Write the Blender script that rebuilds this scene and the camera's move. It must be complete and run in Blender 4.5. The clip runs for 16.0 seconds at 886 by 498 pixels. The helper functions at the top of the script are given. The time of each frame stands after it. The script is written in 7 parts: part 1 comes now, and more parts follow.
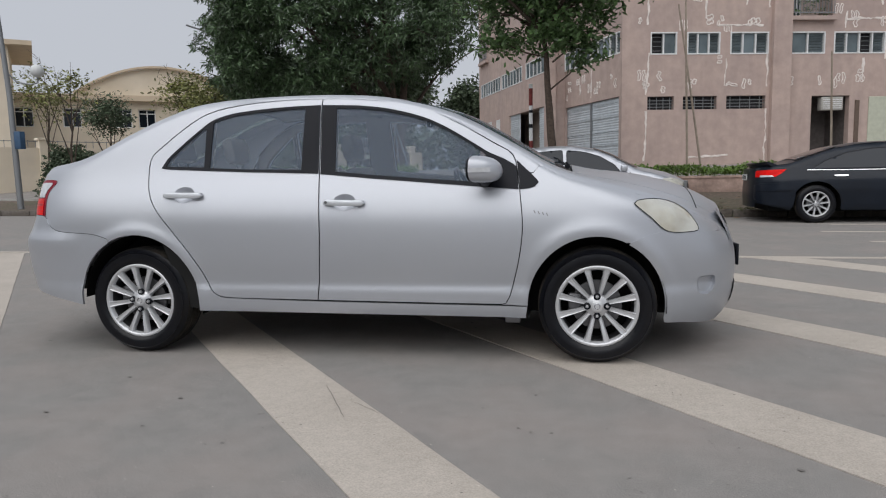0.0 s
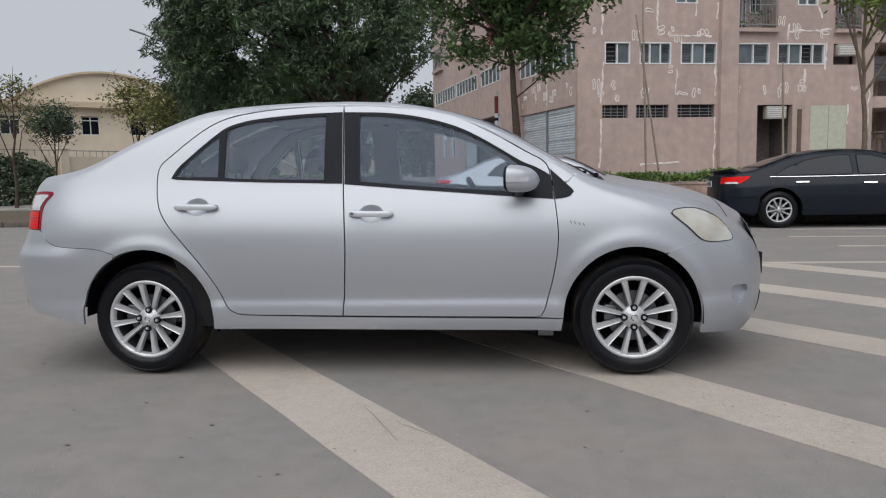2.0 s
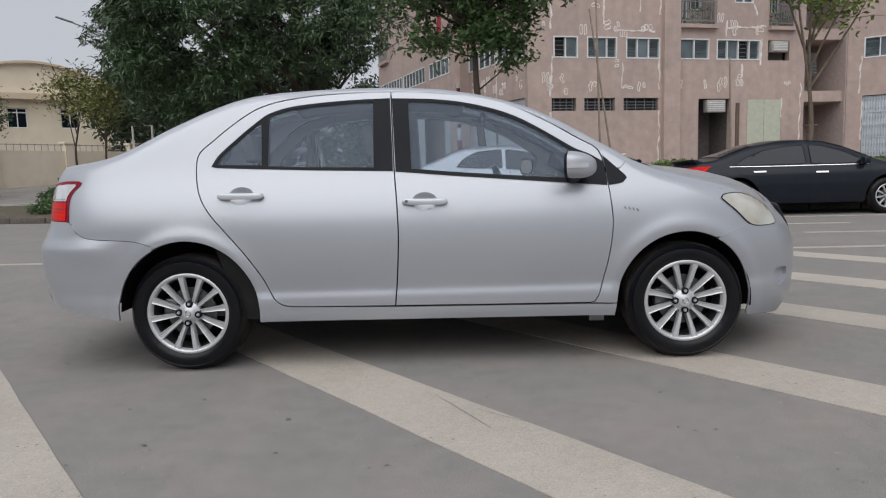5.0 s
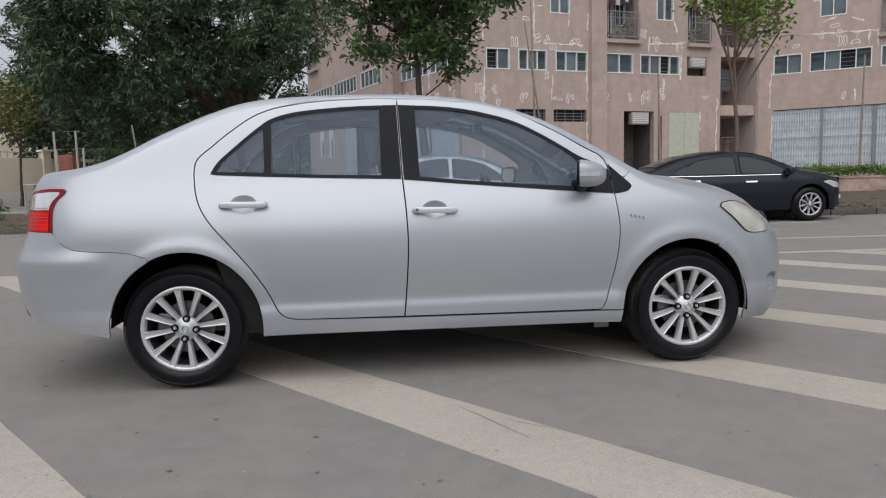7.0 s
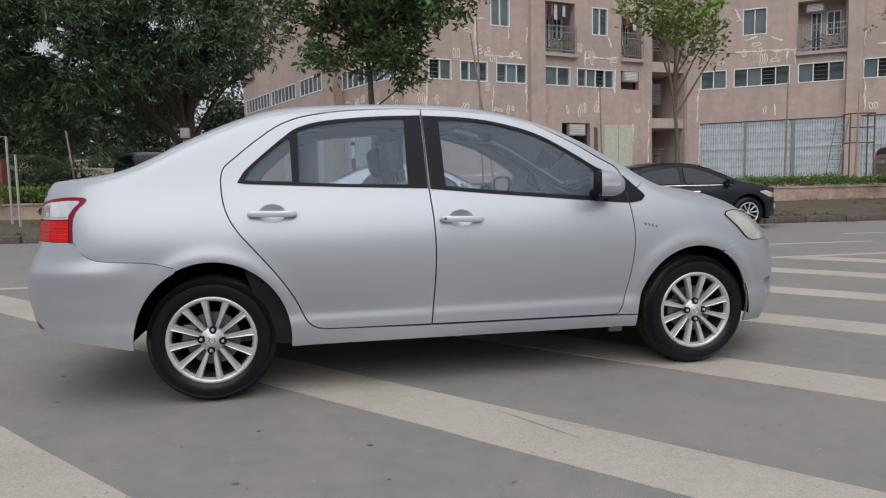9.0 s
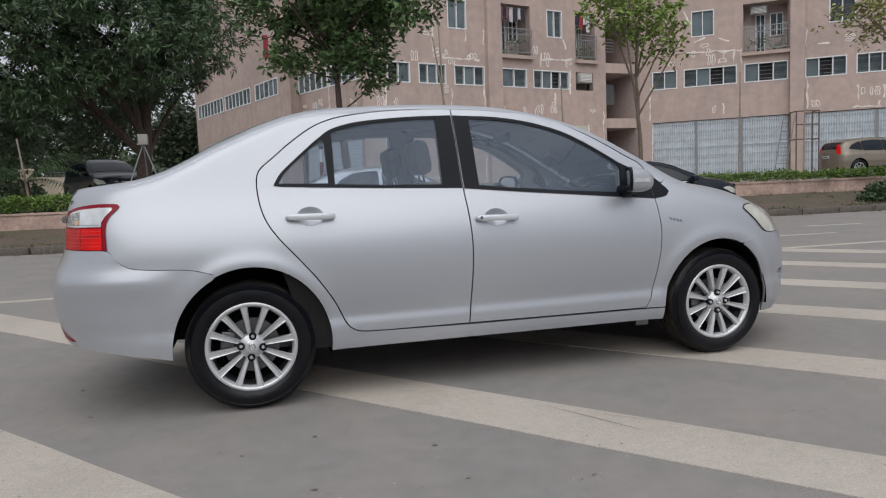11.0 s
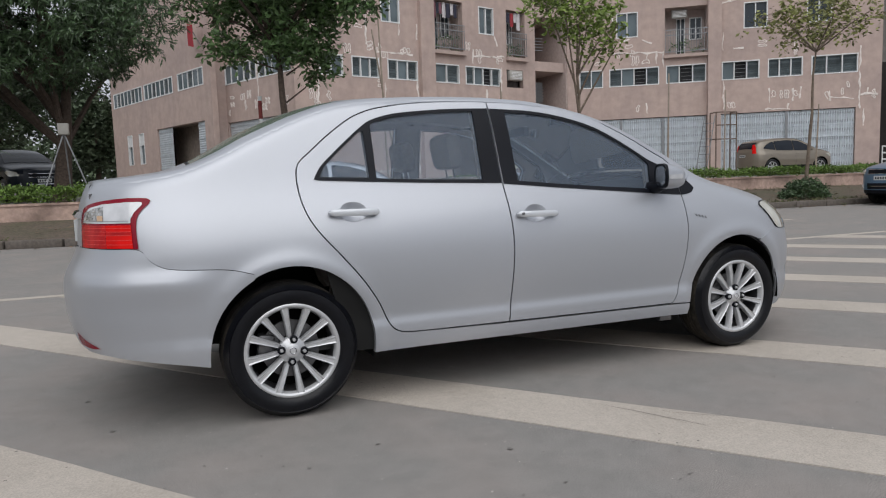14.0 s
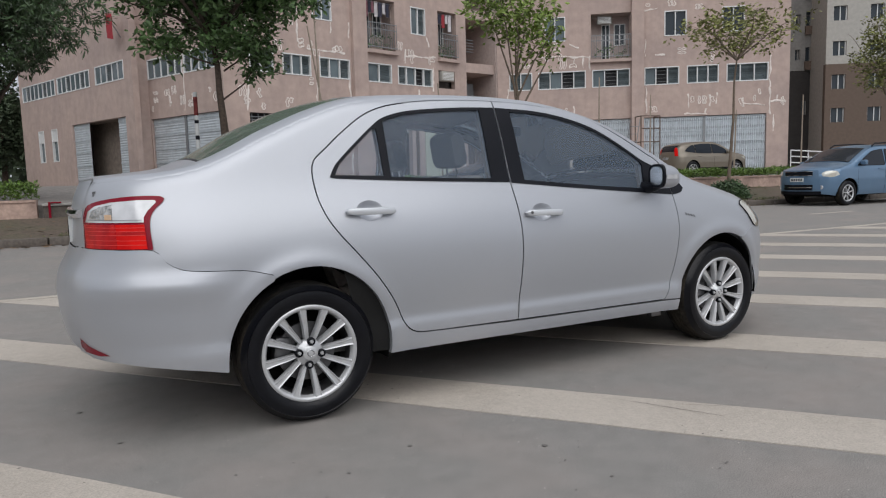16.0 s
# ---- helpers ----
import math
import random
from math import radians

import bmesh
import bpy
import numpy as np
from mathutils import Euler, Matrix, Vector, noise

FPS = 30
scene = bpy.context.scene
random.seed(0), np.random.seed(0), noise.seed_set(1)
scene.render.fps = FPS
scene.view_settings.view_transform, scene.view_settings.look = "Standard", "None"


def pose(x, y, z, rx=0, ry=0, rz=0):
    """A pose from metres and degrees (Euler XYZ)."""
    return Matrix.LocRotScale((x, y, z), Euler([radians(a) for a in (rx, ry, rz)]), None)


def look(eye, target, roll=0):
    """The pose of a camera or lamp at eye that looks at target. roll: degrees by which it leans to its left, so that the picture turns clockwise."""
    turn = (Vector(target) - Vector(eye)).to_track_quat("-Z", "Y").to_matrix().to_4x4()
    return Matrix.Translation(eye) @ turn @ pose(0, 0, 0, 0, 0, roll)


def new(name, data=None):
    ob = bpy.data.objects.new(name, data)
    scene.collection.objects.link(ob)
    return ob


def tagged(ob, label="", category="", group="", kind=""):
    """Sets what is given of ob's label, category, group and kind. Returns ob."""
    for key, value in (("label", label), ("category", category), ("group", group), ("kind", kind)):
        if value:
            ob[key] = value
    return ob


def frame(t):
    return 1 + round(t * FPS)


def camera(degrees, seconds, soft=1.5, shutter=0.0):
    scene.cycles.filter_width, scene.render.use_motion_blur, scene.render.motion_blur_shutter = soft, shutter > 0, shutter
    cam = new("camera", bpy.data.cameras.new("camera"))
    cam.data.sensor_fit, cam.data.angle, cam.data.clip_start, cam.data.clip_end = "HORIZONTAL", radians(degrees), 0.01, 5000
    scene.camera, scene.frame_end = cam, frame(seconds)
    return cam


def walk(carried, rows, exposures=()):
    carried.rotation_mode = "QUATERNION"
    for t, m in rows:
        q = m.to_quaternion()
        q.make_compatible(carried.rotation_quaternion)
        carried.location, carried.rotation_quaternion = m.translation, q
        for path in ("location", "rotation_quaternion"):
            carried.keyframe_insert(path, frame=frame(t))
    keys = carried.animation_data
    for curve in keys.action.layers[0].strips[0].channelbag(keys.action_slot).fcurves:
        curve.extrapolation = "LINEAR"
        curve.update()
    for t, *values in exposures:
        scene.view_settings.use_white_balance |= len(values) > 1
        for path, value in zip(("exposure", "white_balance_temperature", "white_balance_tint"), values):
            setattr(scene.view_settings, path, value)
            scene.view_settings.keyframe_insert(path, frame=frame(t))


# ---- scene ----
cam = camera(65.8, 16.0, soft=1.15)
PATH = [
    (0, (1.08, -4.308, 0.994), (0.748, -2.349, 0.772), -1.1),
    (0.5, (0.963, -4.235, 1.001), (0.67, -2.269, 0.785), -2.8),
    (1, (0.887, -4.223, 1.003), (0.601, -2.255, 0.791), -0.7),
    (1.5, (0.76, -4.204, 1.002), (0.49, -2.234, 0.795), -0.6),
    (2, (0.645, -4.243, 1.014), (0.459, -2.263, 0.81), -1.3),
    (2.5, (0.575, -4.301, 1.019), (0.432, -2.317, 0.806), -0.3),
    (3, (0.468, -4.242, 1.0), (0.349, -2.258, 0.776), -0.3),
    (3.5, (0.37, -4.204, 1.005), (0.265, -2.222, 0.764), -1.1),
    (3.7, (0.306, -4.186, 1.014), (0.207, -2.203, 0.766), -1.1),
    (5.8, (-0.081, -4.28, 0.986), (-0.004, -2.293, 0.77), -0.3),
    (6, (-0.134, -4.26, 0.989), (-0.037, -2.274, 0.774), 0.3),
    (6.5, (-0.257, -4.2, 0.994), (-0.081, -2.218, 0.791), -1.5),
    (7, (-0.363, -4.183, 1.0), (-0.155, -2.205, 0.794), -1.4),
    (7.5, (-0.483, -4.185, 1.002), (-0.226, -2.21, 0.814), -0.2),
    (8, (-0.631, -4.207, 1.019), (-0.274, -2.248, 0.838), -1.9),
    (8.5, (-0.733, -4.223, 1.012), (-0.334, -2.273, 0.818), -1.1),
    (9, (-0.838, -4.167, 1.012), (-0.435, -2.217, 0.828), -1.2),
    (9.2, (-0.881, -4.153, 1.012), (-0.478, -2.203, 0.826), -1.5),
    (11.3, (-1.304, -4.071, 1.008), (-0.741, -2.16, 0.83), -1.7),
    (11.5, (-1.342, -4.071, 1.022), (-0.763, -2.166, 0.838), -1.1),
    (12, (-1.407, -4.025, 1.009), (-0.796, -2.131, 0.814), -0.8),
    (12.5, (-1.492, -3.938, 1.01), (-0.812, -2.068, 0.804), -1.2),
    (13, (-1.562, -3.888, 1.015), (-0.89, -2.016, 0.803), -1.7),
    (13.5, (-1.636, -3.843, 1.016), (-0.952, -1.976, 0.81), -0.5),
    (14, (-1.766, -3.781, 1.028), (-1.015, -1.939, 0.826), -1.9),
    (14.5, (-1.913, -3.763, 1.036), (-1.051, -1.968, 0.85), -2.0),
    (15, (-1.993, -3.718, 1.019), (-1.104, -1.936, 0.836), -1.3),
    (15.5, (-2.066, -3.636, 1.033), (-1.15, -1.869, 0.837), -2.6),
    (16, (-2.135, -3.59, 1.033), (-1.186, -1.841, 0.825), -1.6),
]
walk(cam, [(t, look(eye, target, roll)) for t, eye, target, roll in PATH])

# ---- world, sun, exposure ----
scene.view_settings.exposure = 0.0
world = bpy.data.worlds.new("overcast_sky")
scene.world = world
world.use_nodes = True
wn = world.node_tree.nodes
wl = world.node_tree.links
sky = wn.new("ShaderNodeTexSky")
sky.sky_type, sky.sun_disc = "NISHITA", False
sky.sun_elevation, sky.sun_rotation = radians(53), radians(195)
sky.dust_density, sky.air_density = 4.0, 1.0
veil = wn.new("ShaderNodeMix")
veil.data_type = "RGBA"
veil.inputs[0].default_value = 0.93
veil.inputs[7].default_value = (8.35, 8.75, 9.6, 1)
wl.new(sky.outputs[0], veil.inputs[6])
wl.new(veil.outputs[2], wn["Background"].inputs[0])
wn["Background"].inputs[1].default_value = 0.066

sun_data = bpy.data.lights.new("sun", "SUN")
sun_data.energy, sun_data.angle, sun_data.color = 2.0, radians(78), (1.0, 0.985, 0.975)
sun = new("sun", sun_data)
sun.matrix_world = look((0, 0, 30), (6, 22, 0))


# ---- materials ----
def mat(name, color, rough=0.6, metal=0.0, vary=0.0, scale=6.0, bump=0.0, bump_scale=60.0, coat=0.0, second=None,
        second_scale=1.2, second_amount=0.5, per_piece=0.0, spec=0.5, mid=0.0, mid_scale=5.0, streak=0.0):
    """A Principled material: base colour with fine and coarse variation, and bump."""
    m = bpy.data.materials.new(name)
    m.use_nodes = True
    n, l = m.node_tree.nodes, m.node_tree.links
    b = n["Principled BSDF"]
    b.inputs["Roughness"].default_value = rough
    b.inputs["Metallic"].default_value = metal
    b.inputs["Specular IOR Level"].default_value = spec
    b.inputs["Coat Weight"].default_value = coat
    b.inputs["Coat Roughness"].default_value = 0.06
    col = (*color, 1)
    b.inputs["Base Color"].default_value = col
    tex = n.new("ShaderNodeTexCoord")
    out = None
    if second is not None:
        big = n.new("ShaderNodeTexNoise")
        big.inputs["Scale"].default_value = second_scale
        big.inputs["Detail"].default_value = 6
        l.new(tex.outputs["Object"], big.inputs["Vector"])
        ramp = n.new("ShaderNodeMapRange")
        ramp.inputs[1].default_value, ramp.inputs[2].default_value = 0.42, 0.68
        ramp.inputs[4].default_value = second_amount
        l.new(big.outputs["Fac"], ramp.inputs[0])
        mx = n.new("ShaderNodeMix")
        mx.data_type = "RGBA"
        mx.inputs[6].default_value, mx.inputs[7].default_value = col, (*second, 1)
        l.new(ramp.outputs[0], mx.inputs[0])
        out = mx.outputs[2]
    if vary > 0 or per_piece > 0:
        hsv = n.new("ShaderNodeHueSaturation")
        hsv.inputs["Color"].default_value = col
        if out is not None:
            l.new(out, hsv.inputs["Color"])
        fine = n.new("ShaderNodeTexNoise")
        fine.inputs["Scale"].default_value = scale
        fine.inputs["Detail"].default_value = 8
        l.new(tex.outputs["Object"], fine.inputs["Vector"])
        rng = n.new("ShaderNodeMapRange")
        rng.inputs[1].default_value, rng.inputs[2].default_value = 0.3, 0.7
        rng.inputs[3].default_value, rng.inputs[4].default_value = 1 - vary, 1 + vary
        l.new(fine.outputs["Fac"], rng.inputs[0])
        val = rng.outputs[0]
        if per_piece > 0:
            info = n.new("ShaderNodeNewGeometry")
            r2 = n.new("ShaderNodeMapRange")
            r2.inputs[3].default_value, r2.inputs[4].default_value = 1 - per_piece, 1 + per_piece
            l.new(info.outputs["Random Per Island"], r2.inputs[0])
            mul = n.new("ShaderNodeMath")
            mul.operation = "MULTIPLY"
            l.new(val, mul.inputs[0])
            l.new(r2.outputs[0], mul.inputs[1])
            val = mul.outputs[0]
        if mid > 0:
            mn = n.new("ShaderNodeTexNoise")
            mn.inputs["Scale"].default_value = mid_scale
            mn.inputs["Detail"].default_value = 7
            mn.inputs["Roughness"].default_value = 0.72
            l.new(tex.outputs["Object"], mn.inputs["Vector"])
            r3 = n.new("ShaderNodeMapRange")
            r3.inputs[1].default_value, r3.inputs[2].default_value = 0.32, 0.68
            r3.inputs[3].default_value, r3.inputs[4].default_value = 1 - mid, 1 + mid
            l.new(mn.outputs["Fac"], r3.inputs[0])
            mul = n.new("ShaderNodeMath")
            mul.operation = "MULTIPLY"
            l.new(val, mul.inputs[0])
            l.new(r3.outputs[0], mul.inputs[1])
            val = mul.outputs[0]
        if streak > 0:
            # rain streaks: noise drawn out downwards
            mp = n.new("ShaderNodeMapping")
            mp.inputs["Scale"].default_value = (3.2, 3.2, 0.22)
            l.new(tex.outputs["Object"], mp.inputs["Vector"])
            sn = n.new("ShaderNodeTexNoise")
            sn.inputs["Scale"].default_value = 1.0
            sn.inputs["Detail"].default_value = 5
            l.new(mp.outputs[0], sn.inputs["Vector"])
            r4 = n.new("ShaderNodeMapRange")
            r4.inputs[1].default_value, r4.inputs[2].default_value = 0.36, 0.66
            r4.inputs[3].default_value, r4.inputs[4].default_value = 1 + 0.4 * streak, 1 - streak
            l.new(sn.outputs["Fac"], r4.inputs[0])
            mul = n.new("ShaderNodeMath")
            mul.operation = "MULTIPLY"
            l.new(val, mul.inputs[0])
            l.new(r4.outputs[0], mul.inputs[1])
            val = mul.outputs[0]
        l.new(val, hsv.inputs["Value"])
        out = hsv.outputs[0]
    if out is not None:
        l.new(out, b.inputs["Base Color"])
    if bump > 0:
        bn = n.new("ShaderNodeTexNoise")
        bn.inputs["Scale"].default_value = bump_scale
        bn.inputs["Detail"].default_value = 6
        l.new(tex.outputs["Object"], bn.inputs["Vector"])
        bp = n.new("ShaderNodeBump")
        bp.inputs["Strength"].default_value = bump
        bp.inputs["Distance"].default_value = 0.01
        l.new(bn.outputs["Fac"], bp.inputs["Height"])
        l.new(bp.outputs[0], b.inputs["Normal"])
    return m


def glass_mat(name, tint, gloss_rough=0.02, ior=1.5, haze=0.0, film=(0.37, 0.46, 0.57)):
    """A thin pane: tinted see-through with Fresnel gloss; haze mixes in a plain diffuse film."""
    m = bpy.data.materials.new(name)
    m.use_nodes = True
    n, l = m.node_tree.nodes, m.node_tree.links
    n.remove(n["Principled BSDF"])
    tr = n.new("ShaderNodeBsdfTransparent")
    tr.inputs[0].default_value = (*tint, 1)
    gl = n.new("ShaderNodeBsdfGlossy")
    gl.inputs["Roughness"].default_value = gloss_rough
    fr = n.new("ShaderNodeFresnel")
    fr.inputs[0].default_value = ior
    mx = n.new("ShaderNodeMixShader")
    l.new(fr.outputs[0], mx.inputs[0])
    l.new(tr.outputs[0], mx.inputs[1])
    l.new(gl.outputs[0], mx.inputs[2])
    last = mx.outputs[0]
    if haze > 0:
        df = n.new("ShaderNodeBsdfDiffuse")
        df.inputs[0].default_value = (*film, 1)
        m2 = n.new("ShaderNodeMixShader")
        m2.inputs[0].default_value = haze
        l.new(last, m2.inputs[1])
        l.new(df.outputs[0], m2.inputs[2])
        last = m2.outputs[0]
    l.new(last, n["Material Output"].inputs[0])
    return m


M = {}
M["asphalt"] = mat("worn_asphalt", (0.222, 0.212, 0.200), 0.9, vary=0.42, scale=240, bump=0.06, bump_scale=300,
                   second=(0.262, 0.234, 0.216), second_scale=1.5, second_amount=0.85, mid=0.09, mid_scale=8.0)
M["marking"] = mat("worn_road_paint", (0.45, 0.405, 0.355), 0.85, vary=0.16, scale=160, bump=0.25, bump_scale=320,
                   second=(0.375, 0.335, 0.29), second_scale=1.3, second_amount=0.75, mid=0.07, mid_scale=16.0)
M["crack"] = mat("crack_tar", (0.16, 0.15, 0.14), 0.9)
M["kerb"] = mat("kerb_concrete", (0.125, 0.108, 0.095), 0.9, vary=0.2, scale=20, bump=0.4, bump_scale=60,
                second=(0.09, 0.075, 0.06), second_scale=1.5, second_amount=0.8)
M["edging"] = mat("pale_concrete_edging", (0.36, 0.35, 0.33), 0.9, vary=0.15, scale=8, second=(0.24, 0.23, 0.2))
M["soil"] = mat("dry_soil", (0.115, 0.088, 0.068), 0.95, vary=0.3, scale=14, bump=0.8, bump_scale=25,
                second=(0.075, 0.078, 0.042), second_scale=0.9, second_amount=0.7)
M["yard"] = mat("courtyard_concrete", (0.25, 0.232, 0.215), 0.9, vary=0.2, scale=8, second=(0.16, 0.145, 0.135))
M["planter"] = mat("pink_planter_plaster", (0.50, 0.36, 0.30), 0.85, vary=0.14, scale=12, second=(0.17, 0.12, 0.10),
                   second_scale=1.1, second_amount=0.85, bump=0.3, mid=0.15)
M["facade"] = mat("faded_pink_plaster", (0.475, 0.368, 0.325), 0.9, vary=0.07, scale=3, second=(0.398, 0.312, 0.284),
                  second_scale=0.35, second_amount=0.8, bump=0.15, bump_scale=30, mid=0.08, mid_scale=1.6, streak=0.045)
M["patch"] = mat("pale_crack_filler", (0.75, 0.69, 0.65), 0.9, vary=0.14, scale=5)
M["meter"] = mat("faded_dark_blue_tin", (0.04, 0.09, 0.17), 0.6, vary=0.15)
M["white"] = mat("white_window_frame", (0.72, 0.73, 0.73), 0.5, vary=0.05)
M["louvre"] = mat("grey_louvre_glass", (0.17, 0.21, 0.225), 0.2, vary=0.25, scale=2, per_piece=0.25)
M["pane"] = mat("blue_grey_pane", (0.125, 0.16, 0.175), 0.08, vary=0.35, scale=0.7, per_piece=0.3)
M["dark_pane"] = mat("dark_blue_pane", (0.035, 0.045, 0.055), 0.08, vary=0.3, scale=0.7)
# near-black that stands in for the unlit space behind windows and vents
M["dark"] = mat("unlit_recess_black", (0.02, 0.02, 0.022), 0.9)
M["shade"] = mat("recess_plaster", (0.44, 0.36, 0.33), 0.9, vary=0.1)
M["shutter"] = mat("galvanised_shutter", (0.55, 0.60, 0.64), 0.5, metal=0.2, vary=0.1, scale=5, second=(0.43, 0.47, 0.50))
M["metal"] = mat("grey_metal_rail", (0.25, 0.26, 0.27), 0.5, metal=0.5)
M["pole"] = mat("weathered_pole", (0.30, 0.25, 0.2), 0.8, vary=0.2)
M["cream"] = mat("cream_plaster", (0.73, 0.645, 0.52), 0.9, vary=0.06, scale=2, second=(0.55, 0.47, 0.35), second_scale=0.5)
M["tan"] = mat("tan_plaster", (0.60, 0.49, 0.36), 0.9, vary=0.06, scale=2)
M["brown"] = mat("brown_render", (0.13, 0.095, 0.075), 0.9, vary=0.1)
M["pale"] = mat("pale_render", (0.40, 0.385, 0.355), 0.9, vary=0.1)
M["bark"] = mat("tree_bark", (0.075, 0.055, 0.043), 0.95, vary=0.35, scale=18, bump=0.8, bump_scale=30)
M["mango"] = mat("mango_leaf", (0.060, 0.102, 0.045), 0.36, vary=0.3, scale=0.9, per_piece=0.6)
M["leaf"] = mat("broad_leaf", (0.085, 0.150, 0.052), 0.45, vary=0.3, scale=1.2, per_piece=0.55)
M["young"] = mat("young_leaf", (0.17, 0.24, 0.05), 0.55, vary=0.3, scale=1.2, per_piece=0.5)
M["young_bark"] = mat("smooth_young_bark", (0.16, 0.125, 0.095), 0.9, vary=0.25, scale=14, bump=0.4)
M["dry"] = mat("sparse_leaf", (0.18, 0.19, 0.06), 0.6, vary=0.3, scale=1.2, per_piece=0.5)
M["hedge"] = mat("hedge_leaf", (0.115, 0.195, 0.035), 0.6, vary=0.3, scale=3, per_piece=0.5)
M["far"] = mat("distant_leaf", (0.07, 0.10, 0.055), 0.7, vary=0.3, scale=0.6, per_piece=0.4)
M["cloth_red"] = mat("red_cloth", (0.30, 0.03, 0.04), 0.8, vary=0.2)
M["old_red"] = mat("weathered_red_paint", (0.17, 0.028, 0.026), 0.8, vary=0.3, scale=12)
M["laundry"] = mat("dusky_red_cloth", (0.20, 0.09, 0.11), 0.9, vary=0.2)
M["laundry_dark"] = mat("dark_blue_cloth", (0.035, 0.035, 0.055), 0.9, vary=0.2)
M["laundry_pale"] = mat("pale_cloth", (0.55, 0.52, 0.53), 0.9, vary=0.1)

M["paint"] = mat("silver_car_paint", (0.442, 0.460, 0.498), 0.38, metal=0.50, vary=0.03, scale=500, coat=0.22,
                 second=(0.432, 0.450, 0.480), second_scale=1.4, second_amount=0.6)
M["paint_black"] = mat("dusty_black_paint", (0.010, 0.014, 0.022), 0.28, coat=0.12, vary=0.1, second=(0.013, 0.015, 0.019), spec=0.2)
M["paint_blue"] = mat("metallic_blue_paint", (0.125, 0.215, 0.33), 0.35, metal=0.4, coat=0.6, vary=0.03)
M["paint_tan"] = mat("bronze_grey_paint", (0.22, 0.19, 0.15), 0.35, metal=0.4, coat=0.6, vary=0.03)
M["cabinet"] = mat("faded_red_brown_paint", (0.22, 0.075, 0.05), 0.7, vary=0.2, scale=8)
M["trim"] = mat("satin_black_trim", (0.007, 0.008, 0.012), 0.38, vary=0.1, spec=0.16)
# near-black for the shell and strips that paint the shade in panel gaps
M["gap"] = mat("gap_shade_black", (0.006, 0.006, 0.006), 0.9)
M["under"] = mat("underbody_black", (0.010, 0.010, 0.010), 0.9, vary=0.2, spec=0.1)
M["rubber"] = mat("tyre_rubber", (0.0045, 0.005, 0.0075), 0.30, spec=0.28, vary=0.2, scale=30, bump=0.15, second=(0.008, 0.008, 0.009),
                  second_scale=6, second_amount=0.4)
M["tread"] = mat("dusty_tread_rubber", (0.018, 0.0175, 0.017), 0.8, spec=0.1, vary=0.3, scale=60, bump=0.4, bump_scale=90, second=(0.06, 0.052, 0.042),
                 second_scale=9, second_amount=0.8)
M["alloy"] = mat("silver_alloy", (0.58, 0.59, 0.605), 0.32, metal=0.45, vary=0.06, scale=20)
# body silver, lightened in colour so the handles look better lit
M["handle"] = mat("lightened_silver_paint", (0.60, 0.625, 0.66), 0.32, metal=0.25, coat=0.4)
M["disc"] = mat("brake_disc", (0.15, 0.15, 0.155), 0.4, metal=0.7, vary=0.2, scale=40)
# rim alloy darkened in colour for the shade behind the spokes
M["barrel"] = mat("shaded_rim_barrel", (0.095, 0.095, 0.10), 0.45, metal=0.5, vary=0.1)
M["chrome"] = mat("chrome", (0.7, 0.7, 0.72), 0.12, metal=1.0)
M["lug"] = mat("lug_nut", (0.22, 0.22, 0.23), 0.3, metal=0.9)
M["seat"] = mat("beige_seat_fabric", (0.38, 0.345, 0.315), 0.95, vary=0.12, scale=40, bump=0.3)
M["seat_dark"] = mat("grey_seat_cover", (0.10, 0.095, 0.095), 0.9, vary=0.1, scale=40)
M["dash"] = mat("dashboard_plastic", (0.07, 0.068, 0.066), 0.7, vary=0.1)
M["lining"] = mat("interior_lining", (0.21, 0.195, 0.18), 0.9, vary=0.08)
M["red_lens"] = mat("red_lamp_lens", (0.74, 0.010, 0.008), 0.3, coat=0.0, spec=0.1, second=(0.50, 0.004, 0.005), second_scale=16, second_amount=0.7, vary=0.12, scale=9)
M["red_deep"] = mat("deep_red_lens", (0.38, 0.005, 0.008), 0.28, spec=0.2, second=(0.66, 0.015, 0.012), second_scale=22, second_amount=0.6, vary=0.15, scale=14)
M["red_rib"] = mat("pale_red_rib", (0.62, 0.06, 0.05), 0.3, spec=0.3)
M["reflector"] = mat("faceted_reflector", (0.52, 0.52, 0.51), 0.18, metal=0.7, vary=0.5, scale=60, bump=0.9, bump_scale=45)
M["dark_red"] = mat("dark_red_lens", (0.21, 0.005, 0.018), 0.25, spec=0.2)
M["clear_lens"] = mat("clear_lamp_lens", (0.62, 0.63, 0.65), 0.14, metal=0.2, coat=1.0, vary=0.18, scale=14)
M["amber"] = mat("amber_bulb", (0.55, 0.36, 0.22), 0.3, coat=0.5)
M["head_lens"] = mat("yellowed_headlamp", (0.62, 0.62, 0.57), 0.12, metal=0.25, coat=1.0, vary=0.15, scale=8,
                     second=(0.46, 0.42, 0.31), second_scale=5, second_amount=0.7)
M["plate"] = mat("plate_white", (0.6, 0.62, 0.62), 0.5)
# the blue-grey haze paints the sky's reflection into the side panes
M["side_glass"] = glass_mat("tinted_side_glass_sheen", (0.79, 0.83, 0.86), 0.05, 1.3, haze=0.21, film=(0.33, 0.415, 0.54))
M["off_glass"] = glass_mat("plain_off_side_glass", (0.74, 0.79, 0.83), 0.05, 1.2)
M["rear_glass"] = glass_mat("dusty_green_rear_glass", (0.55, 0.63, 0.57), haze=0.26, film=(0.30, 0.37, 0.31))
# a little haze here likewise stands in for reflected sky
M["screen_glass"] = glass_mat("green_screen_glass", (0.6, 0.68, 0.64), haze=0.10)
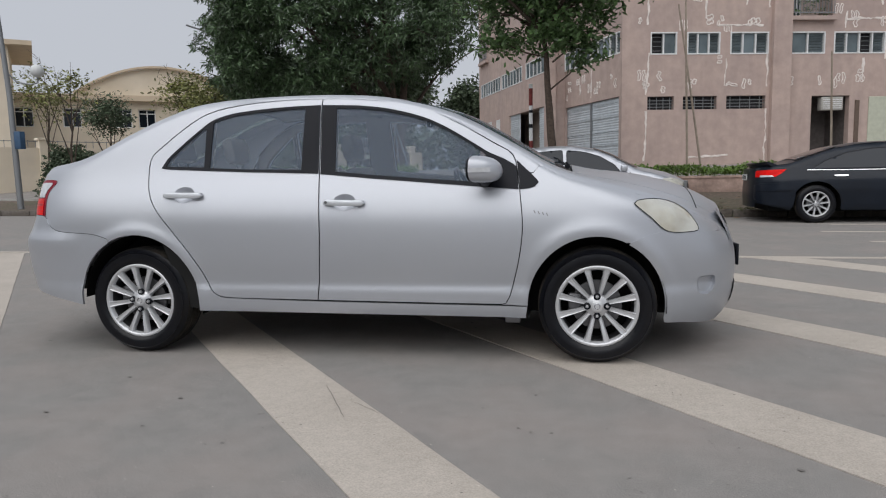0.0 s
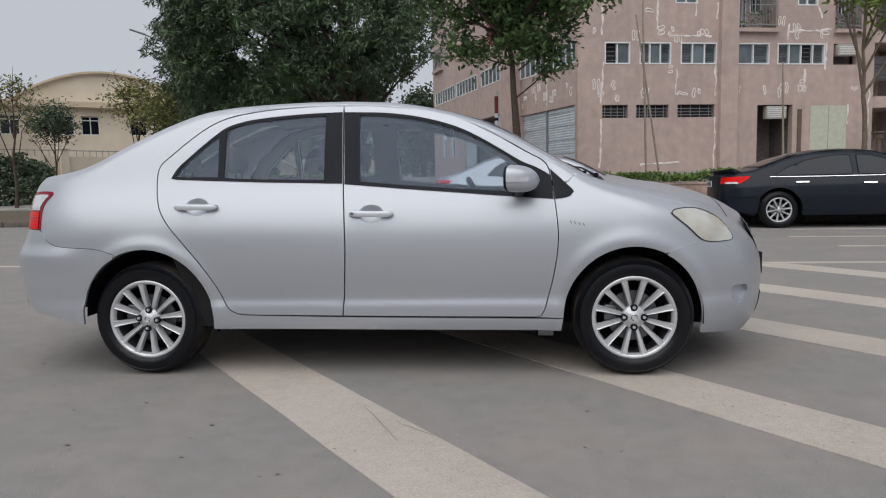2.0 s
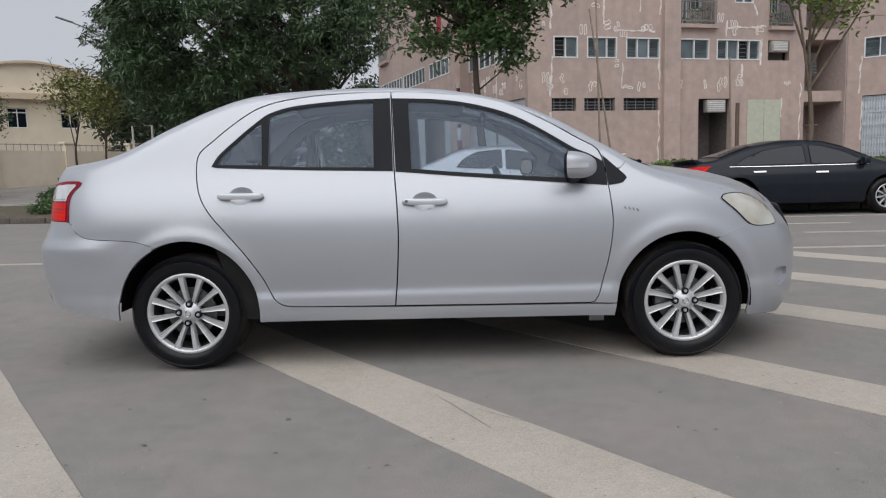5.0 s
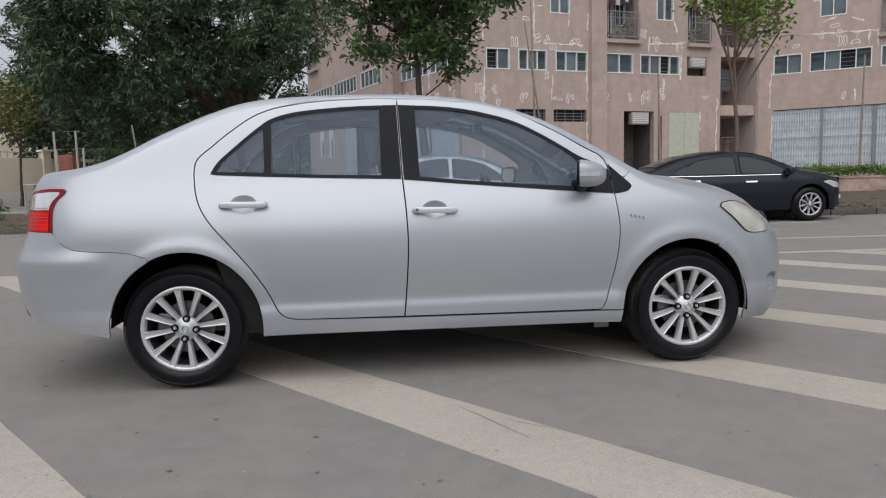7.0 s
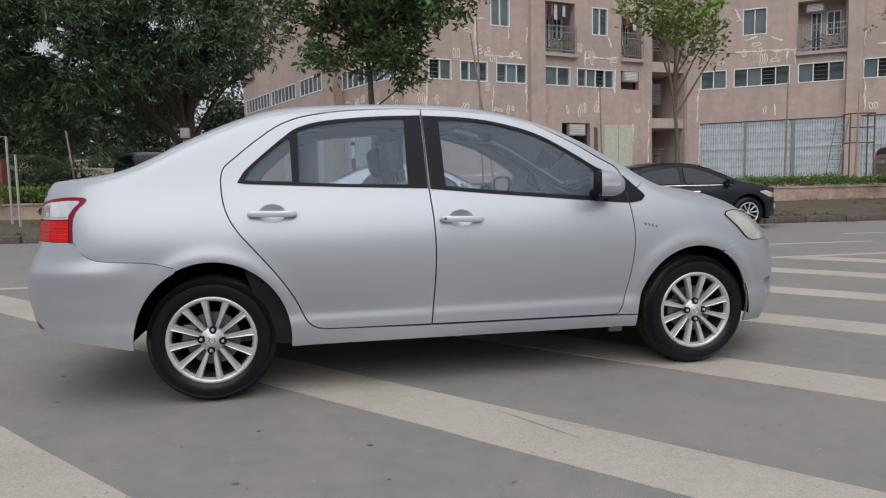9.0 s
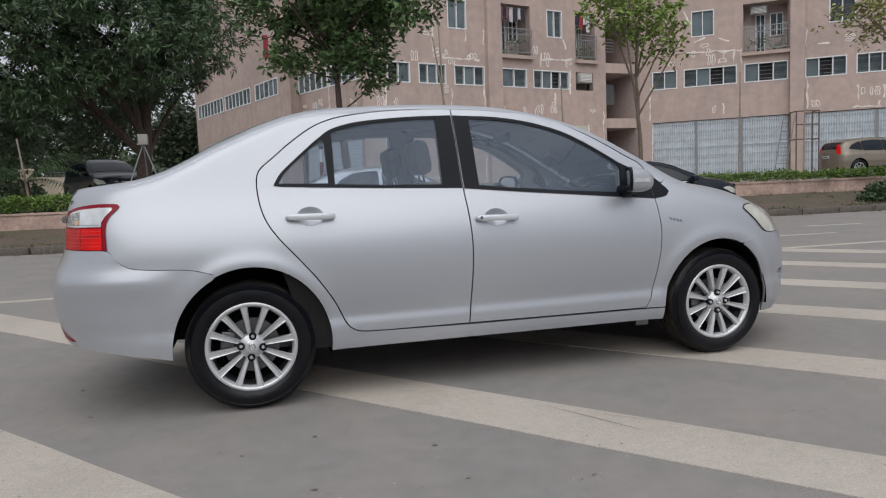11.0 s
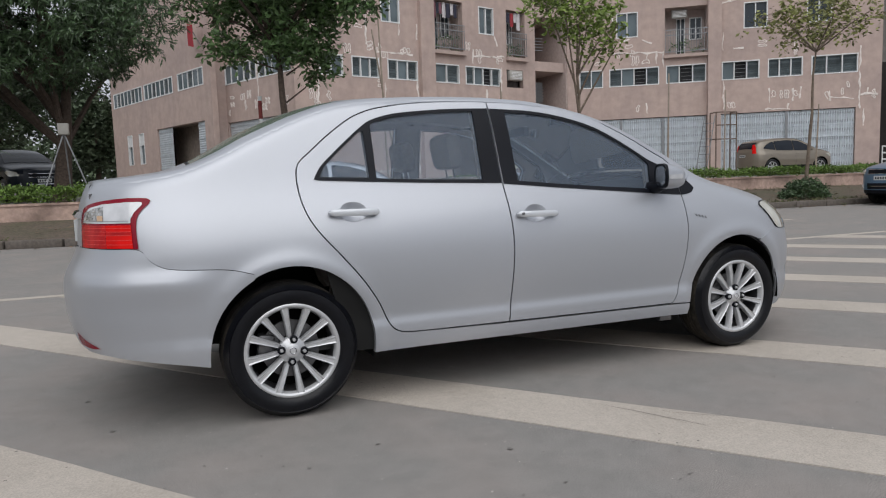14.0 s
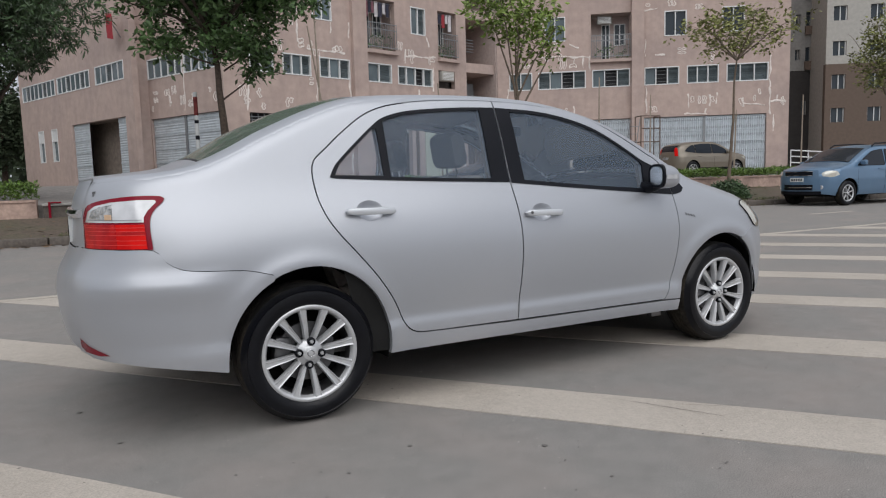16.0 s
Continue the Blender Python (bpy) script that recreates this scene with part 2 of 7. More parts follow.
M["dark_glass"] = mat("dark_tinted_glass", (0.010, 0.014, 0.021), 0.08, spec=0.36)
M["grey_upper"] = mat("dim_grey_render", (0.24, 0.235, 0.225), 0.9, vary=0.12, second=(0.16, 0.155, 0.15))
# near-black stands in for the deep shade on the block's lower storey
M["grey_wall"] = mat("shadow_grey_render", (0.034, 0.031, 0.030), 0.9, vary=0.15, second=(0.022, 0.021, 0.021))
M["slot"] = mat("shutter_slot_shade", (0.30, 0.33, 0.36), 0.6)


# ---- building helpers ----
def part(name, bm, material, parent=None, label="", smooth=True, angle=38):
    me = bpy.data.meshes.new(name)
    bmesh.ops.recalc_face_normals(bm, faces=bm.faces)
    bm.to_mesh(me)
    bm.free()
    me.materials.append(material)
    if smooth:
        me.shade_smooth()
        me.set_sharp_from_angle(angle=radians(angle))
    ob = new(name, me)
    if parent is not None:
        ob.parent = parent
    if label:
        ob["label"] = label
    return ob


def raw_part(name, verts, faces, material, parent=None, smooth=False):
    me = bpy.data.meshes.new(name)
    me.from_pydata(verts, [], faces)
    me.materials.append(material)
    if smooth:
        me.shade_smooth()
    ob = new(name, me)
    if parent is not None:
        ob.parent = parent
    return ob


def thing(name, label, category, m=None, group="", kind=""):
    ob = new(name)
    if m is not None:
        ob.matrix_basis = m
    return tagged(ob, label, category, group, kind)


def box(bm, x0, x1, y0, y1, z0, z1, bevel=0.0, m=None):
    vs = [bm.verts.new(p) for p in ((x0, y0, z0), (x1, y0, z0), (x1, y1, z0), (x0, y1, z0),
                                    (x0, y0, z1), (x1, y0, z1), (x1, y1, z1), (x0, y1, z1))]
    fs = [bm.faces.new([vs[i] for i in q]) for q in ((0, 3, 2, 1), (4, 5, 6, 7), (0, 1, 5, 4), (1, 2, 6, 5), (2, 3, 7, 6), (3, 0, 4, 7))]
    if bevel > 0:
        es = list({e for f in fs for e in f.edges})
        r = bmesh.ops.bevel(bm, geom=es, offset=bevel, segments=2, affect="EDGES", profile=0.5)
        vs = list({v for f in r["faces"] for v in f.verts} | {v for v in vs if v.is_valid})
    if m is not None:
        bmesh.ops.transform(bm, matrix=m, verts=vs)
    return bm


def tube(bm, points, radii, sides=8, caps=True):
    """A tapered tube along points."""
    rings = []
    pts = [Vector(p) for p in points]
    for i, p in enumerate(pts):
        d = (pts[min(i + 1, len(pts) - 1)] - pts[max(i - 1, 0)]).normalized()
        a = d.orthogonal().normalized() if abs(d.z) < 0.99 else Vector((1, 0, 0))
        if rings:
            a = (prev - d * prev.dot(d)).normalized()
        prev = a
        b = d.cross(a)
        r = radii[i] if isinstance(radii, (list, tuple)) else radii
        rings.append([bm.verts.new(p + r * (math.cos(2 * math.pi * k / sides) * a + math.sin(2 * math.pi * k / sides) * b)) for k in range(sides)])
    for q, w in zip(rings, rings[1:]):
        for k in range(sides):
            bm.faces.new((q[k], q[(k + 1) % sides], w[(k + 1) % sides], w[k]))
    if caps:
        bm.faces.new(rings[0][::-1])
        bm.faces.new(rings[-1])
    return bm


def lathe_y(bm, profile, n=48, y_sign=1, cap=False):
    """Turns (radius, y) points round the y axis."""
    rings = [[bm.verts.new((r * math.cos(2 * math.pi * k / n), y, r * math.sin(2 * math.pi * k / n))) for k in range(n)] for r, y in profile]
    for q, w in zip(rings, rings[1:]):
        for k in range(n):
            bm.faces.new((q[k], q[(k + 1) % n], w[(k + 1) % n], w[k]))
    if cap:
        bm.faces.new(rings[-1])
    return bm


def interp(x, table):
    xs, ys = zip(*table)
    return float(np.interp(x, xs, ys))


# ---- ground, road, kerbs ----
def kerb_y(x):
    return interp(x, [(-40, 15.5), (-11, 12.4), (-3, 10.7), (5, 10.0), (16, 9.0), (60, 5.0)])


def wall_y(x):
    return interp(x, [(-40, 17.5), (-11, 15.0), (-3, 13.9), (5, 13.4), (17, 12.45), (60, 9.0)])


def build_ground():
    bm = bmesh.new()
    xs = [-900, -200, -60, -20, -6, 0, 6, 20, 60, 200, 900]
    g = [[bm.verts.new((x, y, 0)) for x in xs] for y in xs]
    for a, b in zip(g, g[1:]):
        for i in range(len(xs) - 1):
            bm.faces.new((a[i], a[i + 1], b[i + 1], b[i]))
    tagged(part("ground", bm, M["asphalt"], smooth=False), "worn grey asphalt road surface with faint stains", "road", kind="structure")
    # pavement strip between kerb and planter, then the raised yard behind it
    for name, y0, y1, prof, material, label in (
            ("pavement", lambda x: kerb_y(x) + 0.16, wall_y, [(0, 0.13), (0.4, 0.2), (1, 0.39)], M["soil"], "bare trodden soil pavement strip with weeds"),
            ("courtyard", lambda x: wall_y(x) + 0.22, lambda x: 95.0, [(0, 0.66), (0.06, 0.70), (0.09, 0.76), (0.16, 1.12), (1, 1.2)], M["yard"], "pale concrete yard in front of the buildings")):
        bm = bmesh.new()
        cols = [x for x in range(-60, 61, 2)]
        rows = [0, 0.02, 0.06, 0.1, 0.16, 0.25, 0.4, 0.6, 0.8, 1]
        low_end = [(0, 0.30), (0.02, 0.36), (0.06, 0.45), (0.16, 0.9), (1, 1.2)] if name == "courtyard" else prof

        def height(x, r):
            k = min(1, max(0, (-8.0 - x) / 0.9))
            return interp(r, prof) * (1 - k) + interp(r, low_end) * k
        grid = [[bm.verts.new((x, y0(x) + r * (y1(x) - y0(x)), height(x, r) + (0.03 * noise.noise((x * 0.7, r * 9, 0)) if 0 < r < 1 else 0)))
                 for x in cols] for r in rows]
        for a, b in zip(grid, grid[1:]):
            for i in range(len(cols) - 1):
                bm.faces.new((a[i], a[i + 1], b[i + 1], b[i]))
        for a in (grid[0],):
            low = [bm.verts.new((v.co.x, v.co.y, 0)) for v in a]
            for i in range(len(a) - 1):
                bm.faces.new((a[i], a[i + 1], low[i + 1], low[i]))
        tagged(part(name, bm, material), label, "pavement", kind="structure")


build_ground()

STRIPE = Vector((0.634, -0.7733, 0))
ACROSS = Vector((0.7733, 0.634, 0))


def line_y(x):
    return 3.72 - 0.045 * x


def road_marking(corners, label, nsub=14):
    """A thin worn paint sheet with slightly uneven edges."""
    a, b, c, d = [Vector((*p, 0)) for p in corners]
    bm = bmesh.new()
    rows = []
    for i in range(nsub + 1):
        t = i / nsub
        p, q = a.lerp(b, t), d.lerp(c, t)
        w = (q - p).normalized() * 0.008
        p, q = p + w * noise.noise((p.x * 5, p.y * 5, 0)), q + w * noise.noise((q.x * 5, q.y * 5, 3))
        rows.append([bm.verts.new((v.x, v.y, z)) for v, z in ((p, 0.0), (p, 0.004), (q, 0.004), (q, 0.0))])
    for r, s in zip(rows, rows[1:]):
        for k in range(3):
            bm.faces.new((r[k], s[k], s[k + 1], r[k + 1]))
    bm.faces.new(rows[0])
    bm.faces.new(rows[-1][::-1])
    return tagged(part("road_marking", bm, M["marking"], smooth=False), label, "road marking", kind="structure")


def hatch(n0, width=0.395):
    # from the long edge line down towards the near side
    def foot(n):
        s = 0.0
        for _ in range(30):
            p = ACROSS * n + STRIPE * s
            s += (p.y - (line_y(p.x) - 0.02)) / 0.768
        return s
    f0, f1 = foot(n0), foot(n0 + width)
    p = [ACROSS * n0 + STRIPE * f0, ACROSS * n0 + STRIPE * (f0 + 9 + n0 * 0.3), ACROSS * (n0 + width) + STRIPE * (f1 + 9 + n0 * 0.3), ACROSS * (n0 + width) + STRIPE * f1]
    road_marking([(v.x, v.y) for v in p], "broad worn off-white hatching stripe on the road", 40)


for n0 in (-7.05, -5.57, -4.1, -2.645, -1.162, 0.285, 1.81, 3.235, 4.715, 6.17, 7.63, 9.1, 10.55):
    hatch(n0)
road_marking([(-12, line_y(-12) + 0.01), (14, line_y(14) + 0.01), (14, line_y(14) + 0.14), (-12, line_y(-12) + 0.14)], "long white edge line of the hatched road area", 60)
for x, y, ln, drop in ((5.06, 5.24, 2.94, 0.29), (4.99, 6.73, 1.45, 0.17), (5.60, 8.10, 2.5, 0.22), (8.72, 6.37, 1.16, 0.15), (12.2, 5.74, 1.5, 0.06), (15.6, 5.5, 1.6, 0.08)):
    road_marking([(x, y), (x + ln, y - drop), (x + ln, y - drop + 0.11), (x, y + 0.11)], "faded white lane dash on the road", 8)


def road_crack(x, y, length, ang, wide):
    bm = bmesh.new()
    p = Vector((x, y, 0.0055))
    last = None
    for i in range(9):
        q = p + Vector((math.cos(ang), math.sin(ang), 0)) * length * i / 8 + Vector((0, 0.008 * noise.noise((i * 1.3, x, y)), 0))
        w = wide * (0.4 + 0.6 * math.sin(math.pi * (i + 0.5) / 9))
        v = [bm.verts.new(q + Vector((math.sin(ang), -math.cos(ang), 0)) * w * k) for k in (-1, 1)]
        if last:
            bm.faces.new((last[0], v[0], v[1], last[1]))
        last = v
    tagged(part("crack", bm, M["crack"], smooth=False), "thin dark crack in the stripe paint", "crack", kind="structure")


road_crack(0.0, -1.3, 0.45, radians(-62), 0.0016)
road_crack(0.18, -1.5, 0.22, radians(-40), 0.0012)
rnd = random.Random(3)
vs, fs = [], []
for k in range(900):
    # chips and pebbles scattered over the stripes and asphalt, thicker near the middle of the road
    x, y = rnd.uniform(-3.5, 5), rnd.uniform(-3.4, 0.5) if k % 3 else rnd.uniform(-3.2, 3.5)
    r = rnd.uniform(0.0015, 0.0042) * (2.3 if k % 17 == 0 else 1)
    o = len(vs)
    n = 6
    for i in range(n):
        a = 2 * math.pi * i / n
        rr = r * rnd.uniform(0.5, 1.4)
        vs.append((x + rr * math.cos(a) * 1.6, y + rr * math.sin(a), 0.0046))
    vs.append((x, y, 0.005 + r * 0.3))
    fs += [(o + i, o + (i + 1) % n, o + n) for i in range(n)]
tagged(raw_part("road_grit", vs, fs, M["crack"]), "scattered dark chips and grit on the road", "grit", kind="stuff")

vs, fs = [], []
for k in range(4200):
    # pale crumbs of aggregate worn out of the asphalt
    x, y = rnd.uniform(-4.0, 4.5), rnd.uniform(-3.6, 1.0)
    r = rnd.uniform(0.0012, 0.0032)
    o = len(vs)
    for i in range(5):
        a = 2 * math.pi * i / 5
        rr = r * rnd.uniform(0.6, 1.4)
        vs.append((x + rr * math.cos(a) * 1.3, y + rr * math.sin(a), 0.0046))
    vs.append((x, y, 0.0048 + r * 0.3))
    fs += [(o + i, o + (i + 1) % 5, o + 5) for i in range(5)]
tagged(raw_part("pale_grit", vs, fs, mat("pale_aggregate", (0.42, 0.39, 0.35), 0.9, vary=0.2, per_piece=0.35)), "pale crumbs of stone scattered on the asphalt", "grit", kind="stuff")

vs, fs = [], []
for k in range(420):
    # dry leaves and crumbs of earth along the kerb
    x = rnd.uniform(-9, 20)
    y = kerb_y(x) + (rnd.gauss(-0.12, 0.16) if k % 2 else rnd.uniform(0.2, 2.6))
    z = 0.006 if y < kerb_y(x) else 0.16 + 0.08 * (y - kerb_y(x))
    r, a0 = rnd.uniform(0.02, 0.06), rnd.uniform(0, 6.28)
    o = len(vs)
    for i in range(5):
        a = a0 + 2 * math.pi * i / 5
        vs.append((x + r * math.cos(a) * 1.4, y + r * math.sin(a), z + rnd.uniform(0, 0.02)))
    fs.append((o, o + 1, o + 2, o + 3, o + 4))
tagged(raw_part("leaf_litter", vs, fs, mat("dry_leaf_litter", (0.15, 0.10, 0.06), 0.9, vary=0.2, per_piece=0.6)), "brown dry leaves and crumbs along the kerb", "leaf litter", kind="stuff")
bm = bmesh.new()
for i in range(30):
    x0, x1 = -24 + 0.5 * i, -24 + 0.5 * (i + 1)
    q = [(x0, wall_y(x0) - 0.3), (x1, wall_y(x1) - 0.3), (x1, wall_y(x1) + 0.2), (x0, wall_y(x0) + 0.2)]
    lo = [bm.verts.new((x, y, 0.1)) for x, y in q]
    hi = [bm.verts.new((x, y, 0.40)) for x, y in q]
    bm.faces.new(hi)
    for j in range(4):
        bm.faces.new((lo[j], lo[(j + 1) % 4], hi[(j + 1) % 4], hi[j]))
tagged(part("garden_edging", bm, M["edging"], smooth=False), "pale low concrete edging before the garden", "edging", kind="structure")

# kerb of separate stones
kerb = thing("kerb", "weathered concrete kerb stones along the road", "kerb", kind="structure")
bm = bmesh.new()
box(bm, -0.49, 0.49, -0.09, 0.09, -0.02, 0.15, bevel=0.018)
stone = part("kerb_stone", bm, M["kerb"], kerb)
k = 0
x = -24.0
while x < 30:
    slope = math.atan(kerb_y(x + 0.5) - kerb_y(x - 0.5))
    m = pose(x, kerb_y(x) + 0.08, 0.004 * math.sin(k * 1.7), 0, 0, math.degrees(slope))
    if k == 0:
        stone.matrix_basis = m
    else:
        o = new("kerb_stone", stone.data)
        o.parent = kerb
        o.matrix_basis = m
    x += 1.0
    k += 1


# ---- planter walls and hedges ----
def leaf_cloud(centres, per, size, slim, droop, seed, spread=0.12):
    """Many small pointed leaves round the given centres; returns verts and faces."""
    r = np.random.default_rng(seed)
    c = np.repeat(np.asarray(centres, float), per, axis=0)
    n = len(c)
    az = r.uniform(0, 2 * np.pi, n)
    el = r.uniform(-0.9, 0.7, n) - droop
    d = np.stack([np.cos(az) * np.cos(el), np.sin(az) * np.cos(el), np.sin(el)], 1)
    ln = size * r.uniform(0.6, 1.25, n)[:, None]
    up = np.stack([r.normal(size=n), r.normal(size=n), r.normal(size=n) + 1.0], 1)
    s = np.cross(d, up)
    s /= np.linalg.norm(s, axis=1)[:, None] + 1e-9
    base = c + r.normal(scale=spread, size=(n, 3)) * np.array([1, 1, 0.8])
    nrm = np.cross(s, d)
    w = ln * slim
    v = np.stack([base, base + d * ln * 0.5 + s * w + nrm * w * 0.3, base + d * ln, base + d * ln * 0.5 - s * w + nrm * w * 0.3], 1).reshape(-1, 3)
    idx = np.arange(n)[:, None] * 4
    f = np.concatenate([idx + np.array([[0, 1, 2]]), idx + np.array([[0, 2, 3]])], 0)
    order = np.argsort(np.concatenate([np.arange(n) * 2, np.arange(n) * 2 + 1]))
    return v, f[order]


def planter(x0, x1, seed):
    wall = thing("planter_wall", "low pink plastered planter wall beside the pavement", "wall", kind="structure")
    bm = bmesh.new()
    n = max(2, int((x1 - x0) / 1.0))
    for i in range(n):
        a, b = x0 + (x1 - x0) * i / n, x0 + (x1 - x0) * (i + 1) / n
        m = (a + b) / 2
        slope = math.atan2(wall_y(b) - wall_y(a), b - a)
        h = (b - a) / 2 / math.cos(slope)
        mm = pose(m, wall_y(m) + 0.1, 0, 0, 0, math.degrees(slope))
        box(bm, -h, h, -0.1, 0.1, 0.2, 0.74, m=mm)
        box(bm, -h, h, -0.13, 0.13, 0.74, 0.79, m=mm)
    part("wall_body", bm, M["planter"], wall, smooth=False)
    r = random.Random(seed)
    centres = []
    for i in range(int((x1 - x0) * (230 if x0 < 0 else 170))):
        x = r.uniform(x0, x1)
        hh = (0.36 if x < 0 else 0.22) + 0.10 * noise.noise((x * 0.9, seed, 0)) + 0.05 * noise.noise((x * 4, seed, 3))
        centres.append((x, wall_y(x) + 0.12 + r.uniform(-0.14, 0.32), 0.80 + hh * r.random() ** 0.7))
    v, f = leaf_cloud(centres, 7, 0.07, 0.28, -0.5, seed, 0.04)
    tagged(raw_part("hedge", v.tolist(), f.tolist(), M["hedge"]), "low clipped bright green hedge on the planter wall", "hedge", kind="stuff")


planter(-8.15, -2.75, 5)
planter(2.2, 30.0, 6)

# concrete step at the planter's end, with a red bracket let into it
step = thing("concrete_step", "pale worn concrete step beside the planter wall", "step", kind="structure")
bm = bmesh.new()
box(bm, -2.64, -1.6, 13.86, 14.2, 0.2, 0.645, bevel=0.012)
part("riser", bm, M["kerb"], step, smooth=False)
bm = bmesh.new()
box(bm, -2.66, -1.58, 13.82, 14.2, 0.645, 0.70, bevel=0.012)
part("step_slab", bm, M["edging"], step, smooth=False)
bracket = thing("red_bracket", "small red-painted angle iron bracket on the concrete step", "bracket")
bm = bmesh.new()
box(bm, -2.54, -2.49, 13.79, 13.82, 0.30, 0.735, bevel=0.006)
part("upright", bm, M["dark_red"], bracket, smooth=False)
bm = bmesh.new()
box(bm, -2.488, -2.28, 13.79, 13.82, 0.70, 0.735, bevel=0.006)
part("arm", bm, M["dark_red"], bracket, smooth=False)

# grass and weeds that have crept over the kerb and the soil strip
r = random.Random(91)
tufts = []
for i in range(520):
    x = r.uniform(-11, 26)
    over = noise.noise((x * 0.45, 7.0, 0)) + (0.35 if 11 < x < 18 else 0.0)
    k = r.random()
    if k < 0.55:
        if over < -0.05:
            continue
        y, z = kerb_y(x) + r.uniform(-0.06, 0.5), 0.13
        if y < kerb_y(x) - 0.01:
            z = 0.0
    elif k < 0.8:
        y = wall_y(x) - abs(r.gauss(0, 0.12)) - 0.03
        z = 0.36
        if x < 9 or over < 0:
            continue
    else:
        if over < 0.1:
            continue
        u = r.uniform(0.1, 0.9)
        y = kerb_y(x) + 0.16 + u * (wall_y(x) - kerb_y(x) - 0.16)
        z = interp(u, [(0, 0.13), (0.4, 0.2), (1, 0.39)])
    w = r.uniform(0.05, 0.16)
    tufts += [(x + r.gauss(0, w), y + r.gauss(0, w * 0.5), z + r.uniform(0, 0.03)) for _ in range(5)]
v, f = leaf_cloud(tufts, 7, 0.065, 0.10, -0.6, 92, 0.02)
tagged(raw_part("kerb_weeds", v.tolist(), f.tolist(), mat("roadside_weed", (0.105, 0.110, 0.052), 0.7, vary=0.3, scale=3, per_piece=0.6)), "low grass and weeds along the kerb and soil strip", "weeds", kind="stuff")


# ---- pink apartment building ----
def wall_with_holes(name, frame_m, u0, u1, z0, z1, holes, material, thick=0.28, parent=None):
    us = sorted({u0, u1, *[h[0] for h in holes], *[h[1] for h in holes]})
    zs = sorted({z0, z1, *[h[2] for h in holes], *[h[3] for h in holes]})
    bm = bmesh.new()
    grid = {}

    def v(i, j):
        if (i, j) not in grid:
            grid[(i, j)] = bm.verts.new((us[i], 0, zs[j]))
        return grid[(i, j)]
    faces = []
    for i in range(len(us) - 1):
        for j in range(len(zs) - 1):
            cu, cz = (us[i] + us[i + 1]) / 2, (zs[j] + zs[j + 1]) / 2
            if any(h[0] < cu < h[1] and h[2] < cz < h[3] for h in holes):
                continue
            faces.append(bm.faces.new((v(i, j), v(i + 1, j), v(i + 1, j + 1), v(i, j + 1))))
    r = bmesh.ops.extrude_face_region(bm, geom=faces)
    bmesh.ops.translate(bm, vec=(0, thick, 0), verts=[g for g in r["geom"] if isinstance(g, bmesh.types.BMVert)])
    ob = part(name, bm, material, parent, smooth=False)
    if parent is None:
        ob.matrix_basis = frame_m
    return ob


WIN_COUNT = [0]


def window(fm, u0, u1, z0, z1, cols, style, depth=0.10):
    """A white-framed window in a wall opening; style letters per column: l louvres, p pane, k dark pane, d open and dark."""
    WIN_COUNT[0] += 1
    w = thing("window_%d" % WIN_COUNT[0], "white-framed window with grey louvres and panes in pink wall", "window", fm, kind="structure")
    fr = 0.05
    bm = bmesh.new()
    for a, b, c, d in ((u0, u1, z0, z0 + fr), (u0, u1, z1 - fr, z1)):
        box(bm, a, b, max(-0.02, depth - 0.13), depth + 0.05, c, d)
    for a in (u0, u1 - fr):
        box(bm, a, a + fr, max(-0.02, depth - 0.13), depth + 0.05, z0 + fr, z1 - fr)
    for k in range(1, cols):
        a = u0 + (u1 - u0) * k / cols
        box(bm, a - fr / 2, a + fr / 2, max(-0.005, depth - 0.09), depth + 0.05, z0 + fr, z1 - fr)
    part("window_frame", bm, M["white"], w, smooth=False)
    for k in range(cols):
        a, b = u0 + (u1 - u0) * k / cols + fr * 0.7, u0 + (u1 - u0) * (k + 1) / cols - fr * 0.7
        s = style[k % len(style)]
        if s == "l":
            bm = bmesh.new()
            n = max(3, int((z1 - z0 - 2 * fr) / 0.105))
            for i in range(n):
                zc = z0 + fr + (z1 - z0 - 2 * fr) * (i + 0.5) / n
                box(bm, a, b, -0.055, 0.055, -0.004, 0.004, m=pose(0, depth + 0.02, zc, -52, 0, 0))
            part("louvre", bm, M["louvre"], w, smooth=False)
        elif s in "pk":
            bm = bmesh.new()
            box(bm, a, b, depth, depth + 0.01, z0 + fr, z1 - fr)
            part("pane", bm, M["pane"] if s == "p" else M["dark_pane"], w, smooth=False)
        else:
            bm = bmesh.new()
            for i in range(4):
                zc = z0 + fr + (z1 - z0 - 2 * fr) * (i + 0.6) / 4.4
                box(bm, a, b, depth - 0.01, depth + 0.01, zc, zc + 0.015)
            part("window_bar", bm, M["metal"], w, smooth=False)
    # black sheet put in place of the unlit room
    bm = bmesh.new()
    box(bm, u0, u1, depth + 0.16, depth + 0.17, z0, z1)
    part("room_shade_sheet", bm, M["dark"], w, smooth=False)
    return w


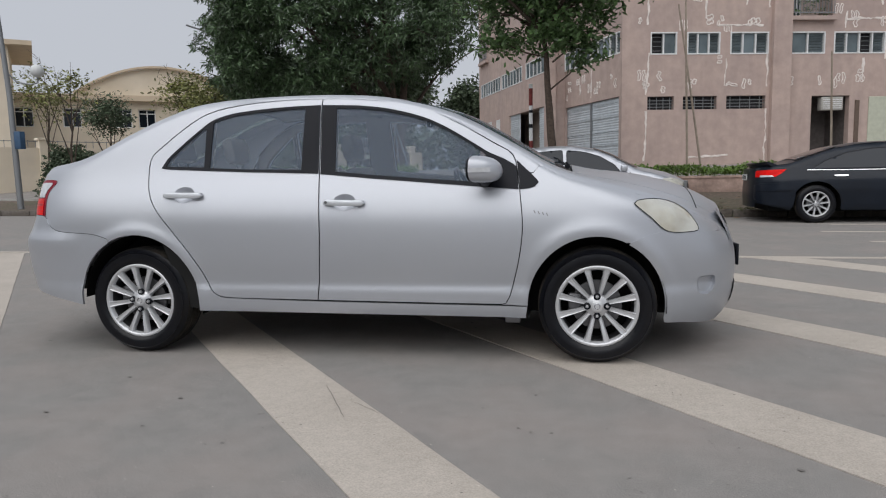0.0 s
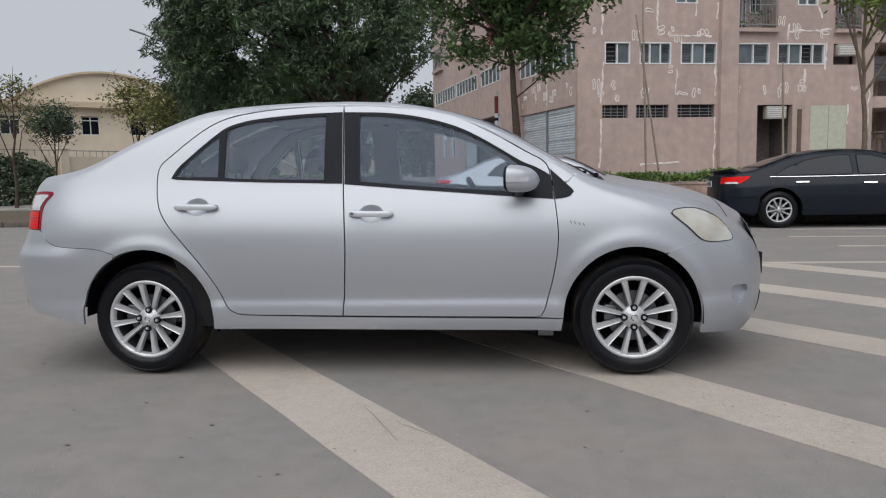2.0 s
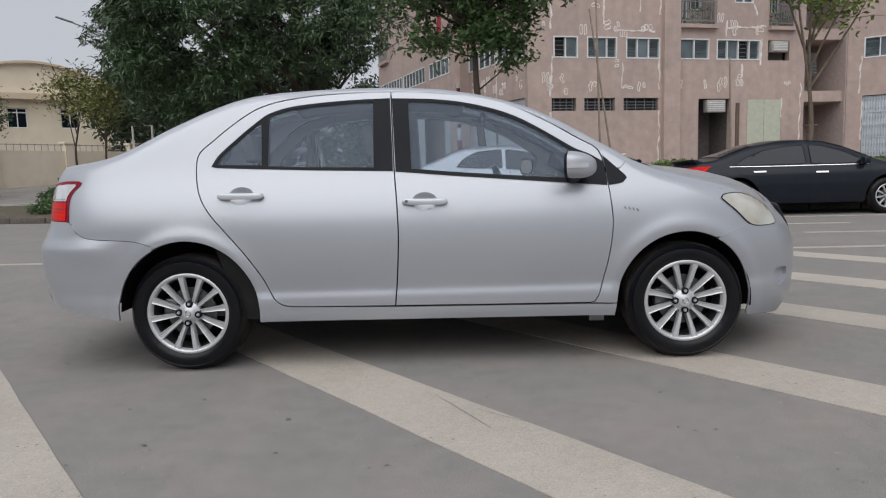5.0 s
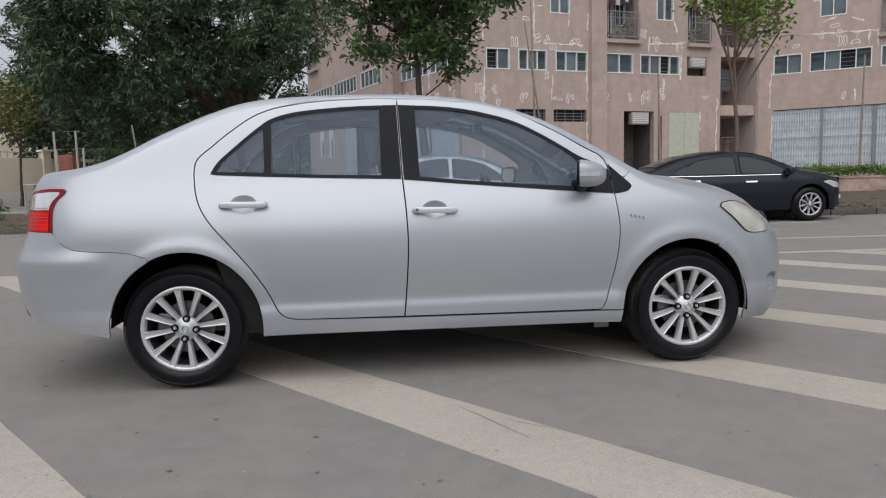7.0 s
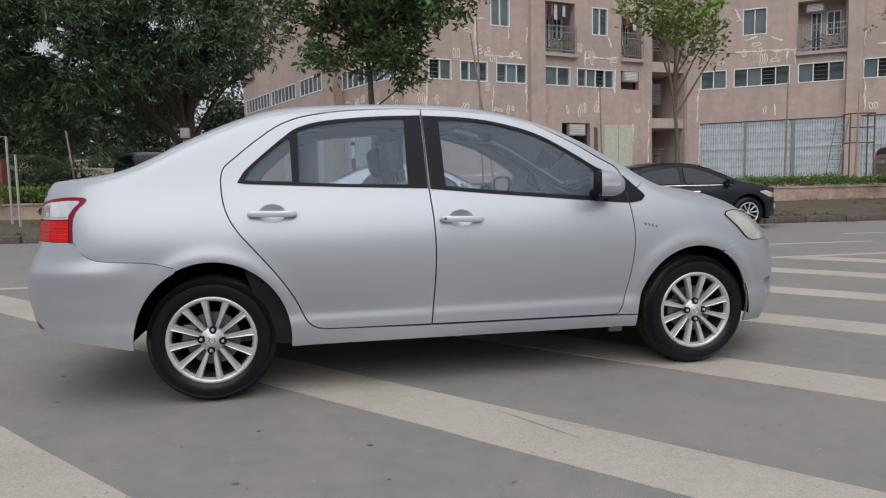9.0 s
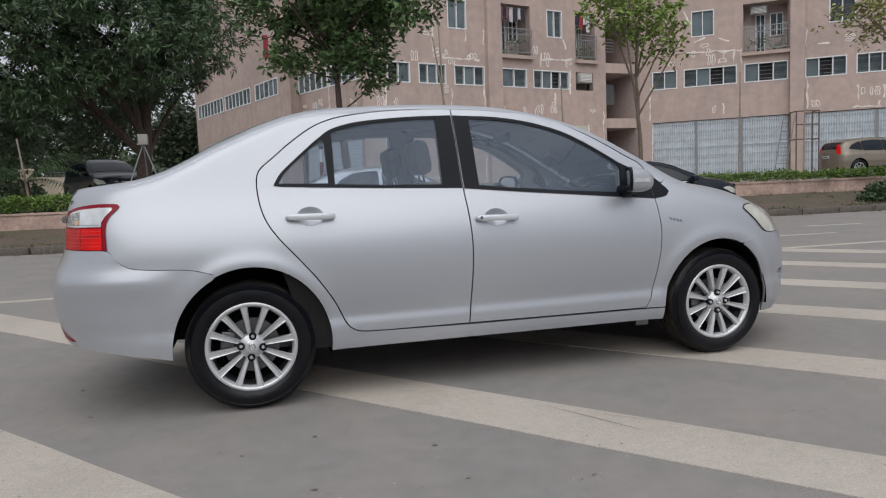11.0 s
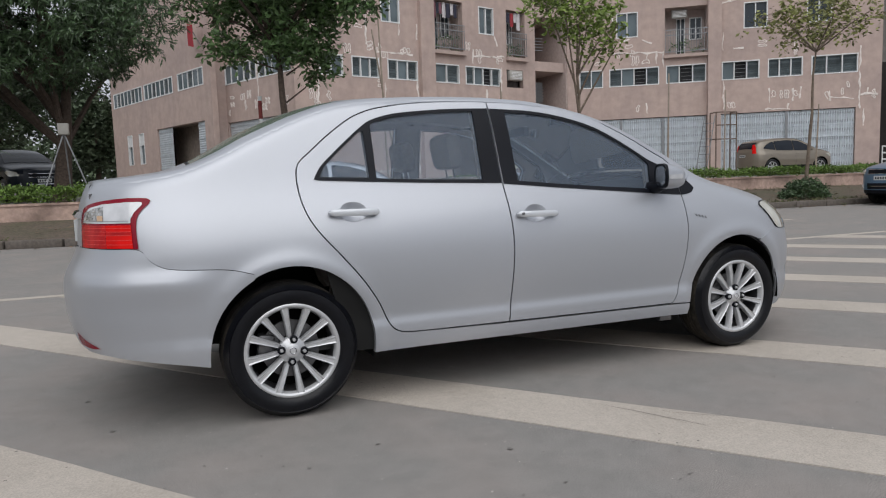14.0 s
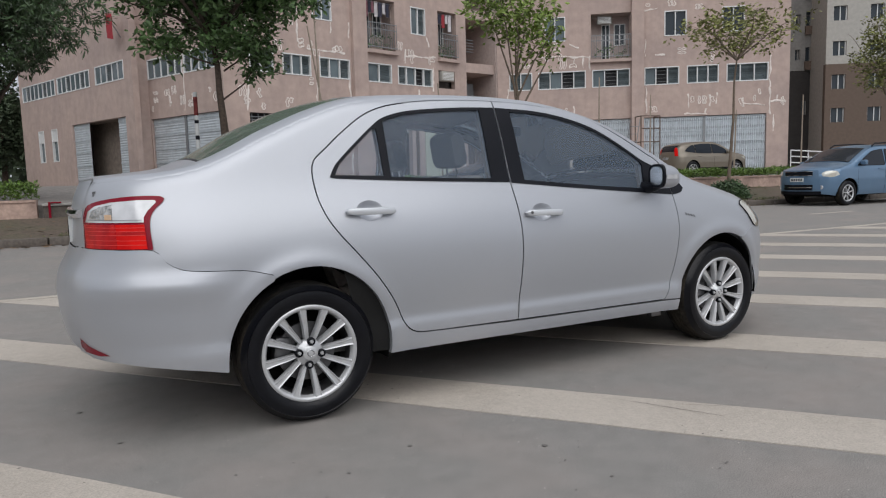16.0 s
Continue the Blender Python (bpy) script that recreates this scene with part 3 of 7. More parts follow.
def balcony(fm, u0, u1, z0, top, laundry):
    b = thing("balcony", "small concrete balcony with metal railing and potted plants" if not laundry else "small concrete balcony with metal railing and hanging laundry", "balcony", fm, "facade balconies", "structure")
    bm = bmesh.new()
    box(bm, u0 - 0.06, u1 + 0.06, -0.22, 0.9, z0 - 0.16, z0)
    part("slab", bm, M["facade"], b, smooth=False)
    bm = bmesh.new()
    for z in (z0 + 0.12, z0 + 0.95, z0 + 1.22):
        box(bm, u0, u1, -0.16, -0.12, z, z + 0.04)
    part("rail", bm, M["metal"], b, smooth=False)
    n = int((u1 - u0) / 0.13)
    bm = bmesh.new()
    box(bm, -0.011, 0.011, -0.15, -0.13, 0.1, 1.2)
    first = part("baluster", bm, M["metal"], b, smooth=False)
    first.location = (u0 + 0.02, 0, z0)
    for i in range(1, n + 1):
        o = new("baluster", first.data)
        o.parent = b
        o.location = (u0 + 0.02 + (u1 - u0 - 0.04) * i / n, 0, z0)
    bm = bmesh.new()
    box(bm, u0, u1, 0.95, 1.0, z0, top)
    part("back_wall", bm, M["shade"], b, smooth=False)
    d0, d1 = u0 + 0.30 * (u1 - u0), u0 + 0.52 * (u1 - u0)
    w0, w1 = u0 + 0.62 * (u1 - u0), u0 + 0.92 * (u1 - u0)
    for nm, a, c, z1, z2 in (("balcony_door", d0, d1, z0, z0 + 2.0), ("balcony_window", w0, w1, z0 + 0.85, z0 + 2.0)):
        bm = bmesh.new()
        box(bm, a, c, 0.92, 0.95, z1, z2)
        pn = part(nm, bm, M["dark_pane"], b, smooth=False)
        bm = bmesh.new()
        for e in (a, (a + c) / 2 - 0.02, c - 0.05):
            box(bm, e, e + 0.05, 0.89, 0.918, z1, z2)
        for e in (z1, z2 - 0.05):
            box(bm, a + 0.052, c - 0.052, 0.89, 0.918, e, e + 0.05)
        part("door_frame", bm, M["white"], pn, smooth=False)
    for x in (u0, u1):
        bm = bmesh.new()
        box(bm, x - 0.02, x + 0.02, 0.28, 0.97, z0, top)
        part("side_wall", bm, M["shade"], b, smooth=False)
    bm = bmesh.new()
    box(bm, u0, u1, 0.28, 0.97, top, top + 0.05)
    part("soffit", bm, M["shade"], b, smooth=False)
    r = random.Random(int(u0 * 100) + int(z0 * 10))
    if laundry:
        bm = bmesh.new()
        tube(bm, [(u0, 0.108, top - 0.14), (u1, 0.108, top - 0.14)], 0.012, 6)
        part("clothes_line", bm, M["metal"], b)
        x = u0 + 0.12
        while x < u1 - 0.3:
            w = r.uniform(0.12, 0.26)
            ln = r.uniform(0.45, 0.95)
            bm = bmesh.new()
            g = [[bm.verts.new((x + w * i / 4 * (1 - 0.12 * j / 4), 0.108 + 0.018 * math.sin(i * 1.9 + j * 0.6), top - 0.1 - ln * j / 4)) for i in range(5)] for j in range(5)]
            for p, q in zip(g, g[1:]):
                for i in range(4):
                    bm.faces.new((p[i], p[i + 1], q[i + 1], q[i]))
            part("garment", bm, M[r.choice(("laundry", "laundry_dark", "laundry_pale", "cloth_red"))], b)
            x += w + 0.02
    c = [(r.uniform(u0 + 0.2, u1 - 0.2), r.uniform(0, 0.3), z0 + r.uniform(0.1, 0.75)) for _ in range(26)]
    v, f = leaf_cloud(c, 8, 0.14, 0.2, 0, 4, 0.08)
    raw_part("potted_plants", v.tolist(), f.tolist(), M["leaf"], b)


def shutter(fm, u0, u1, z0, z1, posts, upright=False):
    s = thing("shutter_door", "galvanised corrugated roller shutter closing a ground floor bay", "shutter", fm, "roller shutters", "structure")
    bm = bmesh.new()
    n = int(((u1 - u0) if upright else (z1 - z0)) / 0.055)
    prev = None
    for i in range(n + 1):
        k = i / n
        y = 0.10 + (1 if i % 2 else -1) * (0.018 if upright else 0.008)
        if upright:
            row = [bm.verts.new((u0 + (u1 - u0) * k, y, z)) for z in (z0, z1)]
        else:
            row = [bm.verts.new((u, y, z0 + (z1 - z0) * k)) for u in (u0, u1)]
        if prev:
            bm.faces.new((prev[0], prev[1], row[1], row[0]))
        prev = row
    part("curtain", bm, M["shutter"], s, smooth=False)
    for k in range(posts):
        u = u0 + (u1 - u0) * (k + 1) / (posts + 1)
        bm = bmesh.new()
        box(bm, u - 0.06, u + 0.06, 0.03, 0.08, z0, z1)
        part("post", bm, M["metal"], s, smooth=False)
    if upright:
        # grey bars on the curtain paint the shade of its perforations
        bm = bmesh.new()
        for k in range(7):
            z = z0 + (z1 - z0) * (k + 0.45) / 7
            u = u0 + 0.08
            while u < u1 - 0.08:
                box(bm, u, u + 0.035, 0.064, 0.076, z, z + 0.12)
                u += 0.11
        tagged(part("slot_shade_bars", bm, M["slot"], s, smooth=False), kind="stuff")
    for k in range(5):
        z = z0 + (z1 - z0) * (k + 0.7) / 5
        bm = bmesh.new()
        box(bm, u0, u1, 0.072, 0.085, z, z + 0.06)
        part("band", bm, M["shutter"], s, smooth=False)


def patches(fm, u0, u1, zones, n, seed, holes=(), strips=(), spots=()):
    """Crack filler: long wavering strips, and worm-shaped loops, slightly proud of the plaster."""
    r = random.Random(seed)
    bm = bmesh.new()

    def smear(path, widths):
        last = None
        for i, (p, w) in enumerate(zip(path, widths)):
            q0, q1 = path[max(i - 1, 0)], path[min(i + 1, len(path) - 1)]
            d = Vector((q1[0] - q0[0], q1[1] - q0[1])).normalized()
            nx, nz = -d.y, d.x
            cur = [bm.verts.new((p[0] + k * w * nx, y, p[1] + k * w * nz)) for k, y in ((-1, -0.002), (-0.7, -0.014), (0.7, -0.014), (1, -0.002))]
            if last:
                for q in range(3):
                    bm.faces.new((last[q], cur[q], cur[q + 1], last[q + 1]))
            last = cur

    def clear(x, z, m=0.12):
        return all(not (a - m < x < b + m and c - m < z < d + m) for a, b, c, d in holes)
    for ua, za, ub, zb in strips:
        ln = math.hypot(ub - ua, zb - za)
        k = max(6, int(ln / 0.09))
        path, wid = [], []
        for i in range(k + 1):
            t = i / k
            o = 0.06 * noise.noise((ua * 3, za, t * ln * 2.3)) + 0.03 * noise.noise((ua, zb, t * ln * 9))
            path.append((ua + (ub - ua) * t + (o if abs(zb - za) > abs(ub - ua) else 0), za + (zb - za) * t + (o if abs(zb - za) <= abs(ub - ua) else 0)))
            wid.append(max(0.012, 0.032 + 0.045 * noise.noise((t * ln * 4, ua, zb))))
        smear(path, wid)
    made = 0
    for turn in range(n * 8):
        if made >= n + len(spots):
            break
        za, zb = r.choice(zones)
        x, z = r.uniform(u0 + 0.25, u1 - 0.25), r.uniform(za, zb)
        if turn < len(spots):
            x, z = spots[turn]
        horizontal = r.random() < 0.22 and turn >= len(spots)
        length, w = r.uniform(0.18, 0.5), r.uniform(0.04, 0.075)
        ends = [(x, z), (x + length, z) if horizontal else (x, z - length)]
        if not all(clear(*e) for e in ends) or ends[1][0] > u1 - 0.1:
            continue
        made += 1
        bend = r.uniform(-0.05, 0.05)
        for copy in range(2 if r.random() < 0.3 else 1):
            mid = []
            for i in range(8):
                t = i / 7
                o = bend * math.sin(t * 3.0) + 0.09 * noise.noise((t * 3.5, x * 7, z * 7)) + copy * 0.2
                mid.append((x + length * t, z + o) if horizontal else (x + o, z - length * t))
            loop = []
            for sgn, seq in ((1, mid), (-1, mid[::-1])):
                for i, p in enumerate(seq):
                    e = w * (0.55 if i in (0, 7) else 1) * sgn
                    loop.append((p[0], p[1] + e) if horizontal else (p[0] + e, p[1]))
            loop.append(loop[0])
            smear(loop, [0.023 + 0.012 * noise.noise((i * 0.8, x, z)) for i in range(len(loop))])
    ob = part("crack_filler", bm, M["patch"], smooth=False)
    ob.matrix_basis = fm
    tagged(ob, "pale smears of crack filler on the pink plaster", "plaster patch", kind="stuff")


FF = pose(10.6, 26.9, 0, 0, 0, 14.0)
FR = pose(23.59, 25.35, 0, 0, 0, -36.3)
FL = pose(-1.58, 35.54, 0, 0, 0, -68.8)
F2 = pose(2.34, 28.24, 0, 0, 0, -65.7)
ZA, ZB, TOP = 5.62, 6.52, 14.5

front_win = [(-5.98, -4.86, 2, "dp"), (-4.44, -3.03, 3, "lpl"), (-2.60, -0.95, 3, "lpl"), (0.0, 1.5, 2, "pl"), (1.88, 4.15, 4, "lpdl")]
holes = [(a, b, ZA, ZB) for a, b, _, _ in front_win] + [(4.57, 5.72, ZA, ZB), (-6.08, -4.95, 3.40, 3.94), (-4.57, -3.12, 3.40, 3.94), (-2.71, -1.01, 3.40, 3.94),
         (1.0, 2.68, 0.9, 3.9), (-2.86, -1.85, 8.12, 9.45), (0.0, 1.78, 7.12, 9.5), (2.78, 3.75, 8.12, 9.45), (4.6, 5.9, 7.12, 9.5),
         (-2.86, -1.85, 10.9, 12.2), (2.78, 3.75, 10.9, 12.2)]
tagged(wall_with_holes("wall_front", FF, -7.16, 6.56, 0.8, TOP, holes, M["facade"]), "faded pink plaster apartment facade with stains", "wall", kind="structure")
for a, b, c, s in front_win:
    window(FF, a, b, ZA, ZB, c, s)
window(FF, -2.86, -1.85, 8.12, 9.45, 2, "p")
window(FF, 2.78, 3.75, 8.12, 9.45, 2, "pl")
window(FF, -2.86, -1.85, 10.9, 12.2, 2, "p")
window(FF, 2.78, 3.75, 10.9, 12.2, 2, "p")
for a, b in ((-6.08, -4.95), (-4.57, -3.12), (-2.71, -1.01)):
    v = thing("wall_vent", "dark barred ventilation slot in the pink wall", "vent", FF, "wall vents", "structure")
    # black sheet put in place of the shade inside the vent
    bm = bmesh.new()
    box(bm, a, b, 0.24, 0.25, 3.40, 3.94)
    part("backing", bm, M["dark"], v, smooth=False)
    bm = bmesh.new()
    for i in range(3):
        box(bm, a, b, 0.06, 0.09, 3.5 + 0.13 * i, 3.525 + 0.13 * i)
    for i in range(4):
        u = a + (b - a) * (i + 0.5) / 4
        box(bm, u - 0.012, u + 0.012, 0.09, 0.11, 3.40, 3.94)
    part("bars", bm, M["metal"], v, smooth=False)
balcony(FF, 0.0, 1.78, 7.12, 9.5, True)
balcony(FF, 4.6, 5.9, 7.12, 9.5, True)
patches(FF, -7.0, 6.4, [(4.3, 5.4), (6.75, 7.15), (6.75, 7.15), (7.0, 7.9)], 24, 11, holes,
        [(-6.2, 1.3, -6.12, 3.35), (-6.15, 4.0, -6.05, 5.7), (-1.02, 1.15, -0.97, 3.4), (-0.98, 4.3, -0.96, 5.6), (-2.77, 4.35, -2.76, 5.45), (-3.66, 7.05, -3.64, 9.2), (-3.66, 8.36, -3.1, 8.41),
         (-6.1, 6.8, -6.05, 8.3), (-4.4, 1.42, -2.6, 1.48), (-1.92, 7.6, -1.90, 8.08), (-0.95, 7.5, -0.94, 8.2), (-3.2, 6.78, -1.2, 6.82), (2.36, 6.66, 2.38, 7.35), (2.36, 7.02, 4.43, 7.12), (3.76, 8.1, 4.0, 7.6),
         (3.21, 4.5, 3.22, 5.45), (5.35, 3.05, 5.36, 3.9), (4.2, 5.4, 4.22, 6.6), (6.35, 1.4, 6.4, 4.6)],
        [(-4.4, 6.95), (-4.05, 7.0), (-4.3, 4.62), (-4.12, 4.62), (-1.98, 4.62), (-1.74, 4.6), (2.32, 4.85), (2.12, 4.8), (3.0, 4.75), (0.1, 4.7), (0.5, 6.85)])


def ac_unit(fm, u, z, w=0.85, h=0.5, y0=-0.12):
    a = thing("air_conditioner", "pale boxy air conditioner set in the wall opening", "air conditioner", fm, "air conditioners")
    bm = bmesh.new()
    box(bm, u, u + w, y0, 0.3, z, z + h, bevel=0.02)
    part("casing", bm, M["pale"], a)
    for i in range(5):
        bm = bmesh.new()
        box(bm, u + 0.06, u + w - 0.06, y0 - 0.012, y0 - 0.002, z + 0.07 + i * (h - 0.12) / 5, z + 0.10 + i * (h - 0.12) / 5)
        part("grille_slat", bm, M["white"], a, smooth=False)


ac_unit(FF, 4.72, 6.0, 0.85, 0.48)
ac_unit(FF, 1.45, 3.3, 0.95, 0.55, 0.0)
rec = thing("doorway_recess", "dark open passage in the ground floor wall", "doorway", FF, kind="structure")
bm = bmesh.new()
box(bm, 0.9, 2.8, 1.6, 1.65, 0.8, 4.0)
box(bm, 0.95, 1.0, 0.28, 1.6, 0.8, 4.0)
box(bm, 2.68, 2.73, 0.28, 1.6, 0.8, 4.0)
box(bm, 0.95, 2.73, 0.28, 1.6, 3.92, 3.97)
box(bm, 4.5, 5.8, 0.5, 0.52, 5.5, 6.6)
# plaster darkened in colour to carry the passage's shade
part("passage", bm, mat("passage_shade_plaster", (0.12, 0.105, 0.10), 0.9, vary=0.2), rec, smooth=False)
gd = thing("green_door", "pale green double door in the ground floor wall", "door", FF, kind="structure")
for a in (3.52, 4.42):
    bm = bmesh.new()
    box(bm, a, a + 0.88, -0.04, -0.004, 1.0, 3.84, bevel=0.01)
    part("door_leaf", bm, mat("pale_green_paint", (0.50, 0.52, 0.42), 0.6, vary=0.08), gd, smooth=False)
bm = bmesh.new()
box(bm, 2.92, 3.1, -0.05, -0.004, 1.2, 3.7)
part("wall_pipe_cover", bm, M["brown"], gd, smooth=False)


def pilaster(fm, u0, u1, y0, z0, z1, name="pilaster"):
    bm = bmesh.new()
    box(bm, u0, u1, y0, 0.02, z0, z1)
    ob = part(name, bm, M["facade"], smooth=False)
    ob.matrix_basis = fm
    return tagged(ob, "pink plaster pilaster running up the facade", "pilaster", kind="structure")


pilaster(FF, -0.85, -0.06, -0.22, 0.8, TOP)

right_win = [(-4.95, -3.7, 2, "lp"), (-3.38, -0.83, 4, "lpdl"), (-0.49, 1.5, 3, "pdl"), (2.25, 4.05, 3, "pdl"), (4.44, 6.06, 3, "lll"), (6.45, 8.55, 3, "lll")]
holes = [(a, b, 5.63, 6.57) for a, b, _, _ in right_win] + [(-4.95, 1.54, 0.9, 3.93), (2.22, 8.5, 0.9, 3.93), (-0.54, 1.54, 7.1, 9.5), (3.27, 4.4, 8.15, 9.45),
         (6.2, 7.33, 8.2, 9.5), (-3.0, -1.9, 8.15, 9.45), (3.27, 4.4, 10.9, 12.2), (6.2, 7.33, 10.9, 12.2)]
tagged(wall_with_holes("wall_right", FR, -5.6, 9.6, 0.8, TOP, holes, M["facade"]), "faded pink plaster apartment facade above shuttered bays", "wall", kind="structure")
for a, b, c, s in right_win:
    window(FR, a, b, 5.63, 6.57, c, s)
for a, b, z in ((3.27, 4.4, 8.15), (6.2, 7.33, 8.2), (-3.0, -1.9, 8.15), (3.27, 4.4, 10.9), (6.2, 7.33, 10.9)):
    window(FR, a, b, z, z + 1.3, 2, "k" if a > 0 else "p")
balcony(FR, -0.54, 1.54, 7.1, 9.5, False)
ac_unit(FR, -0.2, 9.0, 0.8, 0.45, 0.3)
pilaster(FR, 1.56, 2.2, -0.25, 0.8, TOP)
shutter(FR, -4.93, 1.52, 1.0, 3.9, 2, True)
shutter(FR, 2.24, 8.48, 0.95, 3.9, 1, True)
patches(FR, -5.4, 9.4, [(4.4, 5.3), (6.8, 7.1), (6.9, 7.9), (9.6, 10.1)], 12, 12, holes,
        [(-5.08, 4.05, -5.05, 5.75), (-4.98, 1.9, -4.95, 3.9), (-3.36, 7.38, -0.6, 7.28), (-1.43, 7.0, -1.42, 7.34), (-0.97, 6.7, -0.96, 7.3), (-0.62, 6.5, -0.61, 7.36), (-2.84, 7.9, -2.3, 8.1), (-1.7, 8.0, -1.2, 7.75),
         (-3.39, 9.5, -3.0, 8.8), (-3.3, 8.9, -2.95, 8.95), (-1.49, 4.15, -1.48, 4.7), (2.36, 4.15, 2.34, 5.6), (2.3, 7.15, 2.3, 8.05), (2.0, 9.5, 2.9, 9.6), (2.8, 7.16, 3.3, 7.16), (4.53, 4.35, 4.53, 5.1),
         (5.62, 4.4, 5.62, 5.02), (5.96, 4.5, 5.96, 5.1), (7.31, 4.3, 7.3, 4.8), (7.3, 4.46, 8.4, 4.4), (8.64, 3.85, 8.64, 6.9), (8.68, 4.55, 9.45, 4.5), (8.84, 3.0, 8.85, 3.85), (4.32, 4.05, 5.5, 4.03), (5.4, 4.0, 5.42, 4.3), (9.0, 4.5, 9.02, 4.85)],
        [(4.7, 4.95), (5.1, 4.95), (5.35, 4.95), (5.75, 4.9), (7.2, 4.75), (-1.9, 4.6), (2.6, 4.5), (9.3, 4.75), (-2.9, 7.45), (-2.2, 7.5)])

left_win = [(-6.55, -2.05, 8, "plpp"), (-1.78, 2.05, 7, "ppl"), (2.68, 5.55, 5, "pplpp")]
holes = [(a, b, 5.78, 6.62) for a, b, _, _ in left_win] + [(-4.74, -4.0, 2.4, 4.1), (-2.97, -2.22, 2.4, 4.1), (-0.38, 5.43, 0.9, 4.15)]
tagged(wall_with_holes("wall_left", FL, -7.0, 6.3, 0.8, TOP, holes, M["facade"]), "faded pink plaster side facade of the apartments", "wall", kind="structure")
for a, b, c, s in left_win:
    window(FL, a, b, 5.78, 6.62, c, s, 0.025)
for a in (-4.74, -2.97):
    bm = bmesh.new()
    box(bm, a + 0.05, a + 0.70, 0.02, 0.05, 3.45, 4.05)
    ob = part("window_blind", bm, M["white"], smooth=False)
    ob.matrix_basis = FL
    tagged(ob, "white panel filling the upper part of a narrow window", "window blind", kind="structure")
window(FL, -4.74, -4.0, 2.4, 4.1, 1, "p")
window(FL, -2.97, -2.22, 2.4, 4.1, 1, "p")
shutter(FL, -0.36, 1.45, 1.0, 4.13, 0)
shutter(FL, 4.5, 5.41, 1.0, 4.13, 0)
bm = bmesh.new()
box(bm, -0.4, 5.45, 0.95, 1.0, 0.9, 4.2)
box(bm, -0.4, 5.45, 0.28, 1.0, 4.16, 4.2)
# the bay's shade is put into this darker plaster colour
ob = part("bay_back", bm, mat("bay_shade_plaster", (0.22, 0.18, 0.15), 0.9, vary=0.2), smooth=False)
ob.matrix_basis = FL
tagged(ob, "dark inside of an open ground floor bay", "wall", kind="structure")

holes = [(-2.28, 0.42, 5.74, 6.63), (0.56, 3.26, 5.74, 6.63), (-2.22, 2.98, 0.9, 4.0)]
tagged(wall_with_holes("wall_corner", F2, -2.5, 3.32, 0.8, TOP, holes, M["facade"]), "faded pink plaster corner bay with a roller shutter", "wall", kind="structure")
window(F2, -2.28, 0.42, 5.74, 6.63, 5, "pppll", 0.03)
window(F2, 0.56, 3.26, 5.74, 6.63, 5, "lppll", 0.03)
shutter(F2, -2.2, 2.96, 1.0, 3.98, 1)
patches(F2, -2.3, 3.2, [(4.3, 5.4)], 7, 14, holes, [(0.49, 4.2, 0.49, 6.6), (3.2, 4.5, 3.22, 5.7)], [(-0.9, 5.2), (-0.6, 4.9), (-0.4, 5.3), (2.3, 5.0)])
pilaster(F2, -3.35, -2.3, -0.55, 0.8, TOP)
balcony(FL, -6.4, -4.6, 8.0, 10.2, False)

# recess between the two front wings
RC = pose(17.0, 28.5, 0, 0, 0, 8)
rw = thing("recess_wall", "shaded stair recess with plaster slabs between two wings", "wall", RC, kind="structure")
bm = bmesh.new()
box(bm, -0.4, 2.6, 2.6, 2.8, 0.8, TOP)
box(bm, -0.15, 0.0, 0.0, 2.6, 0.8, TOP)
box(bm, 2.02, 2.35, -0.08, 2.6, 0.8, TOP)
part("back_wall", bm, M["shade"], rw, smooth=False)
for z0, z1 in ((3.75, 4.25), (6.6, 7.1), (9.4, 9.9), (12.0, 12.5)):
    bm = bmesh.new()
    box(bm, 0.0, 2.05, 0.1, 2.6, z0, z1)
    part("floor_slab", bm, M["facade"], rw, smooth=False)
bm = bmesh.new()
for z in (5.2, 7.9):
    for i in range(5):
        box(bm, 0.1, 1.5, 1.2, 1.25, z + 0.16 * i, z + 0.16 * i + 0.05)
box(bm, 0.1, 1.5, 1.3, 1.32, 5.1, 6.2)
part("railing", bm, M["metal"], rw, smooth=False)
bm = bmesh.new()
box(bm, 0.3, 1.4, 2.55, 2.6, 1.0, 3.2)
part("door", bm, M["pale"], rw, smooth=False)

# body of the building behind the facades: end wall and roof slab
bm = bmesh.new()
corners = [(3.65, 25.2), (17.0, 28.6), (19.1, 28.7), (31.3, 19.75), (37.5, 28.0), (22, 46), (4, 52), (-4.1, 42.1)]
lo = [bm.verts.new((x, y, TOP)) for x, y in corners]
hi = [bm.verts.new((x, y, TOP + 0.4)) for x, y in corners]
bm.faces.new(lo[::-1])
bm.faces.new(hi)
for i in range(len(lo)):
    j = (i + 1) % len(lo)
    bm.faces.new((lo[i], lo[j], hi[j], hi[i]))
tagged(part("roof_slab", bm, M["facade"], smooth=False), "flat concrete roof slab of the pink apartments", "roof", kind="structure")
for name, a, b in (("wall_end", (31.3, 19.75), (37.5, 28.0)), ("wall_back", (37.5, 28.0), (22, 46)), ("wall_rear", (22, 46), (4, 52)), ("wall_far", (4, 52), (-4.1, 42.1))):
    d = math.atan2(b[1] - a[1], b[0] - a[0])
    ln = math.hypot(b[0] - a[0], b[1] - a[1])
    tagged(wall_with_holes(name, pose(a[0], a[1], 0, 0, 0, math.degrees(d)), 0, ln, 0.8, TOP, [], M["facade"]), "plain pink plaster end wall", "wall", kind="structure")


# ---- car body helpers ----
from mathutils.geometry import delaunay_2d_cdt


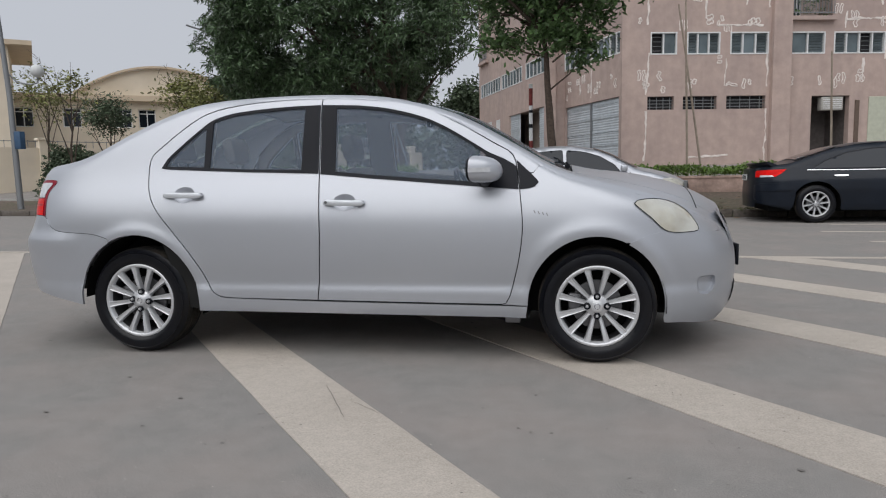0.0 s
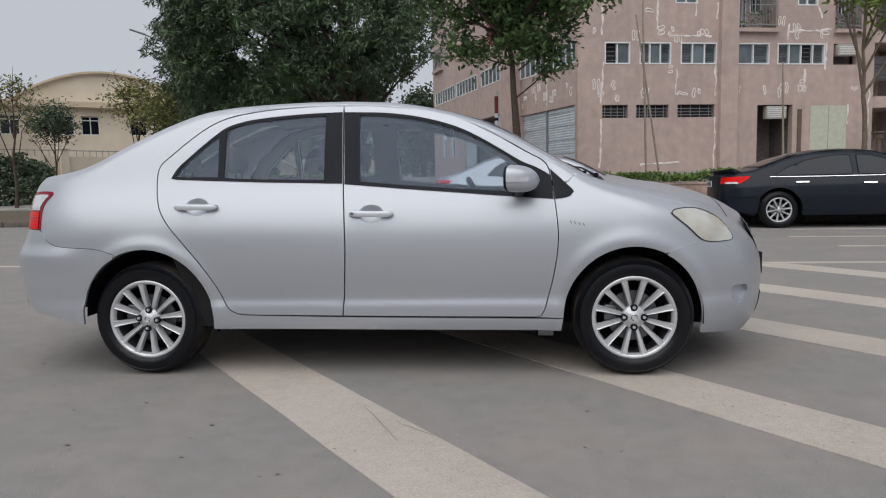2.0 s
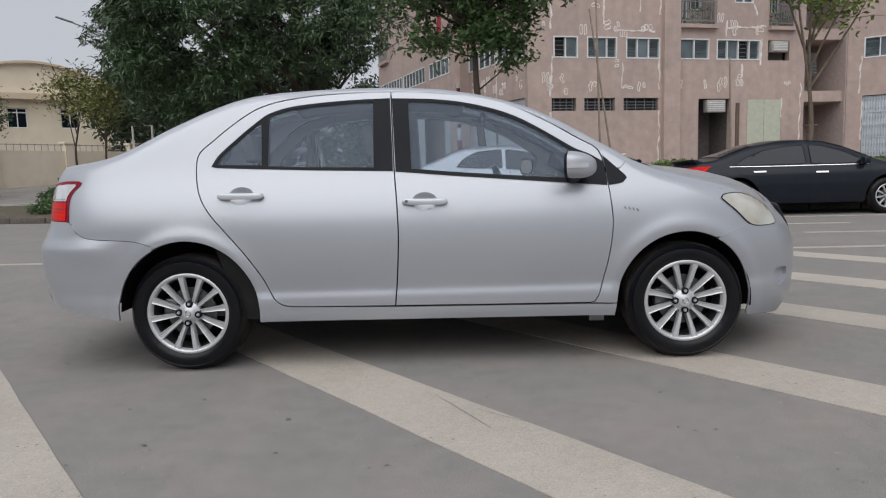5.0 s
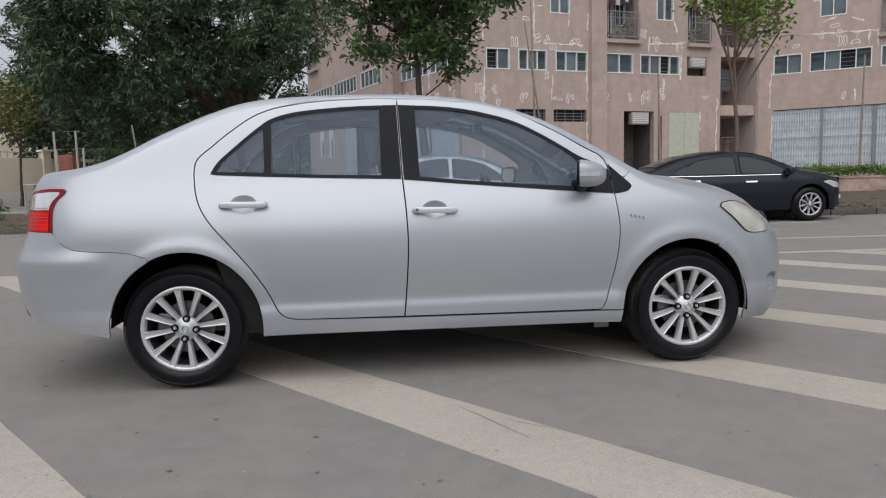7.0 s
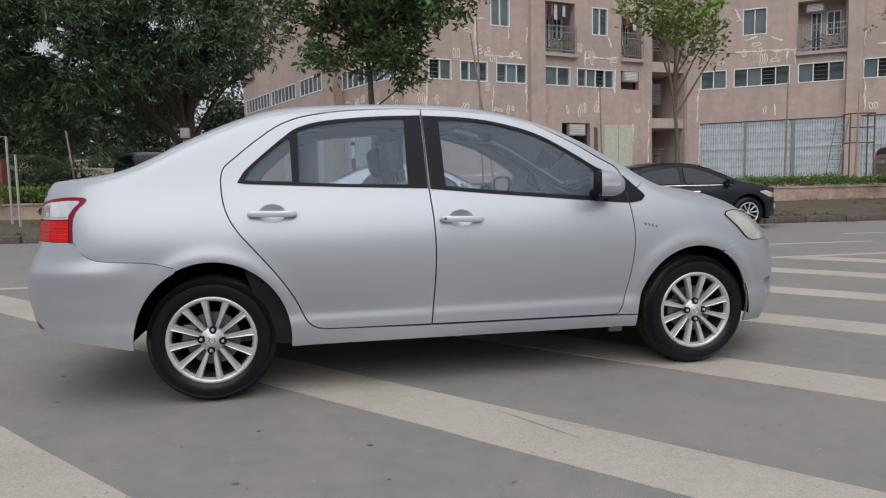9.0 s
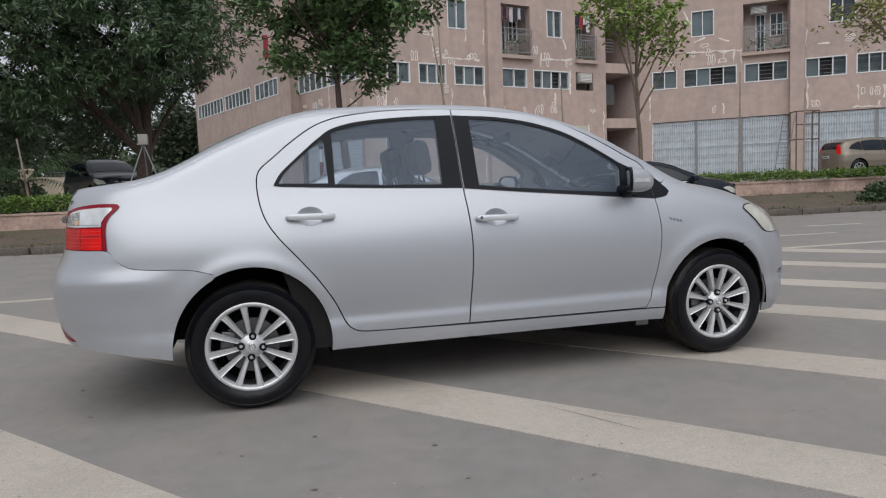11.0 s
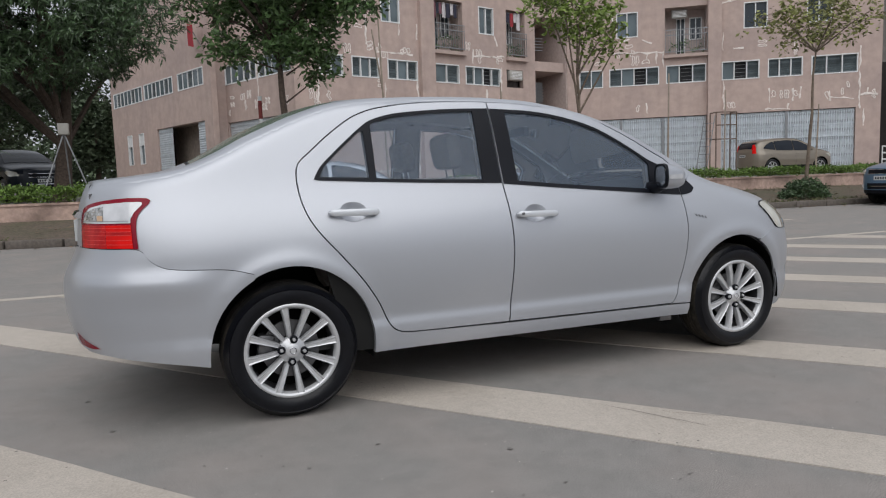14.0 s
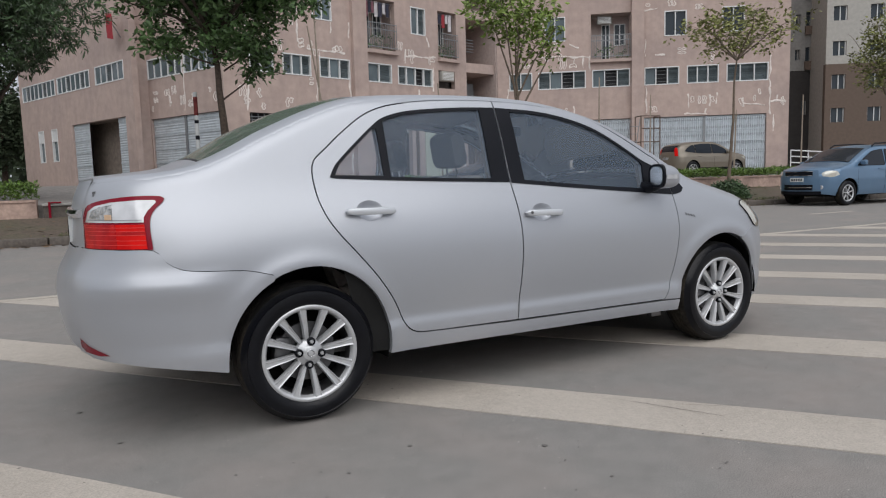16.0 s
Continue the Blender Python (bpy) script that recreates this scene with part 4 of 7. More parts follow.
def inside(p, poly):
    x, y = p
    hit = False
    for (x0, y0), (x1, y1) in zip(poly, poly[1:] + poly[:1]):
        if (y0 > y) != (y1 > y) and x < (x1 - x0) * (y - y0) / (y1 - y0) + x0:
            hit = not hit
    return hit


def curve(points, step=0.025, closed=False):
    """Catmull-Rom through control points, cut at even steps."""
    pts = [Vector(p) for p in points]
    n = len(pts)
    out = []
    for i in range(n if closed else n - 1):
        p1, p2 = pts[i], pts[(i + 1) % n]
        p0 = pts[(i - 1) % n] if closed or i > 0 else p1 * 2 - p2
        p3 = pts[(i + 2) % n] if closed or i + 2 < n else p2 * 2 - p1
        k = max(1, int((p2 - p1).length / step))
        for j in range(k):
            t = j / k
            out.append(tuple(0.5 * (2 * p1 + (p2 - p0) * t + (2 * p0 - 5 * p1 + 4 * p2 - p3) * t * t + (3 * p1 - p0 - 3 * p2 + p3) * t ** 3)))
    if not closed:
        out.append(tuple(pts[-1]))
    return out


def dense(points, step=0.03):
    """Straight runs cut at even steps, closed."""
    out = []
    for a, b in zip(points, points[1:] + points[:1]):
        k = max(1, int(math.hypot(b[0] - a[0], b[1] - a[1]) / step))
        out += [(a[0] + (b[0] - a[0]) * j / k, a[1] + (b[1] - a[1]) * j / k) for j in range(k)]
    return out


def shrink(poly, d):
    """Moves a closed outline inwards by d."""
    area = sum(a[0] * b[1] - b[0] * a[1] for a, b in zip(poly, poly[1:] + poly[:1]))
    s = 1 if area > 0 else -1
    out = []
    n = len(poly)
    for i in range(n):
        a, b, c = Vector(poly[i - 1]), Vector(poly[i]), Vector(poly[(i + 1) % n])
        e1, e2 = (b - a), (c - b)
        if e1.length < 1e-7 or e2.length < 1e-7:
            out.append(tuple(b))
            continue
        n1, n2 = Vector((-e1.y, e1.x)).normalized(), Vector((-e2.y, e2.x)).normalized()
        m = n1 + n2
        m = m / max(0.35, m.length_squared / 2) if m.length > 1e-6 else n1
        out.append(tuple(b + m * d * s))
    return out


def panel(outline, holes, lift, step=0.04, thick=0.02, push=0.0, gap=0.0, into=None, fine=None):
    """A curved sheet cut to an outline, with folded-in edges; lift(u, v, out) gives the place, out metres proud."""
    rings = [dense(shrink(outline, gap) if gap else outline, step)] + [dense(shrink(h, -gap) if gap else h, step) for h in holes]
    pts, edges = [], []
    for ring in rings:
        o = len(pts)
        pts += [Vector(p) for p in ring]
        edges += [(o + i, o + (i + 1) % len(ring)) for i in range(len(ring))]
    border = np.array([tuple(p) for p in pts])
    x0, z0 = border.min(0)
    x1, z1 = border.max(0)
    row = 0
    z = z0 + step / 2
    while z < z1:
        x = x0 + (step / 2 if row % 2 else 0)
        while x < x1:
            if np.min((border[:, 0] - x) ** 2 + (border[:, 1] - z) ** 2) > (0.55 * step) ** 2 and inside((x, z), rings[0]) and not any(inside((x, z), h) for h in rings[1:]):
                pts.append(Vector((x, z)))
            x += step
        z += fine[2] if fine and fine[0] < z < fine[1] else step * 0.866
        row += 1
    res = delaunay_2d_cdt(pts, edges, [], 0, 1e-6)
    bm = into if into is not None else bmesh.new()
    vs = [bm.verts.new(lift(p.x, p.y, push)) for p in res[0]]
    faces = []
    for f in res[2]:
        c = sum((res[0][i] for i in f), Vector((0, 0))) / len(f)
        if inside(c, rings[0]) and not any(inside(c, h) for h in rings[1:]):
            faces.append(bm.faces.new([vs[i] for i in f]))
    if thick > 0:
        fset = set(faces)
        rim = [e for e in {e for f in faces for e in f.edges} if sum(1 for f in e.link_faces if f in fset) == 1]
        index = {v: i for i, v in enumerate(vs)}
        low = {}
        for e in rim:
            for v in e.verts:
                if v not in low:
                    p = res[0][index[v]]
                    low[v] = bm.verts.new(lift(p.x, p.y, push - thick))
            a, b = e.verts
            bm.faces.new((a, b, low[b], low[a]))
    for v in vs:
        if not v.link_faces:
            bm.verts.remove(v)
    return bm


def hollow(outline, lift, depth, steep=1.6, out0=0.0):
    """A lift that sinks towards the middle of the outline; a higher steep gives a flatter floor."""
    cx = (min(p[0] for p in outline) + max(p[0] for p in outline)) / 2
    cz = (min(p[1] for p in outline) + max(p[1] for p in outline)) / 2
    angles = [math.atan2(p[1] - cz, p[0] - cx) for p in outline]
    dist = [math.hypot(p[0] - cx, p[1] - cz) for p in outline]
    order = sorted(range(len(outline)), key=lambda i: angles[i])
    ang, rad = [angles[i] for i in order], [dist[i] for i in order]

    def place(u, v, out=0.0):
        k = math.hypot(u - cx, v - cz) / np.interp(math.atan2(v - cz, u - cx), ang, rad, period=2 * math.pi)
        return lift(u, v, out + out0 - depth * min(1.0, max(0.0, steep * (1 - k))) ** 0.8)
    return place


def mirrored(fn, side):
    """side -1 is the car's right, +1 its left."""
    if side < 0:
        return fn
    return lambda u, v, out=0.0: Vector((1, -1, 1)) * fn(u, v, out)


def make_wheel(parent, x, y, side, radius=0.30, rim=0.205, width=0.18, spokes=12, spin=0.0, lugs=4, alloy="alloy"):
    """A wheel whose outer face looks along -y (right side) or +y."""
    w = part("wheel", lathe_y(bmesh.new(), [(0.001, 0.05), (0.055, 0.05), (0.055, 0.11), (0.001, 0.11)], 20), M["disc"], parent)
    w.matrix_basis = pose(x, y, radius, 0, 0, 0 if side < 0 else 180) @ pose(0, 0, 0, 0, spin, 0)
    R, h = radius, width
    sw = R - rim
    prof = [(rim - 0.012, 0.02), (rim - 0.003, 0.004), (rim + 0.006, -0.004), (rim + 0.2 * sw, -0.013), (rim + 0.45 * sw, -0.016), (rim + 0.7 * sw, -0.012), (R - 0.02, 0.002),
            (R - 0.008, 0.012), (R - 0.002, 0.028)]
    for k in range(1, 5):
        yy = 0.028 + (h - 0.056) * k / 5
        prof += [(R - 0.0005, yy - 0.008), (R - 0.009, yy - 0.004), (R - 0.009, yy + 0.004), (R - 0.0005, yy + 0.008)]
    prof += [(R - 0.002, h - 0.028), (R - 0.02, h), (rim, h)]
    part("tyre", lathe_y(bmesh.new(), prof[:8], 72), M["rubber"], w)
    part("tread", lathe_y(bmesh.new(), prof[7:], 72), M["tread"], w, "dusty worn tread")
    # raised ring and lettering band of the sidewall
    part("sidewall_ring", lathe_y(bmesh.new(), [(rim + 0.66 * sw, -0.012), (rim + 0.69 * sw, -0.0155), (rim + 0.72 * sw, -0.0105)], 72), M["rubber"], w)
    part("rim_barrel", lathe_y(bmesh.new(), [(rim + 0.004, -0.001), (rim - 0.002, -0.006), (rim - 0.012, -0.004), (rim - 0.017, 0.006), (rim - 0.022, 0.02)], 64), M[alloy], w, angle=60)
    part("rim_inside", lathe_y(bmesh.new(), [(rim - 0.0215, 0.019), (rim - 0.026, 0.12), (rim - 0.01, 0.16)], 64), M["barrel"], w)
    bm = bmesh.new()
    for k in range(spokes):
        a = 2 * math.pi * (k + 0.5) / spokes
        m = Matrix.Rotation(a, 4, "Y")
        rows = []
        for r, wd, yo, th in ((0.040, 0.0085, 0.016, 0.04), (0.07, 0.0103, 0.012, 0.035), (0.11, 0.0120, 0.004, 0.03), (rim * 0.8, 0.0153, -0.001, 0.026), (rim - 0.008, 0.0195, -0.004, 0.026)):
            rows.append([bm.verts.new(m @ Vector(p)) for p in ((r, yo + th, -wd), (r, yo + 0.008, -wd), (r, yo, -wd * 0.72), (r, yo + 0.0035, -wd * 0.40), (r, yo + 0.0035, wd * 0.40), (r, yo, wd * 0.72), (r, yo + 0.008, wd), (r, yo + th, wd))])
        for p, q in zip(rows, rows[1:]):
            for i in range(7):
                bm.faces.new((p[i], q[i], q[i + 1], p[i + 1]))
        part("spoke", bm, M[alloy], w, angle=30)
        bm = bmesh.new()
    bm.free()
    part("hub", lathe_y(bmesh.new(), [(0.062, 0.034), (0.060, 0.022), (0.054, 0.014), (0.038, 0.009), (0.033, 0.002), (0.028, -0.002), (0.001, -0.003)], 32), M[alloy], w)
    bm = bmesh.new()
    for a in (0, 60, 120):
        lathe_y(bm, [(0.012, -0.003), (0.014, -0.005), (0.016, -0.003)], 20)
    part("centre_emblem", bm, M["chrome"], w)
    for k in range(lugs):
        a = 2 * math.pi * k / lugs
        c = Vector((0.05 * math.cos(a), 0, 0.05 * math.sin(a)))
        bm = lathe_y(bmesh.new(), [(0.0175, 0.02), (0.0175, 0.001), (0.0145, -0.002), (0.0115, 0.006)], 20)
        lathe_y(bm, [(0.0105, 0.012), (0.0105, 0.006), (0.0005, 0.006)], 12)
        bmesh.ops.translate(bm, vec=c, verts=bm.verts)
        part("lug_ring", bm, M["trim"], w)
        bm = lathe_y(bmesh.new(), [(0.0085, 0.006), (0.0085, -0.004), (0.006, -0.007), (0.0005, -0.007)], 6)
        bmesh.ops.translate(bm, vec=c, verts=bm.verts)
        part("lug_nut", bm, M["alloy"], w)
    part("brake_disc", lathe_y(bmesh.new(), [(0.06, 0.06), (0.128, 0.06), (0.128, 0.075), (0.06, 0.075)], 40), M["disc"], w)
    bm = bmesh.new()
    box(bm, -0.145, -0.075, 0.045, 0.11, -0.05, 0.06, bevel=0.012)
    part("caliper", bm, M["disc"], w)
    part("wheel_back", lathe_y(bmesh.new(), [(0.02, 0.15), (rim, 0.15)], 32), M["under"], w)
    return w


# ---- the silver sedan ----
WZ = [(0.12, 0.74), (0.20, 0.775), (0.245, 0.792), (0.275, 0.800), (0.30, 0.8015), (0.335, 0.8055), (0.368, 0.8062), (0.378, 0.805), (0.400, 0.7992), (0.410, 0.7992), (0.45, 0.805), (0.53, 0.8165), (0.62, 0.8225), (0.70, 0.822),
      (0.76, 0.818), (0.81, 0.808), (0.86, 0.795), (0.91, 0.777), (0.95, 0.759), (1.0, 0.738), (1.06, 0.718), (1.13, 0.698), (1.2, 0.678), (1.3, 0.646), (1.38, 0.616), (1.46, 0.58)]
ZU = [(-2.16, 1.046), (-2.10, 1.060), (-2.05, 1.067), (-1.95, 1.073), (-1.8, 1.086), (-1.70, 1.104), (-1.62, 1.130), (-1.53, 1.170), (-1.4, 1.238), (-1.2, 1.328), (-1.05, 1.384), (-0.95, 1.409),
      (-0.8, 1.427), (-0.6, 1.437), (-0.4, 1.441), (-0.2, 1.439), (0.0, 1.428), (0.09, 1.418), (0.24, 1.391), (0.39, 1.352), (0.53, 1.303), (0.68, 1.230), (0.83, 1.143), (0.96, 1.066),
      (1.02, 1.030), (1.08, 1.000), (1.15, 0.975), (1.25, 0.948), (1.4, 0.914), (1.55, 0.874), (1.7, 0.820), (1.8, 0.775), (1.9, 0.718), (1.99, 0.655)]
NOSE = [(0.12, 1.95), (0.16, 2.0), (0.22, 2.045), (0.30, 2.075), (0.45, 2.09), (0.55, 2.08), (0.65, 2.045), (0.72, 2.01), (0.80, 1.955), (0.86, 1.90), (1.0, 1.7)]
TAIL = [(0.20, -2.075), (0.26, -2.115), (0.32, -2.152), (0.40, -2.185), (0.50, -2.206), (0.60, -2.212), (0.66, -2.203), (0.72, -2.168), (0.78, -2.142), (0.85, -2.138), (0.95, -2.128), (1.0, -2.114), (1.04, -2.097), (1.06, -2.084)]


def smooth_table(table, lo, hi, n=600, passes=6):
    xs = np.linspace(lo, hi, n)
    ys = np.interp(xs, *zip(*table))
    ker = np.hanning(2 * passes + 3)
    ker /= ker.sum()
    pad = len(ker) // 2
    ys = np.convolve(np.pad(ys, pad, mode="reflect", reflect_type="odd"), ker, mode="valid")
    return xs, ys


WZ_S = smooth_table(WZ, 0.10, 1.48, 400, 2)
WZ_SOFT = smooth_table(WZ, 0.10, 1.48, 400, 22)
# crisp at the low crease, evenly rounded above it
WZ_S = (WZ_S[0], WZ_S[1] + (WZ_SOFT[1] - WZ_S[1]) * np.clip((WZ_S[0] - 0.45) / 0.08, 0, 1))
ZU_S = smooth_table(ZU, -2.2, 2.05, 600, 8)
NOSE_S = smooth_table(NOSE, 0.1, 1.0, 300, 14)
TAIL_S = smooth_table(TAIL, 0.18, 1.08, 300, 12)


def zu(x):
    return float(np.interp(x, *ZU_S))


def nose(z):
    return float(np.interp(z, *NOSE_S))


def tail(z):
    return float(np.interp(z, *TAIL_S))


F0, FP, FQ = 1.20, 2.7, 2.3
R0, RP, RQ = -1.30, 4.4, 2.9


def plan_front(x, z):
    u = min(max((x - F0) / (nose(z) - F0), 0), 0.9999)
    return (1 - u ** FP) ** (1 / FQ)


def plan_rear(x, z):
    u = min(max((x - R0) / (tail(z) - R0), 0), 0.9999)
    return (1 - u ** RP) ** (1 / RQ)


def half_width(x, z):
    w = float(np.interp(z, *WZ_S))
    for cx in (1.27, -1.263):
        d = math.hypot(x - cx, (z - 0.30) * 0.96)
        w += 0.012 * math.exp(-((d - 0.375) / 0.042) ** 2) if z > 0.2 else 0
    if x < -1.55:
        # the rear bumper stands proud below its shelf
        k = min(1, (-1.55 - x) / 0.2)
        t = min(1, max(0, (0.705 - z) / 0.07))
        w += k * (0.020 * t * t * (3 - 2 * t) - 0.008 * math.exp(-((z - 0.54) / 0.07) ** 2))
    if x > F0:
        w *= plan_front(x, z)
    if x < R0:
        w *= plan_rear(x, z)
    top = zu(x)
    r = interp(x, [(-2.1, 0.06), (-1.6, 0.07), (-1.0, 0.055), (0.9, 0.05), (1.1, 0.07), (1.4, 0.11), (1.9, 0.08)])
    t = min(max((z - (top - r)) / r, 0), 1)
    return max(0.02, w - 0.9 * r * (1 - math.sqrt(1 - t * t)))


def skin(x, z, out=0.0):
    """The right flank of the sedan."""
    return Vector((x, -half_width(x, z) - out, z))


def front_end(z):
    return F0 + 0.93 * (nose(z) - F0)


def rear_end(z):
    return R0 + 0.955 * (tail(z) - R0)


def arch(cx, rx, rz, a0, a1, n=26):
    return [(cx + rx * math.cos(radians(a0 + (a1 - a0) * i / n)), 0.30 + rz * math.sin(radians(a0 + (a1 - a0) * i / n))) for i in range(n + 1)]


DOOR_FRONT = [(0.790, 0.306), (0.812, 0.312), (0.831, 0.344), (0.852, 0.417), (0.873, 0.503), (0.889, 0.588), (0.899, 0.671), (0.901, 0.727), (0.897, 0.796), (0.887, 0.892), (0.873, 0.989),
              (0.864, 1.045), (0.849, 1.079), (0.821, 1.105)]
DOOR_TOP = [(0.821, 1.105), (0.752, 1.142), (0.641, 1.208), (0.529, 1.268), (0.415, 1.319), (0.30, 1.355), (0.184, 1.378), (0.067, 1.393), (-0.051, 1.404), (-0.208, 1.411)]
DOOR_TOP_R = [(-0.208, 1.411), (-0.348, 1.412), (-0.496, 1.408), (-0.644, 1.398), (-0.791, 1.376), (-0.879, 1.350), (-0.951, 1.314), (-1.05, 1.243), (-1.135, 1.172), (-1.192, 1.122), (-1.207, 1.072),
              (-1.206, 1.014), (-1.195, 0.942), (-1.169, 0.871), (-1.122, 0.799), (-1.049, 0.713), (-0.966, 0.612), (-0.914, 0.538), (-0.875, 0.473), (-0.851, 0.42), (-0.826, 0.369), (-0.791, 0.338),
              (-0.742, 0.326), (-0.639, 0.322)]
B_GAP = [(-0.208, 1.411), (-0.2, 1.138), (-0.195, 0.995), (-0.185, 0.855), (-0.18, 0.715), (-0.183, 0.602), (-0.196, 0.428), (-0.208, 0.316)]
FENDER_SEAM = [(1.438, 0.627), (1.52, 0.660), (1.611, 0.680), (1.70, 0.676), (1.80, 0.668), (1.88, 0.662)]
REAR_SEAM = [(-1.425, 0.652), (-1.53, 0.678), (-1.7, 0.690), (-1.775, 0.702), (-1.825, 0.733), (-1.865, 0.779), (-1.9758, 0.784), (-2.121, 0.786)]
REAR_WINDOW = [(-1.131, 1.047), (-1.098, 1.101), (-1.044, 1.152), (-0.959, 1.226), (-0.889, 1.282), (-0.835, 1.316), (-0.729, 1.346), (-0.581, 1.363), (-0.403, 1.374), (-0.213, 1.378)]
REAR_SILL = [(-0.201, 1.001), (-0.334, 1.006), (-0.625, 1.017), (-0.92, 1.031), (-1.10, 1.041)]
FRONT_WINDOW = [(-0.203, 1.377), (-0.126, 1.374), (0.009, 1.367), (0.155, 1.348), (0.299, 1.314), (0.414, 1.274), (0.527, 1.216), (0.639, 1.148), (0.722, 1.096), (0.80, 1.062), (0.869, 1.020)]
FRONT_SILL = [(0.880, 0.902), (0.661, 0.920), (0.381, 0.945), (0.098, 0.970), (-0.103, 0.990), (-0.189, 0.998)]
REAR_GLASS = [(-0.300, 1.022), (-0.300, 1.362), (-0.403, 1.360), (-0.581, 1.349), (-0.729, 1.332), (-0.822, 1.306), (-0.840, 1.296), (-0.840, 1.043), (-0.625, 1.032)]
QUARTER_GLASS = [(-1.106, 1.056), (-1.080, 1.101), (-1.030, 1.148), (-0.950, 1.217), (-0.893, 1.264), (-0.878, 1.262), (-0.872, 1.048)]
FRONT_GLASS = [(-0.108, 1.010), (-0.120, 1.358), (0.009, 1.352), (0.155, 1.333), (0.299, 1.299), (0.414, 1.259), (0.527, 1.201), (0.639, 1.133), (0.700, 1.088), (0.712, 1.070), (0.690, 0.942), (0.381, 0.964), (0.098, 0.989)]
HEADLAMP = [(1.452, 0.822), (1.468, 0.839), (1.55, 0.846), (1.635, 0.832), (1.708, 0.795), (1.760, 0.738), (1.786, 0.684), (1.735, 0.672), (1.617, 0.681), (1.530, 0.754)]
TAIL_LAMP = [(-1.862, 0.786), (-1.866, 0.860), (-1.862, 0.905), (-1.845, 0.938), (-1.812, 0.968), (-1.804, 0.983), (-1.818, 0.993), (-1.9, 0.996), (-1.995, 0.987), (-2.058, 0.970), (-2.080, 0.95), (-2.091, 0.91), (-2.094, 0.79)]

sedan = thing("silver_sedan", "silver four-door sedan with alloy wheels parked across hatched road stripes", "car")


def build_flank(side):
    sk = mirrored(skin, side)
    d_front, d_top, d_rear, b_gap = curve(DOOR_FRONT, 0.02), curve(DOOR_TOP, 0.02), curve(DOOR_TOP_R, 0.02), curve(B_GAP, 0.03)
    seam_f, seam_r = curve(FENDER_SEAM, 0.02), curve(REAR_SEAM, 0.02)
    rear_win = curve(REAR_WINDOW, 0.02) + REAR_SILL
    front_win = curve(FRONT_WINDOW, 0.02) + FRONT_SILL
    g_front, g_rear, g_quarter = [shrink(p, 0.0) for p in (FRONT_GLASS, REAR_GLASS, QUARTER_GLASS)]
    # doors
    fd = d_front + d_top[1:] + b_gap[1:] + [(0.3, 0.310)]
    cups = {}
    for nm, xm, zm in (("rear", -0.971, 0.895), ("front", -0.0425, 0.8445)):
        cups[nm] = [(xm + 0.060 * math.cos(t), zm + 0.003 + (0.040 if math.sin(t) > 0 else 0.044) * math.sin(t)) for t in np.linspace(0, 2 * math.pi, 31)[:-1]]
    crease = (0.325, 0.435, 0.009)
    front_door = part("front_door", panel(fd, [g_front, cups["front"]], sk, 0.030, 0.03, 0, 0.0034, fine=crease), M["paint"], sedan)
    rd = [tuple(p) for p in b_gap[::-1]] + d_rear[1:]
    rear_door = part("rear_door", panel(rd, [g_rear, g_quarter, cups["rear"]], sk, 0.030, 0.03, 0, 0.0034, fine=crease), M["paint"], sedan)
    part("window_surround", panel(front_win, [g_front], sk, 0.03, 0.01, 0.0035, 0.0), M["trim"], front_door, "satin black window surround")
    part("window_surround", panel(rear_win, [g_rear, g_quarter], sk, 0.03, 0.01, 0.0035, 0.0), M["trim"], rear_door, "satin black window surround")
    for nm, g, dr in (("window_glass", g_front, front_door), ("window_glass", g_rear, rear_door), ("quarter_glass", g_quarter, rear_door)):
        part(nm, panel(g, [], sk, 0.025, 0.0, -0.006, -0.004), M["side_glass"] if side < 0 else M["off_glass"], dr, "lightly tinted side glass").visible_shadow = False
    # rest of the flank
    sill_top = [(0.925, 0.300)] + [(0.80, 0.3005)] + [(0.3, 0.306), (-0.208, 0.312)] + [(x, z) for x, z in d_rear[::-1]] + [(x, z) for x, z in d_top[::-1]]
    a_foot = [(0.849, 1.079), (0.864, 1.045), (0.873, 0.989), (0.954, 0.9835), (1.002, 1.035)]
    rail = [(x, zu(x)) for x in np.linspace(0.985, -2.035, 200)]
    tail_edge = [(rear_end(z), z) for z in np.linspace(1.03, 0.80, 10)]
    body = [(-0.895, 0.247), (0.3, 0.238), (0.915, 0.234)] + sill_top + a_foot + rail + tail_edge + [tuple(p) for p in seam_r[::-1]] + arch(-1.263, 0.36, 0.376, 118, -8)
    part("body_side", panel(body, [], sk, 0.019, 0.03, 0, 0.0026), M["paint"], sedan)
    # front fender
    top_f = [(x, zu(x)) for x in np.linspace(1.0015, 1.93, 40)]
    nose_edge = [(front_end(z), z) for z in (0.70, 0.68, 0.665)]
    fender = [(0.925, 0.302)] + arch(1.27, 0.345, 0.36, 180, 65)[1:] + [tuple(p) for p in seam_f] + nose_edge[::-1] + top_f[::-1] + [(0.953, 0.984)] + [tuple(p) for p in d_front[::-1] if p[1] < 0.985]
    fe = part("front_fender", panel(fender, [], sk, 0.026, 0.03, 0, 0.0016), M["paint"], sedan)
    sail = curve([(0.868, 1.052), (0.905, 1.017), (0.952, 0.972), (0.982, 0.937), (0.962, 0.915), (0.920, 0.905), (0.888, 0.902)], 0.02)
    part("sail_trim", panel(sail, [], sk, 0.03, 0.01, 0.0035), M["trim"], fe, "black triangular sail trim")
